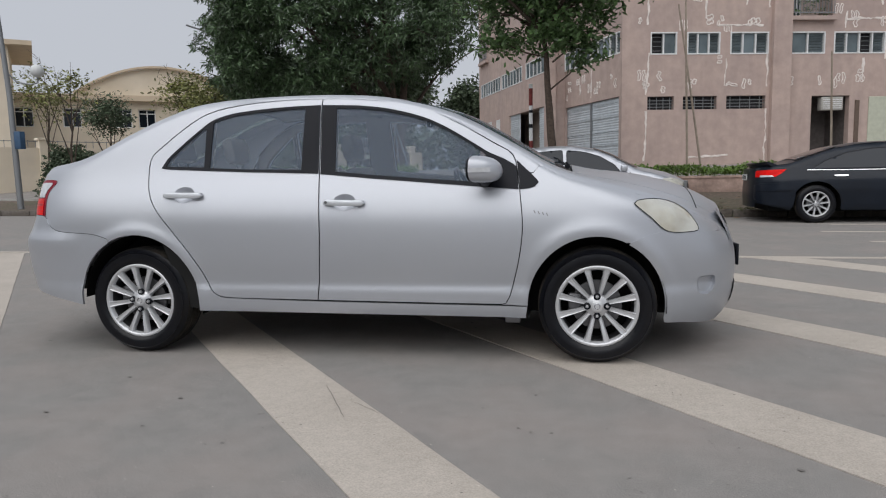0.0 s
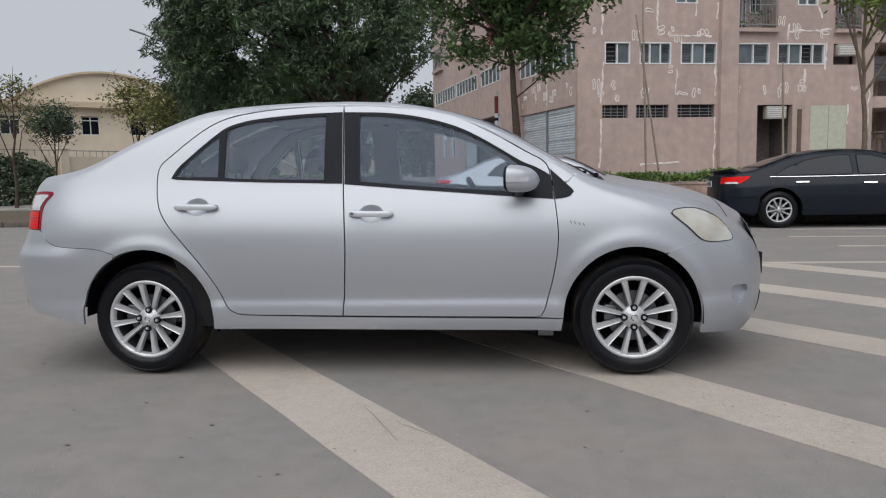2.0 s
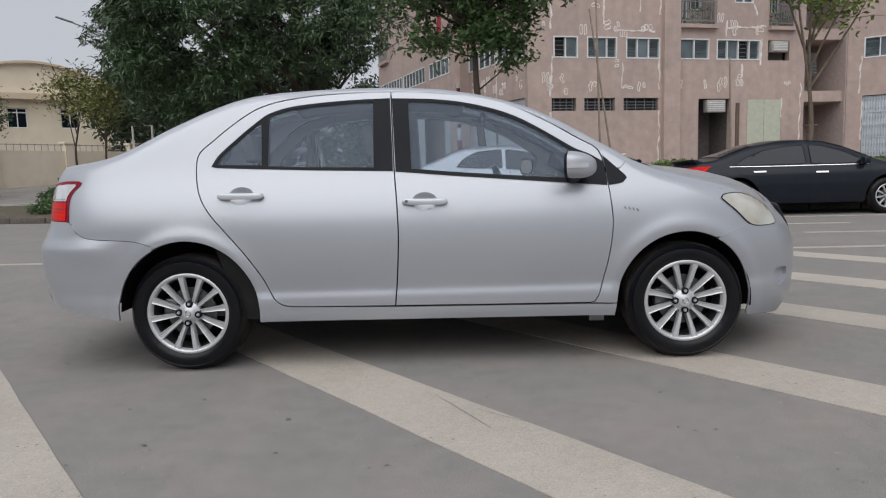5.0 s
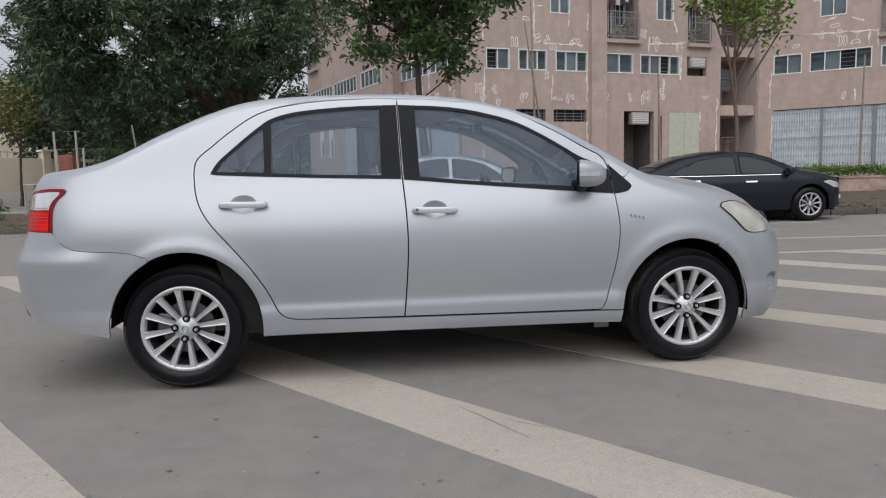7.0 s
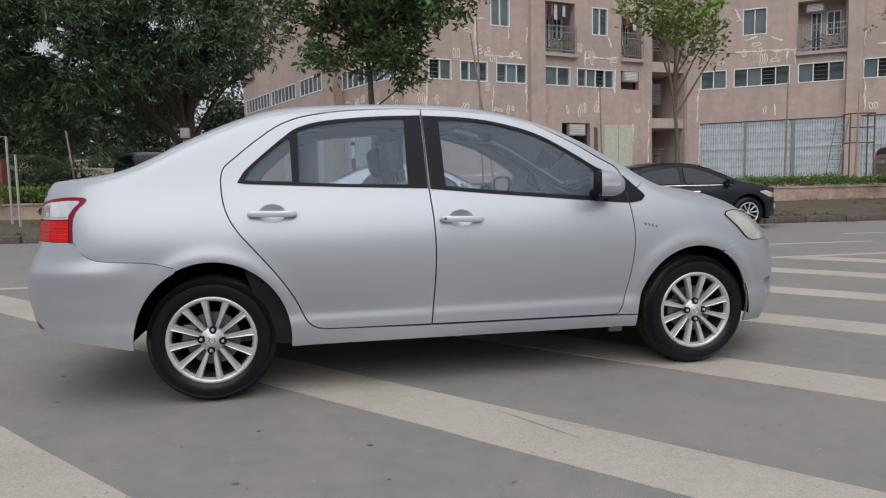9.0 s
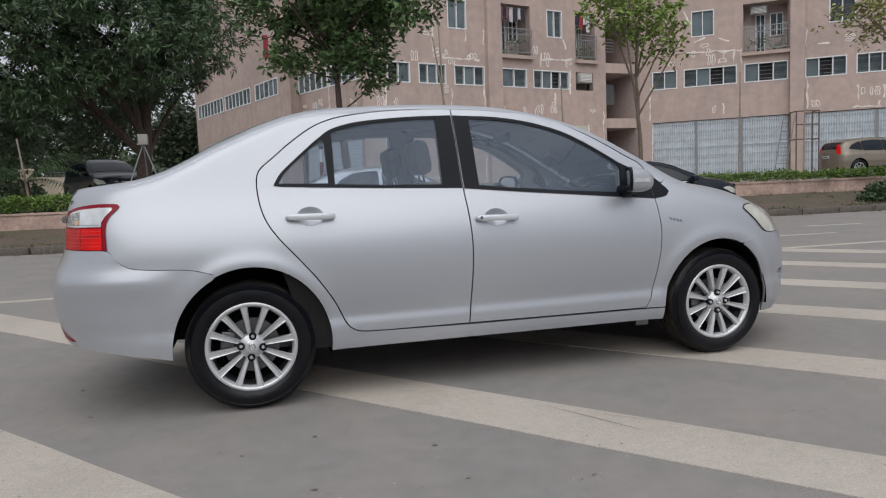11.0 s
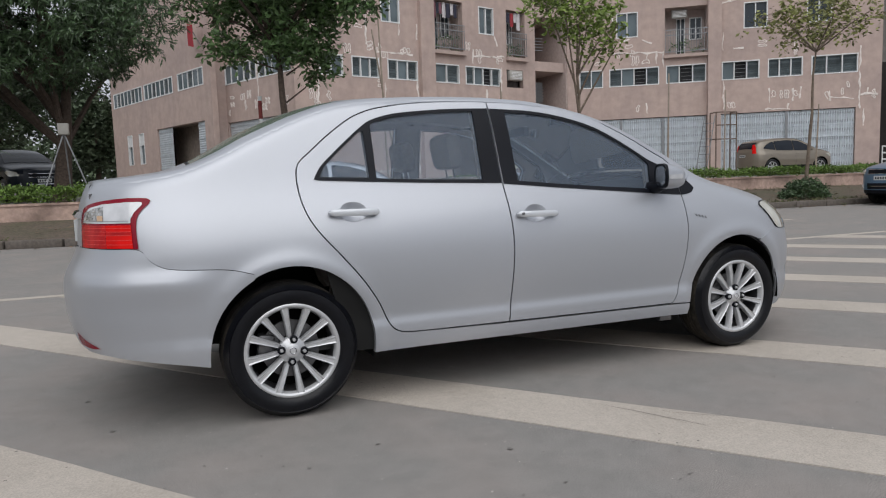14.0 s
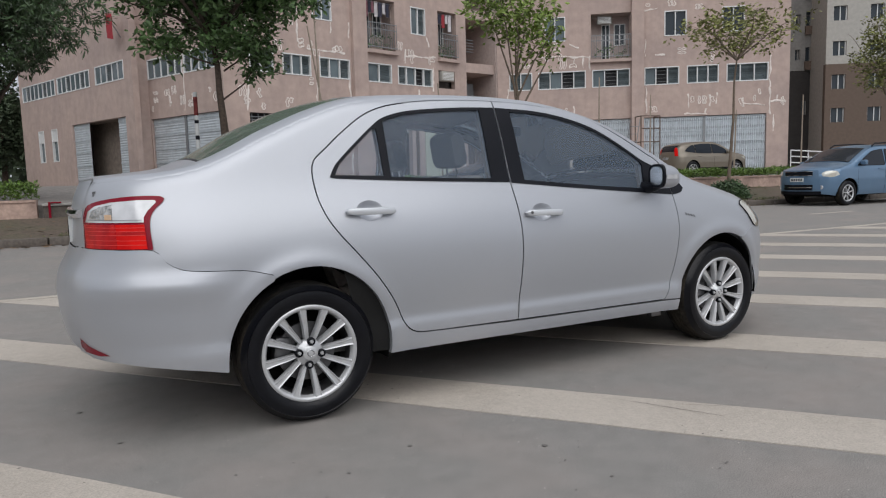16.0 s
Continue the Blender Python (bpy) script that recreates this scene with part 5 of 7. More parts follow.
    # bumpers
    fog = curve([(1.782, 0.432), (1.83, 0.442), (1.878, 0.435), (1.884, 0.39), (1.845, 0.345), (1.79, 0.358)], 0.015, True)
    low = [(front_end(z), z) for z in np.linspace(0.655, 0.17, 16)]
    fb = [tuple(p) for p in seam_f] + low + [(1.84, 0.185), (1.72, 0.205), (1.615, 0.214)] + arch(1.27, 0.345, 0.36, -10, 62)
    part("front_bumper", panel(shrink(fb, -0.0022), [fog], sk, 0.024, 0.012, 0.0026), M["paint"], sedan)
    lowr = [(rear_end(z), z) for z in np.linspace(0.78, 0.37, 14)]
    rb = [tuple(p) for p in seam_r] + lowr + [(-2.09, 0.357), (-2.0, 0.350), (-1.86, 0.328), (-1.74, 0.306), (-1.618, 0.281)] + arch(-1.263, 0.36, 0.376, 184, 117)
    part("rear_bumper", panel(shrink(rb, -0.0032), [], sk, 0.030, 0.015, 0.0050), M["paint"], sedan)
    # black strip laid along the seam in place of a shaded gap
    cut = [tuple(p) for p in seam_r]
    part("bumper_seam", panel([(x, z + 0.002) for x, z in cut] + [(x, z + 0.0062) for x, z in cut[::-1]], [], sk, 0.012, 0.0, 0.0012), M["gap"], sedan)
    refl = [(-2.135, 0.430), (-2.105, 0.404), (-2.04, 0.376), (-2.07, 0.370), (-2.118, 0.375), (-2.133, 0.395)]
    part("bumper_reflector", panel(refl, [], sk, 0.02, 0.008, 0.0085), M["dark_red"], sedan, "small dark red bumper reflector")
    # lamps
    hl = curve(HEADLAMP, 0.015, True)
    lamp = part("headlamp", panel(hl, [], sk, 0.02, 0.02, 0.0072, 0.004), M["head_lens"], sedan, "slightly yellowed clear headlamp")
    part("headlamp_gasket", panel(hl, [shrink(hl, 0.006)], sk, 0.02, 0.01, 0.0060), M["trim"], lamp)
    inner = curve([(1.60, 0.700), (1.70, 0.692), (1.735, 0.70), (1.715, 0.735), (1.66, 0.745), (1.61, 0.725)], 0.015, True)
    part("indicator", panel(inner, [], sk, 0.02, 0.004, 0.0085), M["head_lens"], lamp)
    tl = curve(TAIL_LAMP[:12], 0.012) + [TAIL_LAMP[12]]
    tlamp = part("tail_lamp", panel(tl, [], sk, 0.018, 0.02, 0.004, 0.002), M["dark_red"], sedan, "red and clear tail lamp with dark red rim")
    for nm, x0, x1, key in (("red_lens", -1.884, -1.985, "red_lens"), ("red_lens", -1.9865, -2.087, "red_deep")):
        part(nm, panel([(x0, 0.792), (x0 - (0.003 if x0 > -1.9 else 0), 0.885), (x1, 0.885), (x1, 0.792)], [], sk, 0.016, 0.004, 0.0075), M[key], tlamp, "bright red ribbed lens")
    for zz in (0.806, 0.823, 0.843, 0.858, 0.872):
        part("lens_rib", panel([(-1.886, zz), (-2.086, zz), (-2.086, zz + 0.0022), (-1.886, zz + 0.0022)], [], sk, 0.02, 0.004, 0.0095), M["red_rib"], tlamp)
    part("lens_shade", panel([(-1.887, 0.845), (-1.983, 0.845), (-1.983, 0.857), (-1.887, 0.857)], [], sk, 0.02, 0.004, 0.0085), M["red_deep"], tlamp)
    clear = [(-1.888, 0.893), (-1.886, 0.912), (-1.872, 0.935), (-1.838, 0.968), (-1.842, 0.977), (-1.9, 0.978), (-1.995, 0.971), (-2.048, 0.957), (-2.072, 0.935), (-2.083, 0.893)]
    part("clear_lens", panel(clear, [], sk, 0.018, 0.004, 0.0075), M["clear_lens"], tlamp, "clear upper lens")
    part("bulb_reflector", panel([(-1.992, 0.903), (-1.990, 0.962), (-2.03, 0.955), (-2.06, 0.938), (-2.072, 0.903)], [], sk, 0.010, 0.004, 0.0088), M["reflector"], tlamp, "faceted reflector behind the clear lens")
    part("indicator_bulb", panel([(-1.995, 0.903), (-1.995, 0.924), (-2.018, 0.924), (-2.018, 0.903)], [], sk, 0.018, 0.004, 0.0105), M["amber"], tlamp)
    for zz in (0.9,):
        part("lens_rib", panel([(-1.895, zz), (-2.08, zz), (-2.08, zz + 0.003), (-1.895, zz + 0.003)], [], sk, 0.02, 0.004, 0.009), M["metal"], tlamp)
    # fog pocket: a shallow recess with a steep rear wall
    part("fog_pocket", panel(shrink(fog, -0.0006), [], hollow(fog, sk, 0.030, 5.0, 0.0026), 0.009, 0.0), M["paint"], sedan, "body-coloured fog lamp blank in a shallow recess")
    # inner lining behind doors and gaps, with the window openings cut
    lining = [(-0.885, 0.27), (0.90, 0.26), (0.92, 0.95), (0.80, 1.03)] + [(x, z - 0.012) for x, z in d_top[::6]] + [(x, z) for x, z in d_rear[6:60:6]] + [(-1.19, 0.95), (-1.0, 0.62), (-0.90, 0.45)]
    part("door_lining", panel(lining, [shrink(g, -0.006) for g in (g_front, g_rear, g_quarter)], sk, 0.05, 0.03, -0.032), M["lining"], sedan)
    # black shell behind the doors, put in to darken the gaps between panels
    shell = [(-1.0, 0.26), (0.90, 0.25), (0.93, 0.5), (0.935, 0.95), (0.90, 1.03), (0.84, 1.105)] + [(x, z + 0.012) for x, z in d_top[4::4]] + [(x - 0.01, z + 0.006) for x, z in d_rear[4:44:4]] + [(-1.235, 1.06), (-1.23, 0.95), (-1.15, 0.76)]
    part("door_frame", panel(shell, [shrink(g, -0.006) for g in (g_front, g_rear, g_quarter)], sk, 0.05, 0.0, -0.026), M["gap"], sedan)
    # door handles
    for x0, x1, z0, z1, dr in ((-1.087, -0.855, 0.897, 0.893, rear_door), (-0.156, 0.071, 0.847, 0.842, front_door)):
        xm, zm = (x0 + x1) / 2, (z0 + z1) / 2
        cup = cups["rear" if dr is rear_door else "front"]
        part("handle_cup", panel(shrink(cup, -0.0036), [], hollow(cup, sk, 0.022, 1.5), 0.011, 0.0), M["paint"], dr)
        bm = bmesh.new()
        rows = []
        for i in range(25):
            t = i / 24
            x = x0 + (x1 - x0) * t
            z = z0 + (z1 - z0) * t
            e = min(1, math.sqrt(max(0.02, 1 - (2 * t - 1) ** 12)))
            hgt = (0.0155 if t > 0.08 else 0.014) * e
            off = 0.014 + 0.018 * math.sin(math.pi * t) ** 0.5
            base = skin(x, z)
            rows.append([bm.verts.new((x, (base.y - off - 0.011 * math.copysign(abs(math.cos(a)) ** 0.5, math.cos(a))) * (1 if side < 0 else -1), z + hgt * math.copysign(abs(math.sin(a)) ** 0.7, math.sin(a)))) for a in np.linspace(-math.pi, math.pi, 13)[:-1]])
        for p, q in zip(rows, rows[1:]):
            for i in range(12):
                bm.faces.new((p[i], p[(i + 1) % 12], q[(i + 1) % 12], q[i]))
        bm.faces.new(rows[0])
        bm.faces.new(rows[-1][::-1])
        hd = part("door_handle", bm, M["handle"], dr)
        for x in (x0 + 0.02, x1 - 0.02):
            bm = bmesh.new()
            b = skin(x, zm)
            box(bm, x - 0.016, x + 0.016, min(b.y, b.y - 0.025) if side < 0 else -b.y, max(b.y, b.y - 0.025) if side < 0 else -b.y + 0.025, zm - 0.011, zm + 0.011, bevel=0.003)
            part("handle_foot", bm, M["paint"], hd)
        if x0 > -0.5:
            bm = lathe_y(bmesh.new(), [(0.0075, 0.0), (0.0075, -0.003), (0.001, -0.003)], 14)
            b = skin(x0 + 0.022, zm)
            bmesh.ops.translate(bm, vec=(x0 + 0.022, (b.y - 0.0375) * (1 if side < 0 else -1), zm + 0.004), verts=bm.verts)
            part("lock_barrel", bm, M["lug"], hd)
    # small lettering on the fender becomes plain strokes
    for i in range(4):
        x = 0.955 + 0.021 * i
        z = 0.787 - 0.0045 * i
        part("badge_stroke", panel([(x, z + 0.008), (x + 0.006, z + 0.008), (x + 0.013, z - 0.007), (x + 0.007, z - 0.007)], [], sk, 0.01, 0.002, 0.003), M["lug"], fe)


for side in (-1, 1):
    build_flank(side)


# top skins: hood, screen, roof, rear window, boot
def crown(x):
    return interp(x, [(-2.15, 0.01), (-1.75, 0.02), (-1.58, 0.042), (-1.4, 0.056), (-1.2, 0.054), (-1.0, 0.042), (-0.8, 0.032), (-0.4, 0.026), (0.2, 0.03), (0.6, 0.05), (1.0, 0.045), (1.15, 0.05), (1.3, 0.058), (1.5, 0.082), (1.7, 0.105), (1.85, 0.12), (1.97, 0.13)])


def top_skin(x, v, out=0.0):
    """v runs from -1 (right) to 1 (left)."""
    w = half_width(x, zu(x) - 0.0005)
    return Vector((x, v * w, zu(x) + crown(x) * (1 - abs(v) ** 2.4) + out))


def sheet(x0, x1, v0, v1, nx, nv, out=0.0, thick=0.015):
    bm = bmesh.new()
    g = []
    for x in np.linspace(x0, x1, nx):
        row = [top_skin(x, v, out) for v in np.linspace(v0, v1, nv)]
        # roll the outer edge over onto the flank
        edge = [Vector((x, half_width(x, zu(x) - d) + o, zu(x) - d + out)) for d, o in ((0.004, 0.0012), (0.010, 0.0016), (0.018, 0.0010), (0.027, -0.0030))]
        if v0 == -1:
            row = [Vector((p.x, -p.y, p.z)) for p in edge[::-1]] + row
        if v1 == 1:
            row = row + edge
        g.append([bm.verts.new(p) for p in row])
    nv = len(g[0])
    for a, b in zip(g, g[1:]):
        for i in range(nv - 1):
            bm.faces.new((a[i], a[i + 1], b[i + 1], b[i]))
    ring = g[0] + [r[-1] for r in g[1:]] + g[-1][-2::-1] + [r[0] for r in g[-2:0:-1]]
    low = [bm.verts.new(v.co - Vector((0, 0, thick))) for v in ring]
    for i in range(len(ring)):
        j = (i + 1) % len(ring)
        bm.faces.new((ring[i], ring[j], low[j], low[i]))
    return bm


part("roof", sheet(-0.93, 0.20, -1, 1, 40, 25), M["paint"], sedan)
part("windscreen", sheet(0.205, 1.06, -0.90, 0.90, 30, 25, -0.004), M["screen_glass"], sedan, "clear laminated windscreen").visible_shadow = False
part("rear_window", sheet(-1.64, -0.935, -0.88, 0.88, 30, 25, -0.003), M["rear_glass"], sedan, "dusty green-tinted rear window").visible_shadow = False
part("rear_window_seal", sheet(-1.654, -1.642, -0.9, 0.9, 3, 25, -0.001), M["trim"], sedan)
for s in (-1, 1):
    a, b = (-1, -0.905) if s < 0 else (0.905, 1)
    part("windscreen_pillar", sheet(0.2, 1.06, a, b, 30, 5), M["paint"], sedan)
    a, b = (-1, -0.885) if s < 0 else (0.885, 1)
    part("rear_pillar", sheet(-1.655, -0.93, a, b, 60, 5), M["paint"], sedan)
    a, b = (-1, -0.93) if s < 0 else (0.93, 1)
    part("boot_edge", sheet(-2.04, -1.655, a, b, 30, 5), M["paint"], sedan)
    a, b = (-1, -0.90) if s < 0 else (0.90, 1)
    part("hood_edge", sheet(1.0, 1.975, a, b, 24, 5), M["paint"], sedan)
part("hood_gap", sheet(1.795, 1.801, -0.97, 0.97, 2, 25, 0.0025, 0.002), M["gap"], sedan)
part("boot_lid", sheet(-2.086, -1.657, -0.925, 0.925, 20, 25), M["paint"], sedan)
part("hood", sheet(1.155, 1.982, -0.895, 0.895, 30, 25, 0.001), M["paint"], sedan)
part("cowl", sheet(1.055, 1.15, -0.9, 0.9, 6, 25, -0.018), M["trim"], sedan, "black cowl panel below the windscreen")


# front and rear faces
def face_sheet(end, x0, p, q, zs, lo, hi, ny, out=0.0, frac=0.5):
    bm = bmesh.new()
    rows = []
    for z in zs:
        wz = float(np.interp(z, *WZ_S))
        row = []
        for k in np.linspace(lo, hi, ny):
            y = k * wz
            u = (1 - abs(k) ** q) ** (1 / p)
            row.append(bm.verts.new((x0 + u * (end(z) - x0) + out * (1 if x0 > 0 else -1), y, z)))
        rows.append(row)
    for a, b in zip(rows, rows[1:]):
        for i in range(ny - 1):
            bm.faces.new((a[i], a[i + 1], b[i + 1], b[i]))
    return bm


kf = (1 - 0.93 ** FP) ** (1 / FQ) + 0.02
kr = (1 - 0.955 ** RP) ** (1 / RQ) + 0.02
part("front_bumper_face", face_sheet(nose, F0, FP, FQ, np.linspace(0.16, 0.67, 20), -kf, kf, 33), M["paint"], sedan)
part("front_panel", face_sheet(nose, F0, FP, FQ, np.linspace(0.67, 0.762, 8), -kf, kf, 33, -0.002), M["paint"], sedan)
gr = part("grille", face_sheet(nose, F0, FP, FQ, np.linspace(0.672, 0.738, 5), -0.29, 0.29, 21, 0.006), M["trim"], sedan, "black front grille")
for z in (0.685, 0.715):
    part("grille_bar", face_sheet(nose, F0, FP, FQ, [z, z + 0.01], -0.285, 0.285, 21, 0.012), M["chrome"], gr)
part("lower_grille", face_sheet(nose, F0, FP, FQ, np.linspace(0.24, 0.36, 5), -0.45, 0.45, 21, 0.006), M["trim"], sedan, "black lower air intake")
bm = bmesh.new()
box(bm, 2.078, 2.0925, -0.22, 0.22, 0.44, 0.56, bevel=0.004)
part("plate_holder", bm, M["trim"], sedan, "black plate holder")
bm = bmesh.new()
box(bm, 2.093, 2.0955, -0.205, 0.205, 0.45, 0.55)
part("front_plate", bm, M["plate"], sedan, "white plate with dark strokes")
part("rear_bumper_face", face_sheet(tail, R0, RP, RQ, np.linspace(0.375, 0.785, 18), -kr, kr, 33, 0.001), M["paint"], sedan)
boot = part("boot_face", face_sheet(tail, R0, RP, RQ, np.linspace(0.79, 1.06, 14), -kr, kr, 33, -0.002), M["paint"], sedan)
bm = bmesh.new()
rows = []
for k in np.linspace(-0.55, 0.55, 31):
    u = (1 - abs(k) ** RQ) ** (1 / RP)
    x = R0 + u * (tail(0.93) - R0)
    rows.append([bm.verts.new((x + d, k * float(np.interp(0.93, *WZ_S)), z)) for d, z in ((0.01, 0.905), (-0.014, 0.910), (-0.022, 0.925), (-0.014, 0.94), (0.01, 0.945))])
for a, b in zip(rows, rows[1:]):
    for i in range(4):
        bm.faces.new((a[i], a[i + 1], b[i + 1], b[i]))
bm.faces.new(rows[0])
bm.faces.new(rows[-1][::-1])
part("boot_garnish", bm, M["chrome"], sedan, "chrome bar on the boot lid")
bm = bmesh.new()
box(bm, -2.143, -2.118, -0.24, 0.24, 0.80, 0.90, bevel=0.004)
part("rear_plate", bm, M["plate"], sedan, "white plate with dark strokes")
for s in (-1, 1):
    bm = bmesh.new()
    box(bm, -2.146, -2.141, s * 0.2 - 0.02, s * 0.2 + 0.02, 0.82, 0.88)
    part("plate_stroke", bm, M["trim"], sedan)
for y in (-0.50, 0.44):
    bm = bmesh.new()
    for k in range(3):
        box(bm, -2.05, -2.0, y + k * 0.02, y + k * 0.02 + 0.014, 0.995, 1.015)
    part("boot_badge", bm, M["disc"], sedan)

# mirrors, wipers
for s in (-1, 1):
    bm = bmesh.new()
    def ring(x, k, drop, tilt, sc=1.0):
        """One rounded cross-section of the mirror; its outer edge lies further back."""
        out = []
        for a in np.linspace(0, 2 * math.pi, 29)[:-1]:
            y = 0.096 * k * sc * math.copysign(abs(math.cos(a)) ** 0.62, math.cos(a))
            out.append((x - tilt * y, s * (0.868 + y), 1.008 - drop + 0.066 * k * sc * math.copysign(abs(math.sin(a)) ** 0.62, math.sin(a))))
        return out

    def loft(sections, cap_first=False, cap_last=False):
        g = bmesh.new()
        rr = [[g.verts.new(p) for p in q] for q in sections]
        for p, q in zip(rr, rr[1:]):
            for i in range(28):
                g.faces.new((p[i], p[(i + 1) % 28], q[(i + 1) % 28], q[i]))
        if cap_first:
            g.faces.new(rr[0])
        if cap_last:
            g.faces.new(rr[-1])
        return g
    bm.free()
    body = [ring(0.682 + 0.125 * t, math.sqrt(max(0.0, 1 - t ** 2.6)), 0.012 * t, 0.40 * (1 - t)) for t in np.linspace(0, 0.995, 14)]
    mir = part("door_mirror", loft(body, False, True), M["paint"], sedan, "silver door mirror housing with indicator strip")
    part("mirror_back", loft([ring(0.672, 1, 0, 0.40, 0.90), ring(0.668, 1, 0, 0.40, 0.96), ring(0.672, 1, 0, 0.40, 0.99), ring(0.6815, 1, 0, 0.40, 0.995)], True), M["trim"], mir)
    part("mirror_glass", loft([ring(0.6685, 1, 0, 0.40, 0.76), ring(0.6715, 1, 0, 0.40, 0.76)], True), M["chrome"], mir)
    bm = bmesh.new()
    tube(bm, [(0.70, s * 0.74, 0.945), (0.71, s * 0.79, 0.945), (0.715, s * 0.85, 0.962)], [0.035, 0.03, 0.026], 12)
    part("mirror_arm", bm, M["trim"], mir)
    bm = bmesh.new()
    rows = []
    for i, t in enumerate(np.linspace(0.02, 0.78, 9)):
        x = 0.69 + 0.118 * t
        k = math.sqrt(max(0.0, 1 - t ** 2.6))
        rows.append([bm.verts.new((x - 0.012 - 0.038 * (1 - t) * k, s * (0.868 + 0.098 * k + 0.0025), z)) for z in (0.992, 1.014)])
    for p, q in zip(rows, rows[1:]):
        bm.faces.new((p[0], q[0], q[1], p[1]))
    part("mirror_indicator", bm, M["clear_lens"], mir, "clear indicator strip")
for y0, y1 in ((-0.45, 0.05), (0.12, 0.6)):
    bm = bmesh.new()
    pts = [top_skin(1.13, y0 / 0.7, 0.0), top_skin(1.08, (y0 + y1) / 1.4, 0.012), top_skin(1.05, y1 / 0.7, 0.012)]
    tube(bm, pts, [0.008, 0.006, 0.004], 6)
    wp = part("wiper", bm, M["trim"], sedan, "black windscreen wiper")
    bm = lathe_y(bmesh.new(), [(0.001, -0.016), (0.014, -0.016), (0.014, 0.016), (0.001, 0.016)], 12)
    bmesh.ops.translate(bm, vec=pts[0], verts=bm.verts)
    part("wiper_pivot", bm, M["trim"], wp)

# wheels and wells
for x in (1.275, -1.275):
    for s in (-1, 1):
        make_wheel(sedan, x, s * 0.795, s, 0.301, 0.207, 0.185, 12, 0 if x > 0 else 7)
        cx, rx = (1.27, 0.35) if x > 0 else (-1.263, 0.365)
        bm = bmesh.new()
        rows = []
        for a in np.linspace(-12 if x < 0 else -6, 178 if x < 0 else 192, 30):
            rows.append([bm.verts.new((cx + rx * math.cos(radians(a)), s * y, 0.30 + rx * 1.03 * math.sin(radians(a)))) for y in (0.775, 0.52)])
        for p, q in zip(rows, rows[1:]):
            bm.faces.new((p[0], p[1], q[1], q[0]))
        c = bm.verts.new((cx, s * 0.52, 0.3))
        for p, q in zip(rows, rows[1:]):
            bm.faces.new((p[1], c, q[1]))
        part("wheel_well", bm, M["under"], sedan)
bm = bmesh.new()
box(bm, -0.95, 1.75, -0.50, 0.50, 0.21, 0.30, bevel=0.02)
box(bm, -2.0, -0.95, -0.50, 0.50, 0.31, 0.42, bevel=0.02)
box(bm, -0.9, 0.9, -0.62, 0.62, 0.205, 0.27, bevel=0.01)
part("underbody", bm, M["under"], sedan)
bm = bmesh.new()
box(bm, 0.80, 0.88, -0.71, -0.67, 0.19, 0.235, bevel=0.005)
part("mud_flap", bm, M["lug"], sedan, "ragged mud flap under the sill")
bm = bmesh.new()
tube(bm, [(-1.0, 0.35, 0.22), (-1.7, 0.4, 0.23), (-1.98, 0.42, 0.27)], 0.03, 10)
part("exhaust_pipe", bm, M["disc"], sedan)


# interior
def seat(x, y, w, dark_head):
    bm = bmesh.new()
    box(bm, -0.26, 0.26, -w / 2, w / 2, 0, 0.16, bevel=0.05)
    st = part("seat", bm, M["seat"], sedan, "beige fabric seat")
    st.location = (x, y, 0.42)
    bm = bmesh.new()
    box(bm, -0.06, 0.06, -w / 2 * 0.95, w / 2 * 0.95, 0, 0.52, bevel=0.045)
    b = part("backrest", bm, M["seat"], st)
    b.matrix_basis = pose(-0.24, 0, 0.12, 0, -18, 0)
    for yy in ((0,) if w < 0.8 else (-0.38, 0.38)):
        bm = bmesh.new()
        box(bm, -0.05, 0.05, -0.135, 0.135, 0.0, 0.19, bevel=0.045)
        h = part("headrest", bm, M[dark_head], st, "padded headrest with a grey cover")
        h.matrix_basis = pose(-0.42, yy, 0.66, 0, -10, 0)
        bm = bmesh.new()
        for k in (-0.05, 0.05):
            tube(bm, [(0, k, -0.08), (0, k, 0.02)], 0.006, 6)
        o = part("headrest_stalk", bm, M["chrome"], st)
        o.matrix_basis = pose(-0.42, yy, 0.66, 0, -10, 0)


seat(0.10, -0.36, 0.50, "seat_dark")
seat(0.10, 0.36, 0.50, "seat_dark")
seat(-0.78, 0.0, 1.28, "seat_dark")
bm = bmesh.new()
box(bm, 0.62, 1.05, -0.70, 0.70, 0.60, 0.90, bevel=0.06)
box(bm, 0.60, 0.80, 0.2, 0.52, 0.86, 0.96, bevel=0.03)
part("dashboard", bm, M["dash"], sedan, "dark grey dashboard")
bm = bmesh.new()
ring = []
for i in range(33):
    a = 2 * math.pi * i / 32
    ring.append(Matrix.Rotation(radians(-24), 3, "Y") @ Vector((0, 0.185 * math.cos(a), 0.185 * math.sin(a))) + Vector((0.47, 0.36, 0.84)))
tube(bm, ring, 0.016, 8, caps=False)
sw = part("steering_wheel", bm, M["trim"], sedan, "black steering wheel")
bm = bmesh.new()
box(bm, -0.02, 0.02, -0.17, 0.17, -0.03, 0.03, bevel=0.01, m=pose(0.47, 0.36, 0.84, 0, -24, 0))
tube(bm, [(0.48, 0.36, 0.84), (0.70, 0.36, 0.76)], 0.035, 10)
part("steering_spoke", bm, M["trim"], sw)
bm = bmesh.new()
box(bm, -1.30, 0.9, -0.72, 0.72, 0.27, 0.31)
part("floor_pan", bm, M["dash"], sedan)
bm = bmesh.new()
box(bm, -1.62, -1.12, -0.66, 0.66, 0.92, 0.965, bevel=0.01)
part("parcel_shelf", bm, M["dash"], sedan)
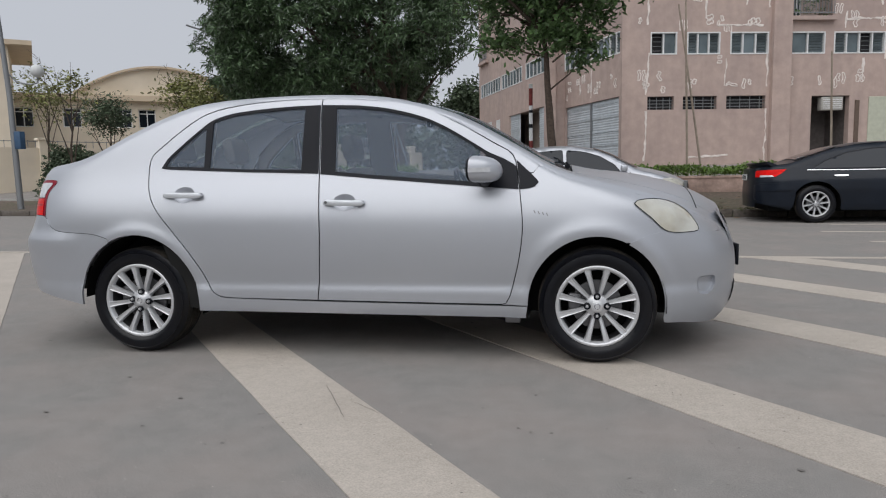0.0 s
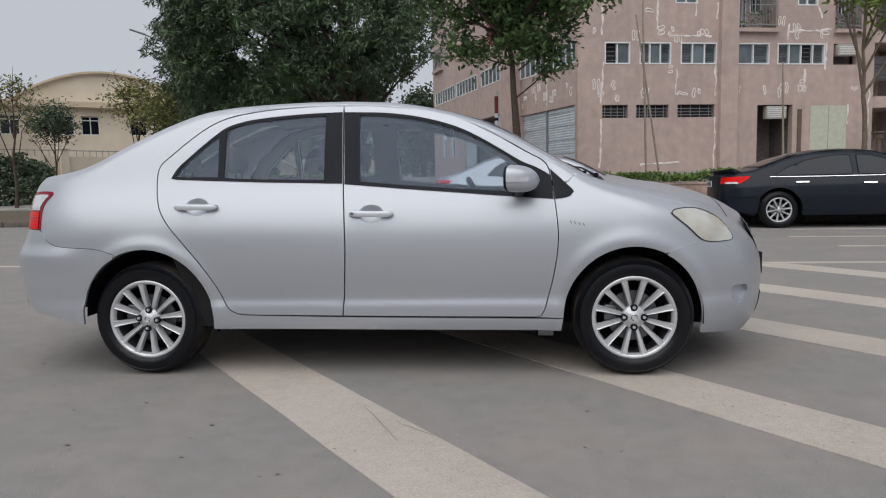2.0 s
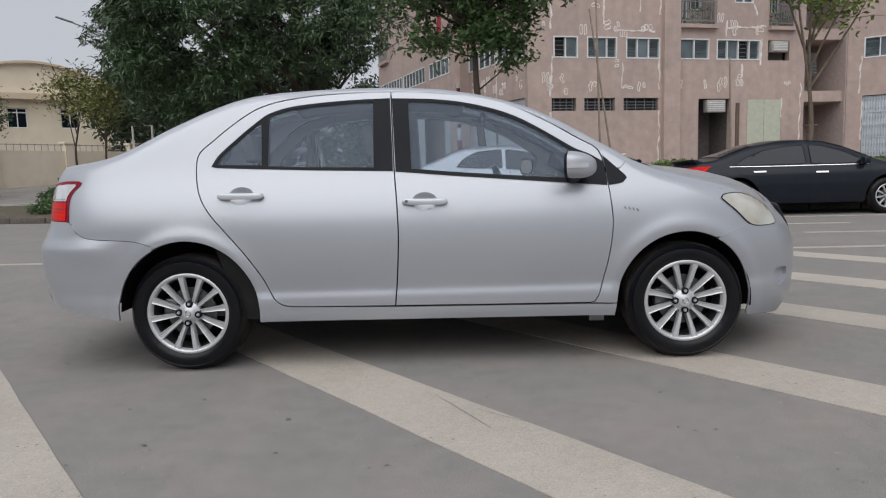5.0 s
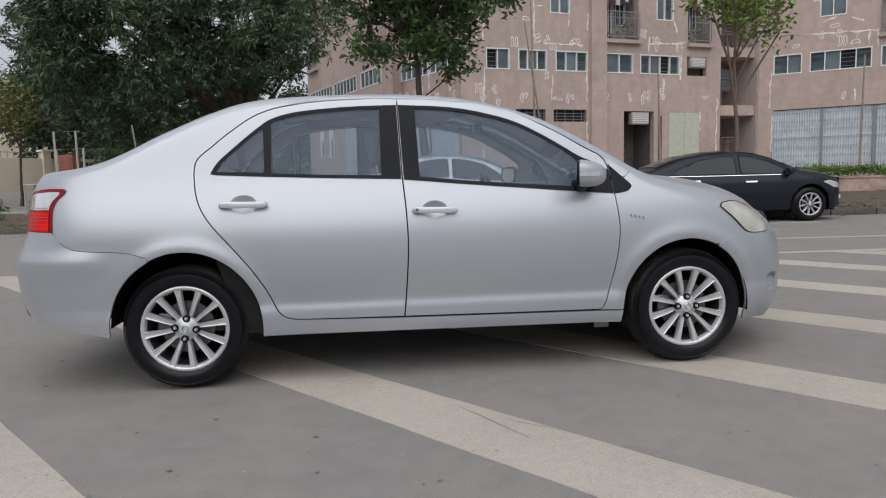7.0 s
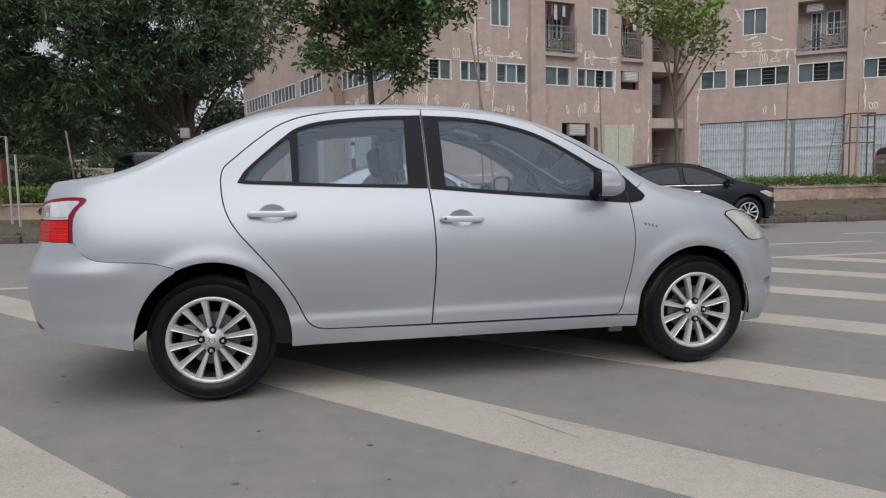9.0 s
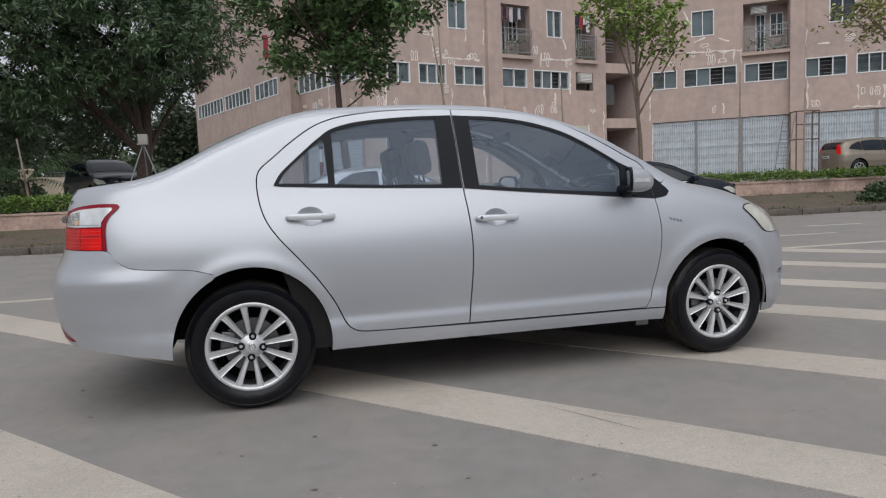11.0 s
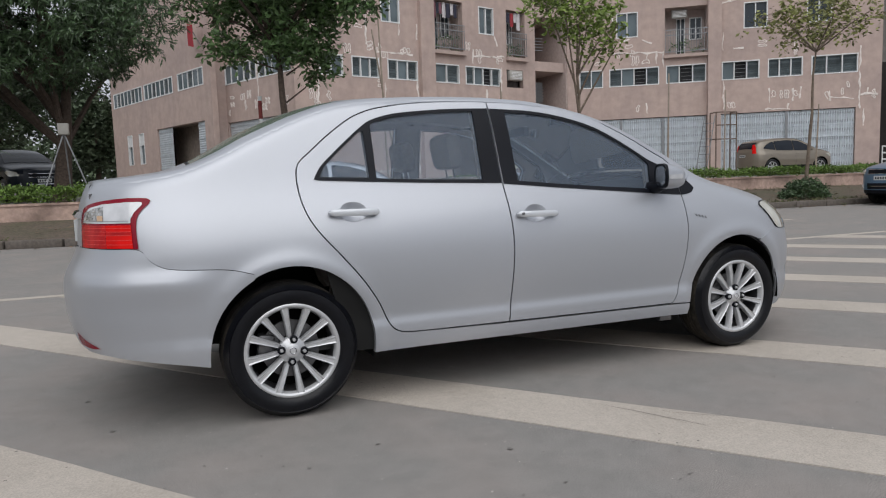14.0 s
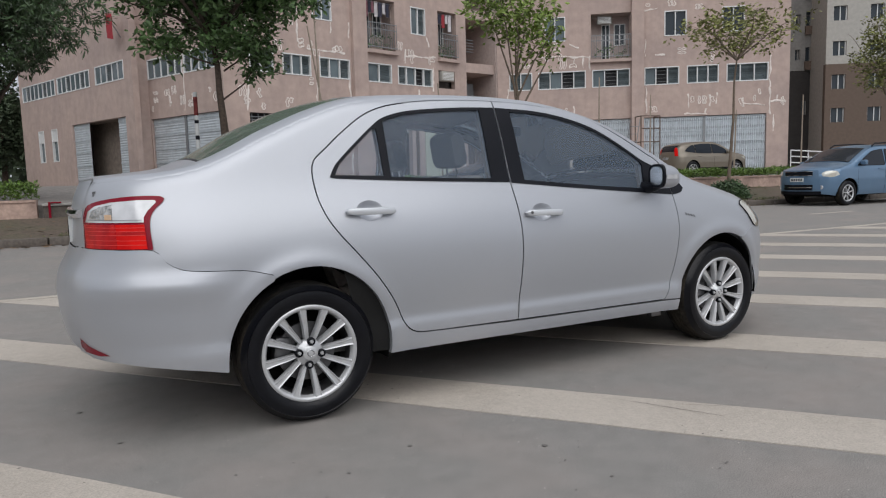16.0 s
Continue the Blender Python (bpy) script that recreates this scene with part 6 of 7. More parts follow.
part("headliner", sheet(-0.9, 0.18, -0.95, 0.95, 14, 13, -0.03), M["lining"], sedan)
bm = bmesh.new()
box(bm, 0.28, 0.32, -0.11, 0.11, 1.27, 1.33, bevel=0.012)
part("rear_view_mirror", bm, M["trim"], sedan)


# ---- other parked cars ----
def rounded(points, r=0.05, n=5):
    """A closed outline of straight runs with rounded corners."""
    out = []
    k = len(points)
    for i in range(k):
        a, b, c = Vector(points[i - 1]), Vector(points[i]), Vector(points[(i + 1) % k])
        p = b + (a - b).normalized() * min(r, 0.45 * (a - b).length)
        q = b + (c - b).normalized() * min(r, 0.45 * (c - b).length)
        for j in range(n + 1):
            t = j / n
            out.append(tuple(p * (1 - t) ** 2 + b * 2 * t * (1 - t) + q * t * t))
    return out


def parked_car(name, label, m, s, paint):
    """A parked car from a few outline tables: top line, flank width, windows, wheels."""
    car = thing(name, label, "car", m)
    top_x, top_z = smooth_table(s["top"], s["top"][0][0], s["top"][-1][0], 300, 8)
    wz_x, wz_w = smooth_table(s["width"], s["width"][0][0], s["width"][-1][0], 200, 8)
    tail_x, nose_x, wb, rad = s["tail"], s["nose"], s["base"] / 2, s["wheel"]
    f0, r0 = nose_x - 0.8, tail_x + 0.75

    def tz(x):
        return float(np.interp(x, top_x, top_z))

    def hw(x, z):
        w = float(np.interp(z, wz_x, wz_w))
        lean = 0.06 * abs(z - 0.5)
        if x > f0:
            w *= (1 - min(0.9995, (x - f0) / (nose_x - lean * 1.2 - f0)) ** 2.8) ** (1 / 2.3) if x < nose_x - lean * 1.2 else 0.1
        if x < r0:
            w *= (1 - min(0.9995, (r0 - x) / (r0 - tail_x - lean)) ** 3.4) ** (1 / 2.6) if x > tail_x + lean else 0.1
        r = 0.07
        t = min(max((z - (tz(x) - r)) / r, 0), 1)
        return max(0.05, w - 0.8 * r * (1 - math.sqrt(1 - t * t)))
    fe, re = f0 + 0.92 * (nose_x - 0.03 - f0), r0 - 0.94 * (r0 - tail_x - 0.03)
    for side in (-1, 1):
        sk = mirrored(lambda x, z, out=0.0: Vector((x, -hw(x, z) - out, z)), side)
        ar = rad + 0.065
        ab = lambda cx: [(cx + ar * math.cos(radians(a)), rad + ar * math.sin(radians(a))) for a in np.linspace(190, -10, 22)]
        low = s["sill"]
        outline = [(re, low + 0.12)] + [(-wb - ar - 0.02, low)] + ab(-wb) + [(-wb + ar + 0.02, low), (wb - ar - 0.02, low)] + ab(wb) + [(wb + ar + 0.02, low)] + [(fe, low + 0.05)]
        outline += [(x, tz(x)) for x in np.linspace(fe, re, 70)]
        wins = [rounded(w) for w in s["windows"]]
        body = part("body_side", panel(outline, [shrink(w, 0.018) for w in wins], sk, 0.055, 0.02), paint, car)
        for wg in wins:
            g = part("side_window", panel(shrink(wg, 0.012), [], sk, 0.045, 0.0, 0.008), M["dark_glass"], body, "dark tinted side window")
            part("window_seal", panel(wg, [shrink(wg, 0.012)], sk, 0.04, 0.01, 0.012), M["trim"], g)
        # black strips on the skin draw the shaded door gaps
        for pts in s["gaps"]:
            c = curve(pts, 0.05)
            ring = [(x - 0.004, z) for x, z in c] + [(x + 0.004, z) for x, z in c[::-1]]
            part("door_gap", panel(ring, [], sk, 0.05, 0.0, 0.002), M["gap"], body)
        for hx, hz in s["handles"]:
            part("door_handle", panel(rounded([(hx - 0.11, hz - 0.012), (hx - 0.11, hz + 0.014), (hx + 0.11, hz + 0.014), (hx + 0.11, hz - 0.012)], 0.012), [], sk, 0.03, 0.025, 0.028), s["handle_mat"], body)
        if s.get("belt"):
            c = curve(s["belt"], 0.08)
            part("chrome_strip", panel([(x, z) for x, z in c] + [(x, z + 0.011) for x, z in c[::-1]], [], sk, 0.05, 0.012, 0.016), M["chrome"], body)
        part("headlamp", panel(rounded(s["head"], 0.04), [], sk, 0.03, 0.015, 0.008), M["head_lens"], car, "clear headlamp")
        part("tail_lamp", panel(s["rear_lamp"], [], sk, 0.03, 0.015, 0.008), M["red_lens"], car, "red tail lamp")
        if s.get("clad"):
            part("sill_cladding", panel([(-wb + ar + 0.03, low - 0.02), (wb - ar - 0.03, low - 0.02), (wb - ar - 0.03, low + 0.12), (-wb + ar + 0.03, low + 0.12)], [], sk, 0.06, 0.02, 0.012), M["trim"], car, "black sill cladding")
        if s.get("spoiler"):
            rb = [(-1.68, 0.70), (-1.9, 0.70), (-2.1, 0.69), (re - 0.01, 0.68), (re - 0.01, 0.40), (-2.1, 0.33), (-1.9, 0.28), (-1.70, 0.26), (-1.66, 0.5)]
            part("rear_bumper", panel(rounded(rb, 0.04), [], sk, 0.04, 0.03, 0.020), paint, car)
            part("bumper_strip", panel([(-1.72, 0.56), (re, 0.54), (re, 0.555), (-1.72, 0.572)], [], sk, 0.05, 0.01, 0.026), M["trim"], car)
        if s.get("reverse"):
            part("reverse_lamp", panel(s["reverse"], [], sk, 0.03, 0.01, 0.012), M["clear_lens"], car, "clear reverse lamp")
        mx, mz = s["mirror"]
        bm = bmesh.new()
        y = hw(mx, mz)
        box(bm, mx - 0.05, mx + 0.07, side * y - (0.17 if side < 0 else -0.01), side * y + (0.17 if side > 0 else -0.01), mz - 0.02, mz + 0.11, bevel=0.035)
        part("door_mirror", bm, paint, car)
        for x in (-wb, wb):
            make_wheel(car, x, side * (s["track"]), side, rad, rad * 0.66, 0.19, s.get("spokes", 10), 9, 5)
            bm = bmesh.new()
            rows = [[bm.verts.new((x + (ar + 0.01) * math.cos(radians(a)), side * y2, rad + (ar + 0.01) * math.sin(radians(a)))) for y2 in (s["track"] - 0.03, s["track"] - 0.3)] for a in np.linspace(-12, 192, 20)]
            for p, q in zip(rows, rows[1:]):
                bm.faces.new((p[0], p[1], q[1], q[0]))
            cc = bm.verts.new((x, side * (s["track"] - 0.3), rad))
            for p, q in zip(rows, rows[1:]):
                bm.faces.new((p[1], cc, q[1]))
            part("wheel_well", bm, M["under"], car)

    def top(x0, x1, v0, v1, out, nx=24, nv=15):
        bm = bmesh.new()
        g = []
        for x in np.linspace(x0, x1, nx):
            w = hw(x, tz(x) - 0.001)
            cr = interp(x, s["crown"])
            g.append([bm.verts.new((x, v * w, tz(x) + cr * (1 - abs(v) ** 2.4) + out)) for v in np.linspace(v0, v1, nv)])
        for a, b in zip(g, g[1:]):
            for i in range(nv - 1):
                bm.faces.new((a[i], a[i + 1], b[i + 1], b[i]))
        return bm
    part("top_skin", top(re, fe, -1, 1, 0, 70, 21), paint, car)
    part("windscreen", top(*s["screen"], -0.9, 0.9, 0.013, 40, 21), M["dark_glass"], car, "dark glossy windscreen")
    part("rear_window", top(*s["back_glass"], -0.88, 0.88, 0.013, 30, 21), M["dark_glass"], car, "dark rear window")
    for nm, end, o0, p, q, sgn, z1 in (("front_face", nose_x, f0, 2.8, 2.3, 1, tz(fe) + 0.1), ("rear_face", tail_x, r0, 3.4, 2.6, -1, tz(re) + 0.02)):
        bm = bmesh.new()
        rows = []
        for z in np.linspace(s["sill"] + 0.04, z1, 14):
            wv = float(np.interp(z, wz_x, wz_w))
            e = end - sgn * 0.06 * abs(z - 0.5)
            rows.append([bm.verts.new((o0 + (1 - abs(k) ** q) ** (1 / p) * (e - o0), k * wv, z)) for k in np.linspace(-0.62, 0.62, 25)])
        for a, b in zip(rows, rows[1:]):
            for i in range(24):
                bm.faces.new((a[i], a[i + 1], b[i + 1], b[i]))
        part(nm, bm, paint, car)
    for sd in (-1, 1) if s.get("rails") else ():
        bm = bmesh.new()
        pts = [(x, sd * (hw(x, tz(x) - 0.02) - 0.05), tz(x) + h) for x, h in ((-1.9, 0.02), (-1.8, 0.06), (-1.0, 0.075), (0.0, 0.065), (0.15, 0.02))]
        tube(bm, pts, 0.018, 8)
        part("roof_rail", bm, M["trim"], car, "black roof rail")
    if s.get("spoiler"):
        bm = bmesh.new()
        rows = []
        for k in np.linspace(-1, 1, 25):
            x = tail_x + 0.10 + 0.16 * abs(k) ** 3
            zt = tz(x + 0.05) + 0.02
            rows.append([bm.verts.new((x + d, k * 0.70, zt + h)) for d, h in ((0.16, -0.02), (0.02, 0.045), (-0.04, 0.05), (-0.035, 0.032), (0.04, -0.03))])
        for a, b in zip(rows, rows[1:]):
            for i in range(5):
                bm.faces.new((a[i], a[(i + 1) % 5], b[(i + 1) % 5], b[i]))
        bm.faces.new(rows[0])
        bm.faces.new(rows[-1][::-1])
        part("boot_spoiler", bm, paint, car)
    gx = nose_x - 0.02
    zg = s["grille"]

    def face_part(z0, z1, k, out, nz=5):
        g = bmesh.new()
        rr = []
        for z in np.linspace(z0, z1, nz):
            wv = float(np.interp(z, wz_x, wz_w))
            e = nose_x - 0.06 * abs(z - 0.5)
            rr.append([g.verts.new((f0 + (1 - abs(q) ** 2.3) ** (1 / 2.8) * (e - f0) + out, q * wv, z)) for q in np.linspace(-k, k, 25)])
        for p, q in zip(rr, rr[1:]):
            for i in range(24):
                g.faces.new((p[i], p[i + 1], q[i + 1], q[i]))
        return g
    g = part("grille", face_part(zg - 0.055, zg + 0.055, 0.48, 0.006), M["trim"], car, "dark grille with chrome bars")
    for k in (-0.058, 0.052):
        part("grille_bar", face_part(zg + k, zg + k + 0.011, 0.48, 0.014, 2), M["chrome"], g)
    zi = s["sill"]
    li = part("lower_intake", face_part(zi + 0.14, zi + 0.29, 0.50, 0.006), M["trim"], car, "wide dark lower air intake")
    part("intake_bar", face_part(zi + 0.205, zi + 0.222, 0.49, 0.012, 2), M["chrome"], li)
    part("front_apron", face_part(zi + 0.03, zi + 0.115, 0.72, 0.010), M["trim"], car, "black lower bumper apron")
    for sd in (-1, 1):
        bm = lathe_y(bmesh.new(), [(0.001, 0), (0.06, 0), (0.06, 0.05), (0.001, 0.05)], 16)
        o = part("fog_lamp", bm, M["clear_lens"], car)
        o.matrix_basis = pose(gx - 0.13, sd * 0.59, s["sill"] + 0.22, 0, 0, 90)
    for x, z in ((gx + 0.02, zg - 0.16), (tail_x - 0.004, s["rear_plate"])):
        bm = bmesh.new()
        box(bm, x - 0.006, x + 0.006, -0.2, 0.2, z - 0.055, z + 0.055)
        pl = part("plate", bm, M["plate"], car, "white plate with dark strokes")
        bm = bmesh.new()
        for k in range(5):
            box(bm, x - 0.008, x + 0.008, -0.16 + 0.07 * k, -0.12 + 0.07 * k, z - 0.03, z + 0.03)
        part("plate_stroke", bm, M["trim"], pl)
    bm = bmesh.new()
    box(bm, tail_x + 0.3, nose_x - 0.25, -0.6, 0.6, s["sill"] - 0.03, s["sill"] + 0.15)
    part("underbody", bm, M["under"], car)
    return car


SALOON = dict(top=[(-2.33, 0.88), (-2.24, 1.02), (-2.0, 1.06), (-1.75, 1.085), (-1.4, 1.215), (-1.0, 1.355), (-0.6, 1.43), (-0.2, 1.45), (0.2, 1.425), (0.6, 1.30), (1.0, 1.12), (1.2, 1.02), (1.6, 0.955), (2.0, 0.84), (2.2, 0.70)],
              width=[(0.15, 0.80), (0.3, 0.86), (0.6, 0.885), (0.8, 0.875), (0.95, 0.82), (1.1, 0.76), (1.3, 0.68), (1.45, 0.60)],
              tail=-2.33, nose=2.2, base=2.65, wheel=0.318, track=0.865, sill=0.24,
              windows=[[(-1.42, 0.985), (-1.18, 1.14), (-0.85, 1.275), (-0.45, 1.345), (-0.12, 1.36), (-0.10, 0.985), (-0.8, 0.985)], [(-0.03, 1.36), (0.2, 1.345), (0.55, 1.235), (0.85, 1.08), (1.0, 0.985), (0.5, 0.98), (-0.02, 0.985)]],
              gaps=[[(-0.08, 0.97), (-0.06, 0.6), (-0.08, 0.32)], [(1.0, 0.95), (1.03, 0.6), (0.95, 0.32)], [(-1.42, 0.97), (-1.2, 0.78), (-0.95, 0.5), (-0.9, 0.32)]],
              handles=[(-0.95, 0.86), (0.15, 0.83)], handle_mat=M["chrome"], belt=[(-1.48, 0.962), (-0.8, 0.955), (0.0, 0.955), (0.98, 0.955)],
              head=[(1.55, 0.80), (1.7, 0.83), (1.95, 0.76), (2.04, 0.66), (1.8, 0.68)], rear_lamp=[(-2.25, 0.83), (-2.23, 0.98), (-1.98, 0.99), (-1.78, 0.97), (-1.95, 0.87)],
              mirror=(0.88, 0.97), crown=[(-2.3, 0.02), (-1, 0.03), (0, 0.03), (1, 0.05), (1.5, 0.08), (2.2, 0.12)], screen=(0.32, 1.12), back_glass=(-1.62, -0.95), grille=0.66, rear_plate=0.8, spokes=10)
LOW = dict(SALOON)
for key in ("top", "head", "rear_lamp", "belt", "handles"):
    LOW[key] = [(x, z * 0.95) for x, z in SALOON[key]]
for key in ("windows", "gaps"):
    LOW[key] = [[(x, z * 0.95) for x, z in w] for w in SALOON[key]]
LOW["width"] = [(z * 0.95, w) for z, w in SALOON["width"]]
LOW.update(wheel=0.328, sill=0.225, mirror=(0.88, 0.93), rear_lamp=[(-2.25, 0.80), (-2.24, 0.915), (-2.05, 0.93), (-1.80, 0.935), (-1.88, 0.87), (-1.98, 0.81)], reverse=[(-2.2, 0.80), (-2.19, 0.835), (-2.03, 0.835), (-2.0, 0.81)], spoiler=True)
parked_car("black_sedan", "dusty black sedan with alloy wheels parked along the kerb", pose(6.86, 9.22, 0, 0, 0, -4), LOW, M["paint_black"])
COMPACT = dict(SALOON, top=[(-2.2, 0.92), (-2.1, 1.03), (-1.8, 1.085), (-1.53, 1.17), (-1.2, 1.33), (-0.95, 1.41), (-0.4, 1.44), (0.0, 1.428), (0.39, 1.352), (0.68, 1.23), (0.96, 1.066), (1.15, 0.975), (1.4, 0.914), (1.7, 0.82), (1.9, 0.72), (2.05, 0.62)],
               tail=-2.2, nose=2.09, base=2.55, wheel=0.30, track=0.80, width=[(0.15, 0.76), (0.3, 0.81), (0.6, 0.83), (0.8, 0.815), (0.95, 0.76), (1.1, 0.71), (1.3, 0.645), (1.45, 0.58)], belt=None, handle_mat=M["paint"],
               windows=[[(-1.12, 1.05), (-0.95, 1.225), (-0.72, 1.34), (-0.4, 1.37), (-0.24, 1.375), (-0.22, 1.01), (-0.7, 1.02)], [(-0.17, 1.37), (0.15, 1.335), (0.45, 1.245), (0.72, 1.085), (0.85, 0.92), (0.35, 0.95), (-0.16, 0.995)]], spokes=12)
parked_car("grey_sedan", "light grey sedan parked along the kerb behind the silver one", pose(1.45, 9.62, 0, 0, 0, -4.5), COMPACT, M["paint"])
OFFROAD = dict(SALOON, top=[(-2.2, 1.0), (-2.12, 1.22), (-2.0, 1.42), (-1.78, 1.56), (-1.2, 1.65), (-0.5, 1.68), (0.1, 1.655), (0.5, 1.52), (0.85, 1.33), (1.1, 1.17), (1.5, 1.09), (1.9, 0.99), (2.15, 0.86)],
               tail=-2.25, nose=2.25, base=2.62, wheel=0.37, track=0.875, sill=0.32, width=[(0.2, 0.82), (0.4, 0.88), (0.7, 0.905), (0.95, 0.885), (1.1, 0.83), (1.35, 0.77), (1.55, 0.69), (1.68, 0.6)],
               clad=True,
               windows=[[(-1.78, 1.22), (-1.62, 1.38), (-1.35, 1.50), (-1.19, 1.53), (-1.14, 1.14)], [(-1.165, 1.535), (-0.6, 1.58), (-0.19, 1.575), (-0.16, 1.11), (-1.11, 1.13)], [(-0.165, 1.575), (0.2, 1.53), (0.55, 1.37), (0.92, 1.10), (-0.13, 1.11)]],
               belt=None, handles=[(-0.95, 0.98), (0.1, 0.95)], head=[(1.6, 0.92), (1.75, 0.98), (2.0, 0.92), (2.08, 0.80), (1.85, 0.78)], rear_lamp=[(-2.15, 1.0), (-2.13, 1.2), (-2.09, 1.40), (-2.03, 1.42), (-2.05, 1.2), (-2.06, 1.0)],
               mirror=(0.72, 1.12), crown=[(-2.3, 0.02), (-1, 0.03), (1, 0.05), (2.2, 0.1)], screen=(0.22, 1.05), back_glass=(-2.12, -1.9), grille=0.8, rear_plate=0.9, spokes=7, handle_mat=M["paint_tan"])
parked_car("suv", "bronze grey compact SUV parked before the shutters", pose(24.0, 18.9, 0.745, 0, 0, -8) @ Matrix.Diagonal((0.94, 0.94, 0.94, 1)), OFFROAD, M["paint_tan"])
parked_car("dark_suv", "dark SUV parked in the shade under the trees", pose(-6.1, 22.6, 0.76, 0, 0, -62), dict(OFFROAD, handle_mat=M["trim"]), M["paint_black"])
VAN = dict(OFFROAD, top=[(-2.3, 1.0), (-2.22, 1.3), (-2.05, 1.5), (-1.7, 1.56), (-1.0, 1.59), (0.0, 1.57), (0.45, 1.47), (0.85, 1.28), (1.2, 1.10), (1.5, 1.04), (1.9, 0.95), (2.1, 0.85)], tail=-2.32, nose=2.25, base=2.75, wheel=0.33, track=0.85, sill=0.28,
           width=[(0.2, 0.8), (0.4, 0.855), (0.7, 0.88), (0.95, 0.86), (1.1, 0.81), (1.3, 0.755), (1.5, 0.69), (1.62, 0.6)],
           windows=[[(-2.0, 1.10), (-1.9, 1.36), (-1.2, 1.46), (-1.14, 1.07)], [(-1.10, 1.46), (-0.2, 1.48), (-0.15, 1.05), (-1.08, 1.06)], [(-0.13, 1.48), (0.3, 1.43), (0.75, 1.22), (1.02, 1.04), (-0.10, 1.04)]], rails=True, clad=False,
           screen=(0.4, 1.17), back_glass=(-2.2, -2.08), grille=0.86, head=[(1.72, 0.82), (1.80, 0.92), (1.98, 0.93), (2.07, 0.86), (2.08, 0.78), (1.9, 0.76)], mirror=(0.85, 1.08), handle_mat=M["paint_blue"])
parked_car("blue_van", "metallic blue people carrier parked facing along the kerb", pose(17.3, 7.9, 0, 0, 0, 175.5), VAN, M["paint_blue"])


# ---- trees ----
def tree(name, label, base, height, crown_c, crown_r, lean, seed, leaf_mat, clusters, per, size, slim, droop, trunk_r, limbs=9, low=0.35, hollow=0.5, spread=0.14, carve=-0.18, under=(-99, 0), sprout=()):
    r = random.Random(seed)
    t = thing(name, label, "tree", pose(*base))
    bark = M["young_bark"] if name == "street_tree" else M["bark"]
    pts = [Vector((0, 0, -0.1))]
    for i in range(1, 8):
        k = i / 7
        pts.append(Vector((lean[0] * k + 0.09 * noise.noise((k * 3, seed, 0)), lean[1] * k + 0.09 * noise.noise((k * 3, seed, 9)), height * 0.62 * k)))
    bm = bmesh.new()
    tube(bm, pts, [trunk_r * (1.35 if i == 0 else 1 - 0.6 * i / 7) for i in range(8)], 10)
    part("trunk", bm, bark, t)
    cc, cr = Vector(crown_c), Vector(crown_r)
    tips = []
    for k in range(limbs):
        a = 2 * math.pi * (k / limbs) + r.uniform(-0.4, 0.4)
        s = pts[r.randint(max(2, int(low * 10)), 7)]
        e = cc + Vector((cr.x * math.cos(a) * r.uniform(0.4, 0.85), cr.y * math.sin(a) * r.uniform(0.4, 0.85), cr.z * r.uniform(-0.35, 0.8)))
        mid = s.lerp(e, 0.5) + Vector((r.uniform(-0.2, 0.2), r.uniform(-0.2, 0.2), r.uniform(0.0, 0.35)))
        bm = bmesh.new()
        tube(bm, [s, s.lerp(mid, 0.5), mid, mid.lerp(e, 0.5), e], [trunk_r * q for q in (0.42, 0.34, 0.26, 0.17, 0.07)], 6)
        for _ in range(4):
            q = mid.lerp(e, r.uniform(0.1, 1))
            w = q + Vector((r.uniform(-1, 1) * cr.x * 0.3, r.uniform(-1, 1) * cr.y * 0.3, r.uniform(-0.1, 0.5) * cr.z * 0.6))
            tube(bm, [q, q.lerp(w, 0.5) + Vector((0, 0, 0.05)), w], [trunk_r * 0.14, trunk_r * 0.1, trunk_r * 0.04], 5)
            tips.append(w)
        tips.append(e)
        part("limb", bm, bark, t)
    centres = []
    guard = 0
    while len(centres) < clusters and guard < clusters * 40:
        guard += 1
        d = Vector((r.gauss(0, 1), r.gauss(0, 1), r.gauss(0, 1))).normalized()
        rad = r.uniform(hollow, 1.0) ** 0.6
        lump = 0.80 + 0.34 * noise.noise(d * 1.7 + Vector((seed, 0, 0))) + 0.16 * noise.noise(d * 4.5 + Vector((0, seed, 0)))
        p = cc + Vector((d.x * cr.x, d.y * cr.y, d.z * cr.z)) * rad * lump
        if noise.noise(p * (1.6 / max(0.7, cr.x * 0.45)) + Vector((seed, 3, 1))) < carve:
            continue
        if p.z < under[0] + under[1] * p.x + 0.5 * noise.noise(p * 0.9):
            continue
        if hollow < 0.2 and min((p - q).length for q in tips) > 0.55:
            continue
        centres.append(tuple(p))
    for foot, tip in sprout:
        bm = bmesh.new()
        a, b = Vector(foot), Vector(tip)
        tube(bm, [a, a.lerp(b, 0.5) + Vector((0.05, 0, -0.08)), b], [0.022, 0.016, 0.008], 6)
        part("limb", bm, bark, t)
        for k in range(46):
            centres.append(tuple(b + Vector((r.gauss(0, 0.24), r.gauss(0, 0.2), r.gauss(0, 0.16)))))
    v, f = leaf_cloud(centres, per, size, slim, droop, seed, spread)
    raw_part("crown", v.tolist(), f.tolist(), leaf_mat, t)
    return t


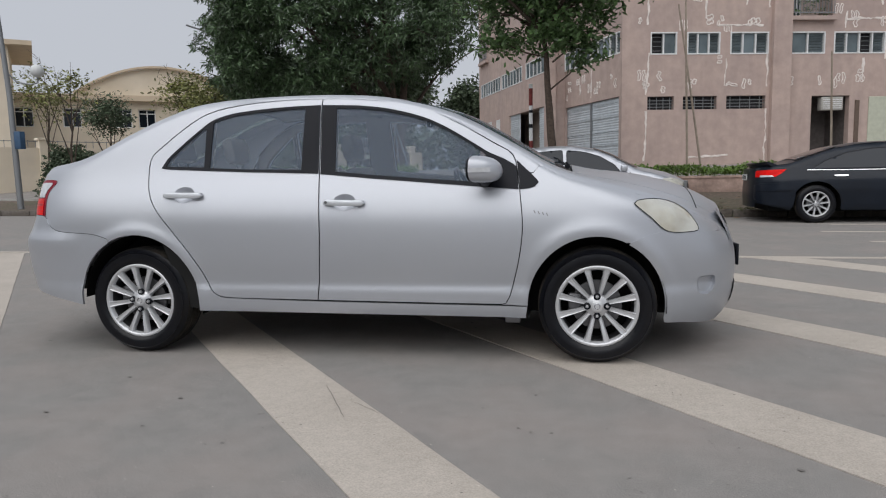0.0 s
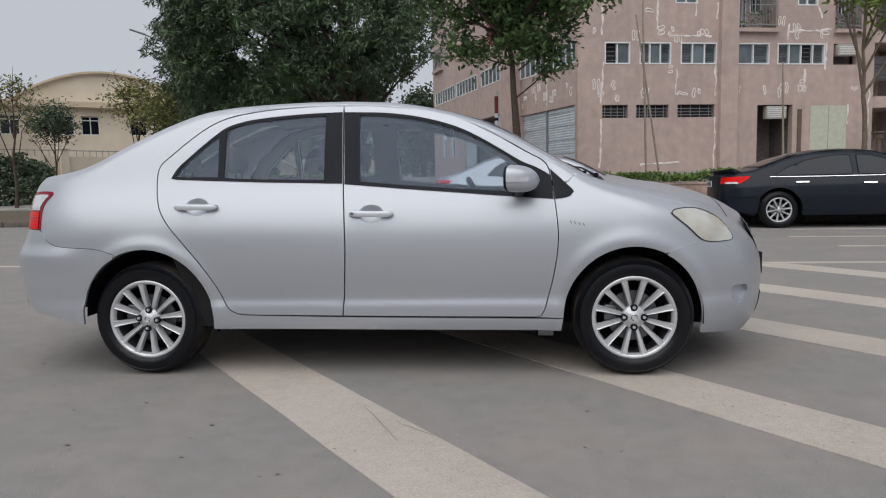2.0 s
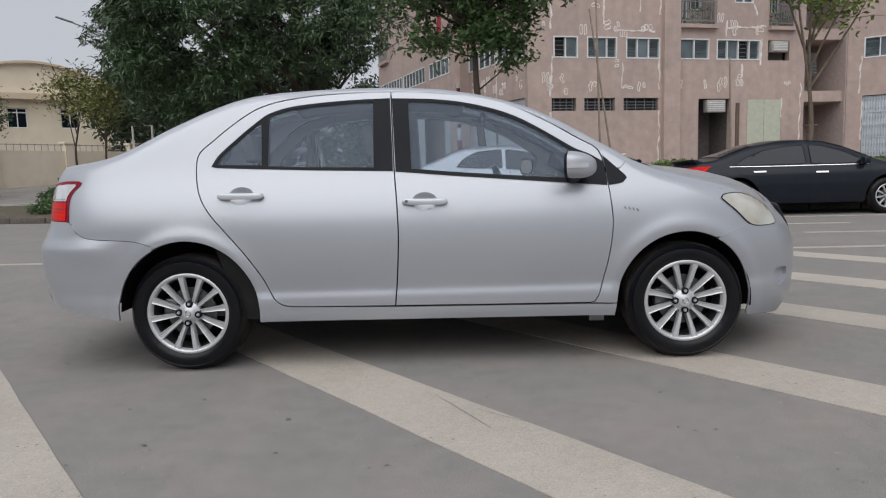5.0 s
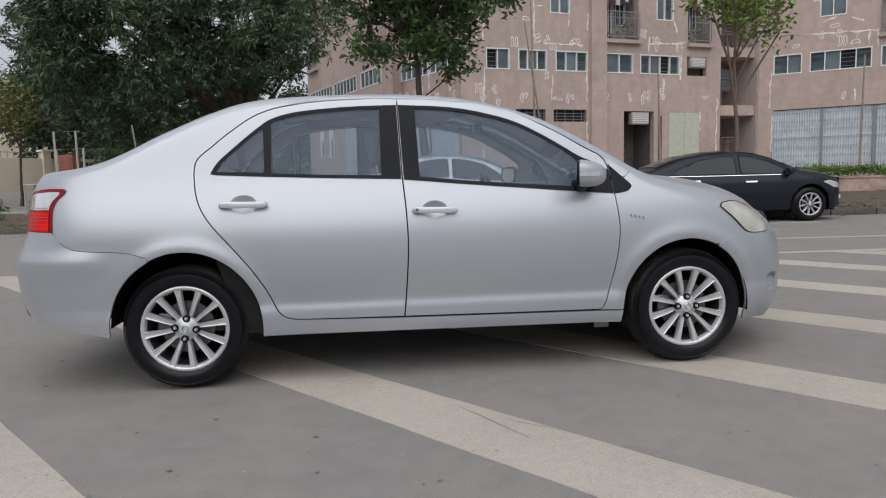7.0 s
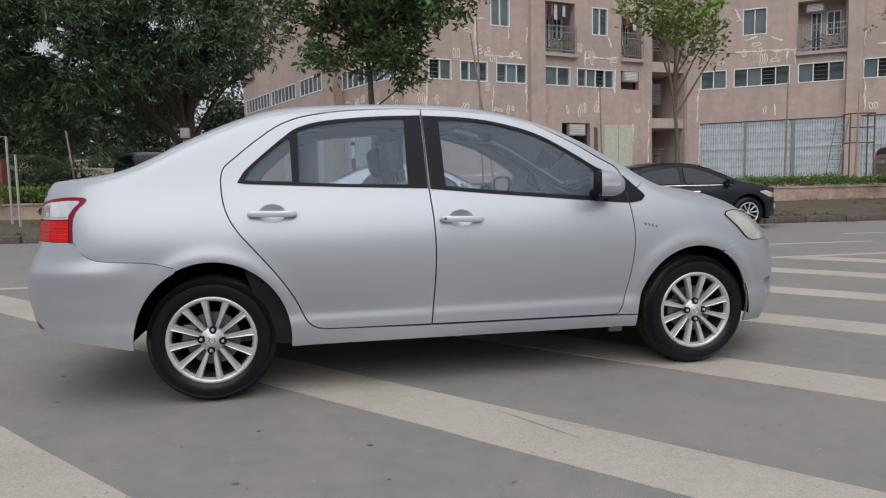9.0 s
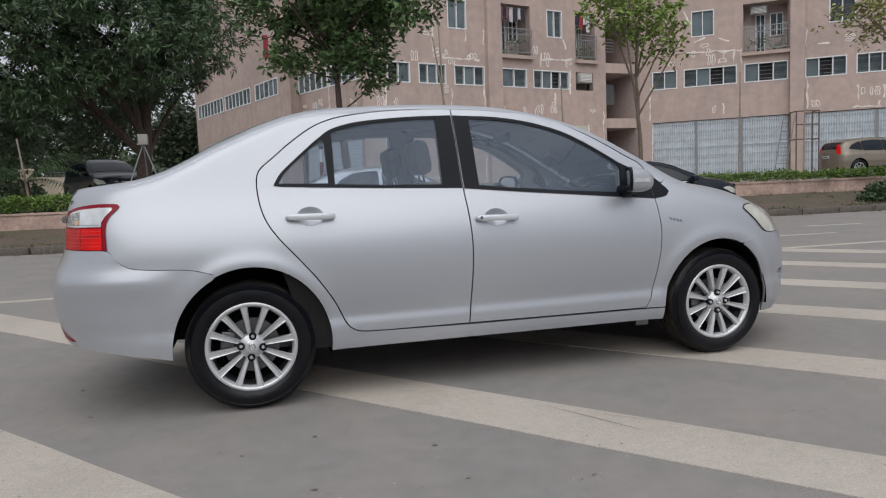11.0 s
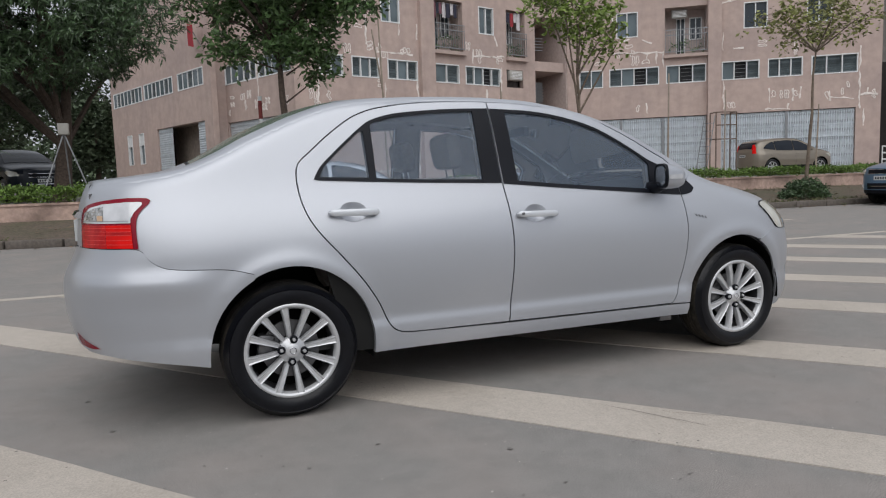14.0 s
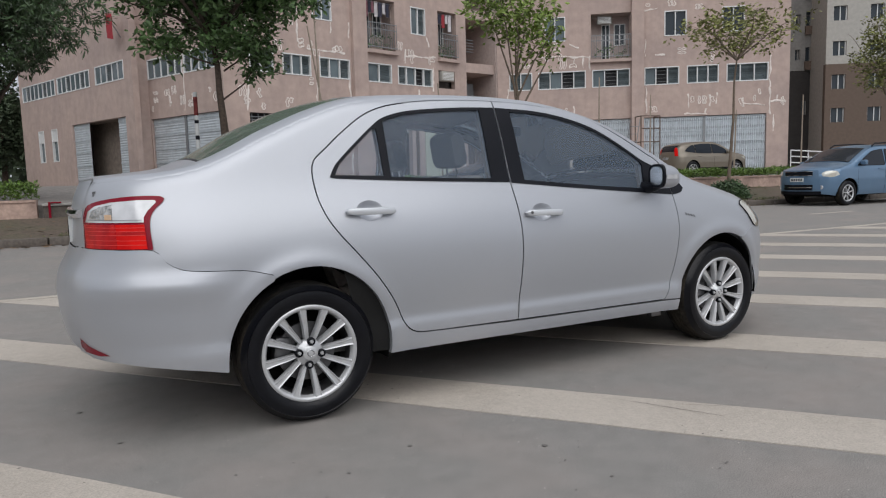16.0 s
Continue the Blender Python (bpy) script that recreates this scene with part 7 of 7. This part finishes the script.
SPROUT = (((-0.15, 0, 2.6), (0.62, -0.1, 3.42)), ((-0.2, 0, 3.3), (-1.35, 0.0, 3.75)), ((-0.1, 0, 3.2), (0.35, -0.2, 3.75)))
tree("mango_tree", "large dark green mango tree with a dense drooping crown", (-4.4, 18.6, 0.7), 6.0, (-2.1, 0, 5.35), (5.9, 4.6, 4.1), (0.4, 0.2), 21, M["mango"], 9800, 13, 0.212, 0.110, 0.45, 0.26, 12, 0.3, 0.5, 0.05, -0.3, (2.92, 0.40))
tree("broadleaf_tree", "slim dark-barked street tree with a leafy green crown", (1.05, 11.6, 0.2), 6.2, (-0.05, 0, 5.35), (2.75, 2.4, 2.0), (-0.3, 0.0), 8, M["leaf"], 2500, 9, 0.155, 0.25, 0.2, 0.12, 7, 0.7, 0.3, 0.10, -0.10, (-99, 0), SPROUT)
tree("street_tree", "young street tree with sparse yellow-green leaves", (8.2, 11.05, 0.25), 5.2, (-0.1, 0, 4.85), (1.7, 1.5, 1.7), (-0.15, 0.0), 31, M["young"], 230, 9, 0.165, 0.25, 0.1, 0.07, 8, 0.5, 0.15, 0.12)
tree("street_tree", "young street tree with sparse yellowish leaves", (15.1, 10.3, 0.25), 6.4, (0.2, 0, 4.75), (2.3, 2.1, 1.1), (0.3, 0.0), 47, M["dry"], 230, 8, 0.14, 0.25, 0.0, 0.058, 9, 0.7, 0.15, 0.10)
tree("street_tree", "young street tree with thin olive leaves by the kerb", (22.6, 9.6, 0.25), 5.0, (0, 0, 4.6), (1.7, 1.6, 1.9), (-0.2, 0.1), 53, M["dry"], 620, 9, 0.13, 0.25, -0.1, 0.07, 9, 0.6, 0.2, 0.12)
for x, y, h, rx, seed, mt in ((-12.5, 30, 7, 3.4, 61, "far"), (-17.0, 35, 7.5, 3.2, 62, "far"), (-5.6, 48, 7.2, 2.3, 63, "far"), (-11.0, 44, 8.5, 4.5, 64, "far")):
    tree("background_tree", "distant bushy green tree in hazy light", (x, y, 0.9), h, (0, 0, h * 0.58), (rx, rx, h * 0.42), (0.2, 0), seed, M[mt], 1300, 8, 0.34, 0.25, 0.1, 0.2, 7, 0.4, 0.35, 0.3)
for x, y, h, seed, lm, cl in ((-15.6, 17.2, 4.6, 71, "dry", 55), (-13.0, 20.2, 4.6, 72, "dry", 170), (-17.5, 22.0, 4.0, 73, "far", 300), (-11.4, 19.0, 3.9, 74, "dry", 190), (-19.6, 21.0, 5.2, 75, "dry", 120)):
    tree("garden_tree", "thin young garden tree before the cream wall", (x, y, 0.38), h + 0.4, (0, 0, h * 0.72 + 0.4), (1.25, 1.2, h * 0.28), (0.1, 0.1), seed, M[lm], cl, 9, 0.16, 0.2, 0.0, 0.05, 8, 0.2, 0.1, 0.16)


def bush(base, r3, seed, label, material, n=420, size=0.07):
    r = random.Random(seed)
    c = []
    for _ in range(n):
        d = Vector((r.gauss(0, 1), r.gauss(0, 1), abs(r.gauss(0, 1)))).normalized()
        k = r.uniform(0.5, 1) ** 0.5 * (0.85 + 0.3 * noise.noise(d * 2 + Vector((seed, 0, 0))))
        c.append((d.x * r3[0] * k, d.y * r3[1] * k, d.z * r3[2] * k))
    v, f = leaf_cloud(c, 7, size, 0.3, -0.3, seed, 0.04)
    b = raw_part("bush", v.tolist(), f.tolist(), material)
    b.matrix_basis = pose(*base)
    return tagged(b, label, "bush")


bush((14.9, 10.15, 0.2), (0.95, 0.5, 0.56), 81, "round clipped green bush at the foot of a tree", M["mango"], 760)
bush((-17.2, 19.6, 0.38), (1.7, 1.2, 2.3), 84, "dense dark green shrub before the cream wall", M["far"], 900, 0.16)
for q, sd in (((-8.1, 18.4, 0.6), 86), ((-9.9, 21.0, 0.5), 88)):
    bush(q, (1.5, 0.9, 1.45), sd, "dark leafy shrub in the shade behind the hedge", M["far"], 520, 0.15)
bush((-10.6, 14.9, 0.35), (0.9, 0.5, 0.6), 85, "weedy bush beside the garden edging", M["leaf"])
bush((-9.9, 13.3, 0.25), (0.8, 0.4, 0.3), 83, "low weedy bush on the soil strip", M["leaf"])

def palm(base, seed):
    r = random.Random(seed)
    p = thing("palm", "bushy green palm with long arching fronds", "palm", pose(*base))
    bm = bmesh.new()
    tube(bm, [(0, 0, -0.1), (0.03, 0, 0.5), (0.0, 0.02, 0.9)], [0.12, 0.1, 0.08], 8)
    part("trunk", bm, M["bark"], p)
    vs, fs = [], []
    for k in range(22):
        a = 2 * math.pi * k / 22 + r.uniform(-0.2, 0.2)
        ln, rise = r.uniform(1.3, 1.9), r.uniform(0.4, 1.4)
        for i in range(22):
            t = i / 21
            c = Vector((math.cos(a) * ln * t, math.sin(a) * ln * t, 0.9 + rise * t * 1.6 - 1.5 * t * t))
            for s in (-1, 1):
                d = Vector((-math.sin(a) * s, math.cos(a) * s, -0.5)).normalized() + Vector((math.cos(a), math.sin(a), 0)) * 0.5
                o = len(vs)
                w = Vector((math.cos(a), math.sin(a), 0)) * 0.014
                e = c + d * 0.42 * math.sin(math.pi * (0.12 + 0.85 * t))
                vs += [c - w, c + w, e]
                fs.append((o, o + 1, o + 2))
    raw_part("crown", [tuple(v) for v in vs], fs, M["mango"], p)


palm((-6.9, 16.4, 0.68), 5)


# ---- poles, lamps, small street things ----
def pole(name, label, base, height, r0, r1, lean=(0, 0), material="pole", group=""):
    bm = bmesh.new()
    tube(bm, [(0, 0, -0.05), (lean[0] * 0.5, lean[1] * 0.5, height * 0.5), (lean[0], lean[1], height)], [r0, (r0 + r1) / 2, r1], 8)
    ob = part(name, bm, M[material])
    ob.matrix_basis = pose(*base)
    return tagged(ob, label, "pole", group)


for x, y, h, lean in ((-6.75, 16.2, 2.0, (-0.2, 0)), (4.73, 16.35, 5.6, (-0.15, 0)), (5.2, 16.6, 4.9, (-0.75, 0)), (8.12, 15.16, 3.2, (-0.1, 0)), (14.14, 14.88, 3.6, (0.05, 0)), (18.6, 16.9, 3.4, (0.05, 0)), (20.5, 14.4, 2.6, (0.1, 0)), (25.5, 15.0, 3.4, (0.05, 0))):
    pole("bamboo_pole", "thin weathered pole standing in the ground", (x, y, 0.7 if y > 12 else 0.25), h, 0.035, 0.022, lean, "pole", "thin poles")
barrier = thing("barrier_post", "red and white banded barrier post", "post", pose(0.44, 12.25, 0.3))
z = 2.72
for ln, key in ((0.10, "plate"), (0.40, "old_red"), (0.10, "plate"), (0.07, "trim"), (0.26, "plate"), (0.09, "trim"), (0.30, "plate"), (0.40, "old_red"), (0.50, "plate"), (0.50, "old_red")):
    bm = lathe_y(bmesh.new(), [(0.001, 0), (0.045, 0), (0.045, ln), (0.001, ln)], 14)
    o = part("band", bm, M[key], barrier)
    o.matrix_basis = pose(0, 0, z, -90, 0, 0)
    z -= ln
flag = thing("flag", "red flag hanging from the building wall", "flag", FL @ pose(5.55, 0.0, 6.55))
bm = bmesh.new()
tube(bm, [(0, 0.05, 0.9), (-0.3, -0.5, 2.1)], 0.02, 6)
part("flag_pole", bm, M["metal"], flag)
bm = bmesh.new()
g = [[bm.verts.new((-0.3 + 0.02 * math.sin(j * 1.3) + 0.62 * i / 5, -0.5 + 0.06 * math.cos(i * 2.2), 2.05 - 0.18 * j - 0.03 * i)) for i in range(6)] for j in range(7)]
for a, b in zip(g, g[1:]):
    for i in range(5):
        bm.faces.new((a[i], a[i + 1], b[i + 1], b[i]))
part("flag_cloth", bm, M["cloth_red"], flag)

lamp = thing("street_lamp", "grey steel lamp post with a white globe on a curved arm", "street lamp", pose(-14.4, 13.4, 0.2))
bm = bmesh.new()
tube(bm, [(0, 0, -0.1), (-0.03, -0.03, 3.2), (-0.17, -0.14, 6.5)], [0.09, 0.075, 0.055], 12)
part("post", bm, M["metal"], lamp)
bm = bmesh.new()
tube(bm, [(-0.03, -0.03, 3.85), (0.16, 0.08, 3.6), (0.47, 0.24, 3.54), (0.63, 0.32, 3.6), (0.63, 0.32, 3.76)], 0.024, 8)
part("arm", bm, M["metal"], lamp)
bm = bmesh.new()
bmesh.ops.create_uvsphere(bm, u_segments=24, v_segments=16, radius=0.185)
bmesh.ops.translate(bm, vec=(0.63, 0.32, 3.93), verts=bm.verts)
part("globe", bm, M["plate"], lamp, "milky white globe")
bm = bmesh.new()
box(bm, 0.05, 0.25, -0.1, 0.1, 1.7, 2.2, bevel=0.01)
part("meter_box", bm, M["meter"], lamp)
tall = thing("road_light", "tall road light with a long arm against the sky", "street lamp", pose(-28.6, 60.5, -0.5))
bm = bmesh.new()
tube(bm, [(0, 0, 0), (0, 0, 12), (-0.6, -0.6, 14.0), (-3.4, -3.2, 15.2)], [0.14, 0.1, 0.08, 0.06], 8)
part("post", bm, M["metal"], tall)
bm = bmesh.new()
box(bm, -0.7, 0.7, -0.14, 0.14, -0.05, 0.07, bevel=0.03, m=pose(-3.9, -3.66, 15.38, 0, 14, 42))
part("lamp_head", bm, M["metal"], tall)

cage = thing("tubular_frame", "brown tubular metal frame with a small ladder", "metal frame", pose(20.6, 19.4, 0.77, 0, 0, -20))
bm = bmesh.new()
for x in (0, 0.9):
    for y in (0, 0.6):
        tube(bm, [(x, y, 0), (x, y, 2.75)], 0.03, 6)
    for z in (1.6, 2.75):
        tube(bm, [(x, 0, z), (x, 0.6, z)], 0.025, 6)
for z in (1.6, 2.2, 2.75):
    tube(bm, [(0, 0, z), (0.9, 0, z)], 0.025, 6)
part("frame", bm, M["brown"], cage)
bm = bmesh.new()
for x in (-0.75, -0.3):
    tube(bm, [(x - 0.2, -0.1, 0), (x + 0.25, 0, 2.6)], 0.02, 6)
for i in range(7):
    tube(bm, [(-0.92 + 0.06 * i, -0.09, 0.3 + 0.33 * i), (-0.47 + 0.06 * i, -0.09, 0.3 + 0.33 * i)], 0.015, 6)
part("ladder", bm, M["metal"], cage)
tripod = thing("tripod_stand", "thin metal tripod with a grey box on top", "stand", pose(-4.05, 17.2, 0.70))
for a in (90, 210, 330):
    bm = bmesh.new()
    tube(bm, [(0, 0, 1.9), (0.75 * math.cos(radians(a)), 0.75 * math.sin(radians(a)), 0)], 0.02, 6)
    part("leg", bm, M["metal"], tripod)
bm = bmesh.new()
box(bm, -0.13, 0.13, -0.1, 0.1, 1.85, 2.15, bevel=0.02)
part("head_box", bm, M["pale"], tripod)
goal = thing("goal_frame", "rusty tubular goal frame beside the hedge", "goal", pose(-7.92, 13.6, 0.33, 0, 0, -8))
bm = bmesh.new()
tube(bm, [(0, 0, -0.1), (0, 0, 1.58), (0.67, 0, 1.6), (0.67, 0, -0.1)], 0.03, 6)
part("frame", bm, M["pale"], goal)
arch_frame = thing("gate_frame", "pale tubular gate frame standing on the soil strip", "gate frame", pose(-8.12, 14.0, 0.33, 0, 0, -8))
bm = bmesh.new()
tube(bm, [(0, 0, -0.1), (0, 0, 2.05), (0.55, 0, 2.05), (0.55, 0, -0.1)], 0.03, 6)
tube(bm, [(0, 0, 0.75), (-0.9, 0.05, 0.75), (-0.9, 0.05, -0.1)], 0.022, 6)
part("frame", bm, M["pale"], arch_frame)
cab = thing("metal_cabinet", "small faded red-brown cabinet beside the gate frame", "cabinet", pose(-8.72, 15.3, 0.50, 0, 0, -8))
bm = bmesh.new()
box(bm, 0, 0.5, 0, 0.4, 0, 1.36, bevel=0.015)
part("body", bm, M["cabinet"], cab)
bm = bmesh.new()
box(bm, 0.04, 0.46, -0.015, -0.002, 0.06, 1.30, bevel=0.004)
dr = part("door", bm, M["cabinet"], cab)
bm = bmesh.new()
box(bm, 0.40, 0.42, -0.04, -0.015, 0.5, 0.62, bevel=0.004)
part("handle", bm, M["metal"], dr)
pot = thing("stone_lantern", "small dark stone lantern by the doors", "lantern", FF @ pose(6.1, -1.0, 1.0))
bm = bmesh.new()
box(bm, -0.08, 0.08, -0.08, 0.08, 0, 1.3)
box(bm, -0.14, 0.14, -0.14, 0.14, 1.3, 1.55, bevel=0.02)
box(bm, -0.22, 0.22, -0.22, 0.22, 1.55, 1.62, bevel=0.02)
part("pillar", bm, M["brown"], pot)


# ---- cream hall and wall on the far side ----
fence = thing("garden_wall", "cream plastered boundary wall with short piers and railing", "wall", pose(-26.3, 14.2, 0, 0, 0, 58), kind="structure")
bm = bmesh.new()
box(bm, 0, 34, 0, 0.2, 0.1, 2.4)
part("wall_body", bm, M["cream"], fence, smooth=False)
bm = bmesh.new()
box(bm, -0.2, 0.2, -0.1, 0.3, 0.1, 2.72, bevel=0.01)
box(bm, -0.26, 0.26, -0.16, 0.36, 2.72, 2.82, bevel=0.02)
pier = part("pier", bm, M["cream"], fence, smooth=False)
for k in range(1, 11):
    o = new("pier", pier.data)
    o.parent = fence
    o.location = (3.3 * k, 0, 0)
bm = bmesh.new()
for i in range(110):
    if (i // 2) % 11 != 0:
        box(bm, 0.3 * i, 0.3 * i + 0.02, 0.09, 0.11, 2.4, 2.72)
box(bm, 0, 33, 0.085, 0.115, 2.66, 2.69)
part("railing", bm, M["metal"], fence, smooth=False)
hall = thing("cream_hall", "cream hall with a low curved gable and dark windows", "building", pose(-27.4, 36.8, 0, 0, 0, 36), kind="structure")
HOLE = [(u, u + 1.05, 4.3, 5.5) for u in (-15, -11.5, -8.2, -5.6, -2.95, 0.0, 1.45, 4.3)]
wall_with_holes("wall", None, -18, 10.4, 0.7, 6.0, HOLE, M["cream"], 0.3, hall)
for h in HOLE:
    bm = bmesh.new()
    box(bm, h[0], h[1], 0.22, 0.24, h[2], h[3])
    w = part("window", bm, M["dark_glass"], hall, smooth=False)
    bm = bmesh.new()
    for u in (h[0], (h[0] + h[1]) / 2 - 0.03, h[1] - 0.06):
        box(bm, u, u + 0.06, 0.15, 0.2, h[2], h[3])
    for z in (h[2], h[2] + 0.9, h[3] - 0.06):
        box(bm, h[0], h[1], 0.15, 0.2, z, z + 0.06)
    part("window_frame", bm, M["white"], w, smooth=False)
bm = bmesh.new()
box(bm, -18.3, 10.7, -0.5, 0.5, 6.0, 6.35)
part("eaves", bm, M["tan"], hall, smooth=False)
bm = bmesh.new()
arc = [(-2.3 + 10.4 * i / 24, 6.35 + 1.85 * (1 - (i / 12 - 1) ** 2)) for i in range(25)]
f = [bm.verts.new((u, 0.2, z)) for u, z in arc]
b = [bm.verts.new((u, 9, z)) for u, z in arc]
bm.faces.new(f)
for i in range(24):
    bm.faces.new((f[i], f[i + 1], b[i + 1], b[i]))
part("gable", bm, M["cream"], hall, smooth=False)
bm = bmesh.new()
f = [bm.verts.new((u, -0.1, z + 0.02)) for u, z in arc]
b = [bm.verts.new((u, -0.1, z + 0.15)) for u, z in arc]
f2 = [bm.verts.new((u, 0.3, z + 0.02)) for u, z in arc]
b2 = [bm.verts.new((u, 0.3, z + 0.15)) for u, z in arc]
for i in range(24):
    bm.faces.new((f[i], f[i + 1], b[i + 1], b[i]))
    bm.faces.new((b[i], b[i + 1], b2[i + 1], b2[i]))
    bm.faces.new((f[i], f2[i], f2[i + 1], f[i + 1]))
part("cornice", bm, M["tan"], hall, smooth=False)
bm = bmesh.new()
box(bm, -18, -17.7, 0.3, 9, 0.7, 6.0)
box(bm, 10.1, 10.4, 0.3, 9, 0.7, 6.0)
box(bm, -18, 10.4, 9, 9.3, 0.7, 6.0)
part("side_wall", bm, M["cream"], hall, smooth=False)
annex = thing("cream_annex", "taller cream wing with overhanging eaves", "building", pose(-29.0, 29.3, 0, 0, 0, 40), kind="structure")
bm = bmesh.new()
box(bm, -8, 0.55, 0, 7, 0.7, 8.35)
part("wall", bm, M["cream"], annex, smooth=False)
bm = bmesh.new()
box(bm, -8.6, 1.7, -0.5, 7.4, 8.35, 8.6)
part("eaves", bm, M["tan"], annex, smooth=False)

# ---- buildings beyond the right-hand end ----
BROWN_AT = pose(36.4, 19.2, 0, 0, 0, -36) @ pose(-1.6, 0, 0)
grey_holes = [q for i in range(6) for q in ((3.78, 4.08, 7.25 + 2.0 * i, 7.85 + 2.0 * i), (4.34, 4.86, 6.68 + 2.0 * i, 7.98 + 2.0 * i), (5.0, 5.32, 6.95 + 2.0 * i, 7.6 + 2.0 * i))] + [(4.2, 4.5, 4.1, 4.9)]
brown_holes = [(0.33 + 1.9 * i, 1.05 + 1.9 * i, z, z + 0.78) for i in range(7) for z in (3.48, 5.3, 7.1, 8.98, 10.9)]
for nm, label, m, w, d, h, lower, upper, hl in (("grey_block", "dim grey apartment block in the gap", pose(32.6, 24.6, 0, 0, 0, -36), 5.5, 8, 26, M["grey_wall"], M["grey_upper"], grey_holes),
                                           ("brown_block", "pale apartment block with a brown lower storey", BROWN_AT, 15.6, 10, 28, M["brown"], M["pale"], brown_holes)):
    b = thing(nm, label, "building", m, kind="structure")
    wall_with_holes("lower_wall", None, 0, w, 0.8, 6.65, [q for q in hl if q[3] < 6.65], lower, 0.3, b)
    wall_with_holes("upper_wall", None, 0, w, 6.65, h, [q for q in hl if q[2] > 6.65], upper, 0.3, b)
    for q in hl:
        bm = bmesh.new()
        box(bm, q[0], q[1], 0.15, 0.17, q[2], q[3])
        wi = part("window", bm, M["dark_pane"], b, smooth=False)
        bm = bmesh.new()
        for u in (q[0], (q[0] + q[1]) / 2, q[1] - 0.05):
            box(bm, u, u + 0.05, 0.1, 0.14, q[2], q[3])
        part("window_frame", bm, M["white"] if w > 8 else M["grey_upper"], wi, smooth=False)
        if q[3] - q[2] > 1.2:
            bm = bmesh.new()
            box(bm, q[0] - 0.04, q[1] + 0.04, -0.12, 0.08, q[2], q[2] + 0.48)
            part("balcony_front", bm, M["brown"], wi, smooth=False)
    bm = bmesh.new()
    box(bm, 0, 0.3, 0.3, d, 0.8, h)
    box(bm, w - 0.3, w, 0.3, d, 0.8, h)
    box(bm, 0, w, d, d + 0.3, 0.8, h)
    box(bm, 0, w, 0, d + 0.3, h, h + 0.3)
    part("shell", bm, M["pale"], b, smooth=False)
rail = thing("ramp_rail", "white tubular handrail beside the ramp", "railing", pose(29.6, 18.3, 0.95, 0, 0, -40))
bm = bmesh.new()
for z in (0.35, 0.65, 0.95):
    tube(bm, [(0, 0, z), (3.4, 0, z - 0.3)], 0.03, 6)
for i in range(5):
    tube(bm, [(0.8 * i, 0, -0.2), (0.8 * i, 0, 0.95 - 0.07 * i)], 0.025, 6)
part("tubes", bm, M["white"], rail)

# far belt of trees that closes the view on the left; stretches behind are unseen
r = random.Random(91)
belt = []
for _ in range(2600):
    a = r.uniform(0, 1)
    x, y = (-95 + 92 * a, 62 + r.uniform(-3, 8)) if r.random() < 0.7 else (40 + 60 * a, 30 + r.uniform(-4, 10))
    top = 4.5 + 2.6 * noise.noise((x * 0.12, y * 0.05, 2)) + 1.2 * noise.noise((x * 0.5, 0, 5))
    belt.append((x, y, 0.6 + top * r.random() ** 0.8))
for _ in range(1500):
    # unseen stretch added on the rear left to darken the car's reflections
    x = r.uniform(-46, -7)
    belt.append((x, -17 - 0.12 * (x + 46) + r.uniform(-3, 3), 0.4 + (6.8 + 1.6 * noise.noise((x * 0.15, 4, 2))) * r.random() ** 0.8))
# another unseen stretch on the left, added for darker mirror and bumper reflections
for _ in range(900):
    y = r.uniform(-18, 14)
    belt.append((-47 + r.uniform(-3, 3), y, 0.4 + (6.4 + 1.6 * noise.noise((y * 0.15, 7, 2))) * r.random() ** 0.8))
v, f = leaf_cloud(belt, 9, 0.85, 0.35, 0.0, 92, 0.6)
tagged(raw_part("far_trees", v.tolist(), f.tolist(), M["far"]), "hazy belt of distant green trees, with unseen stretches added rear left", "trees", kind="stuff")
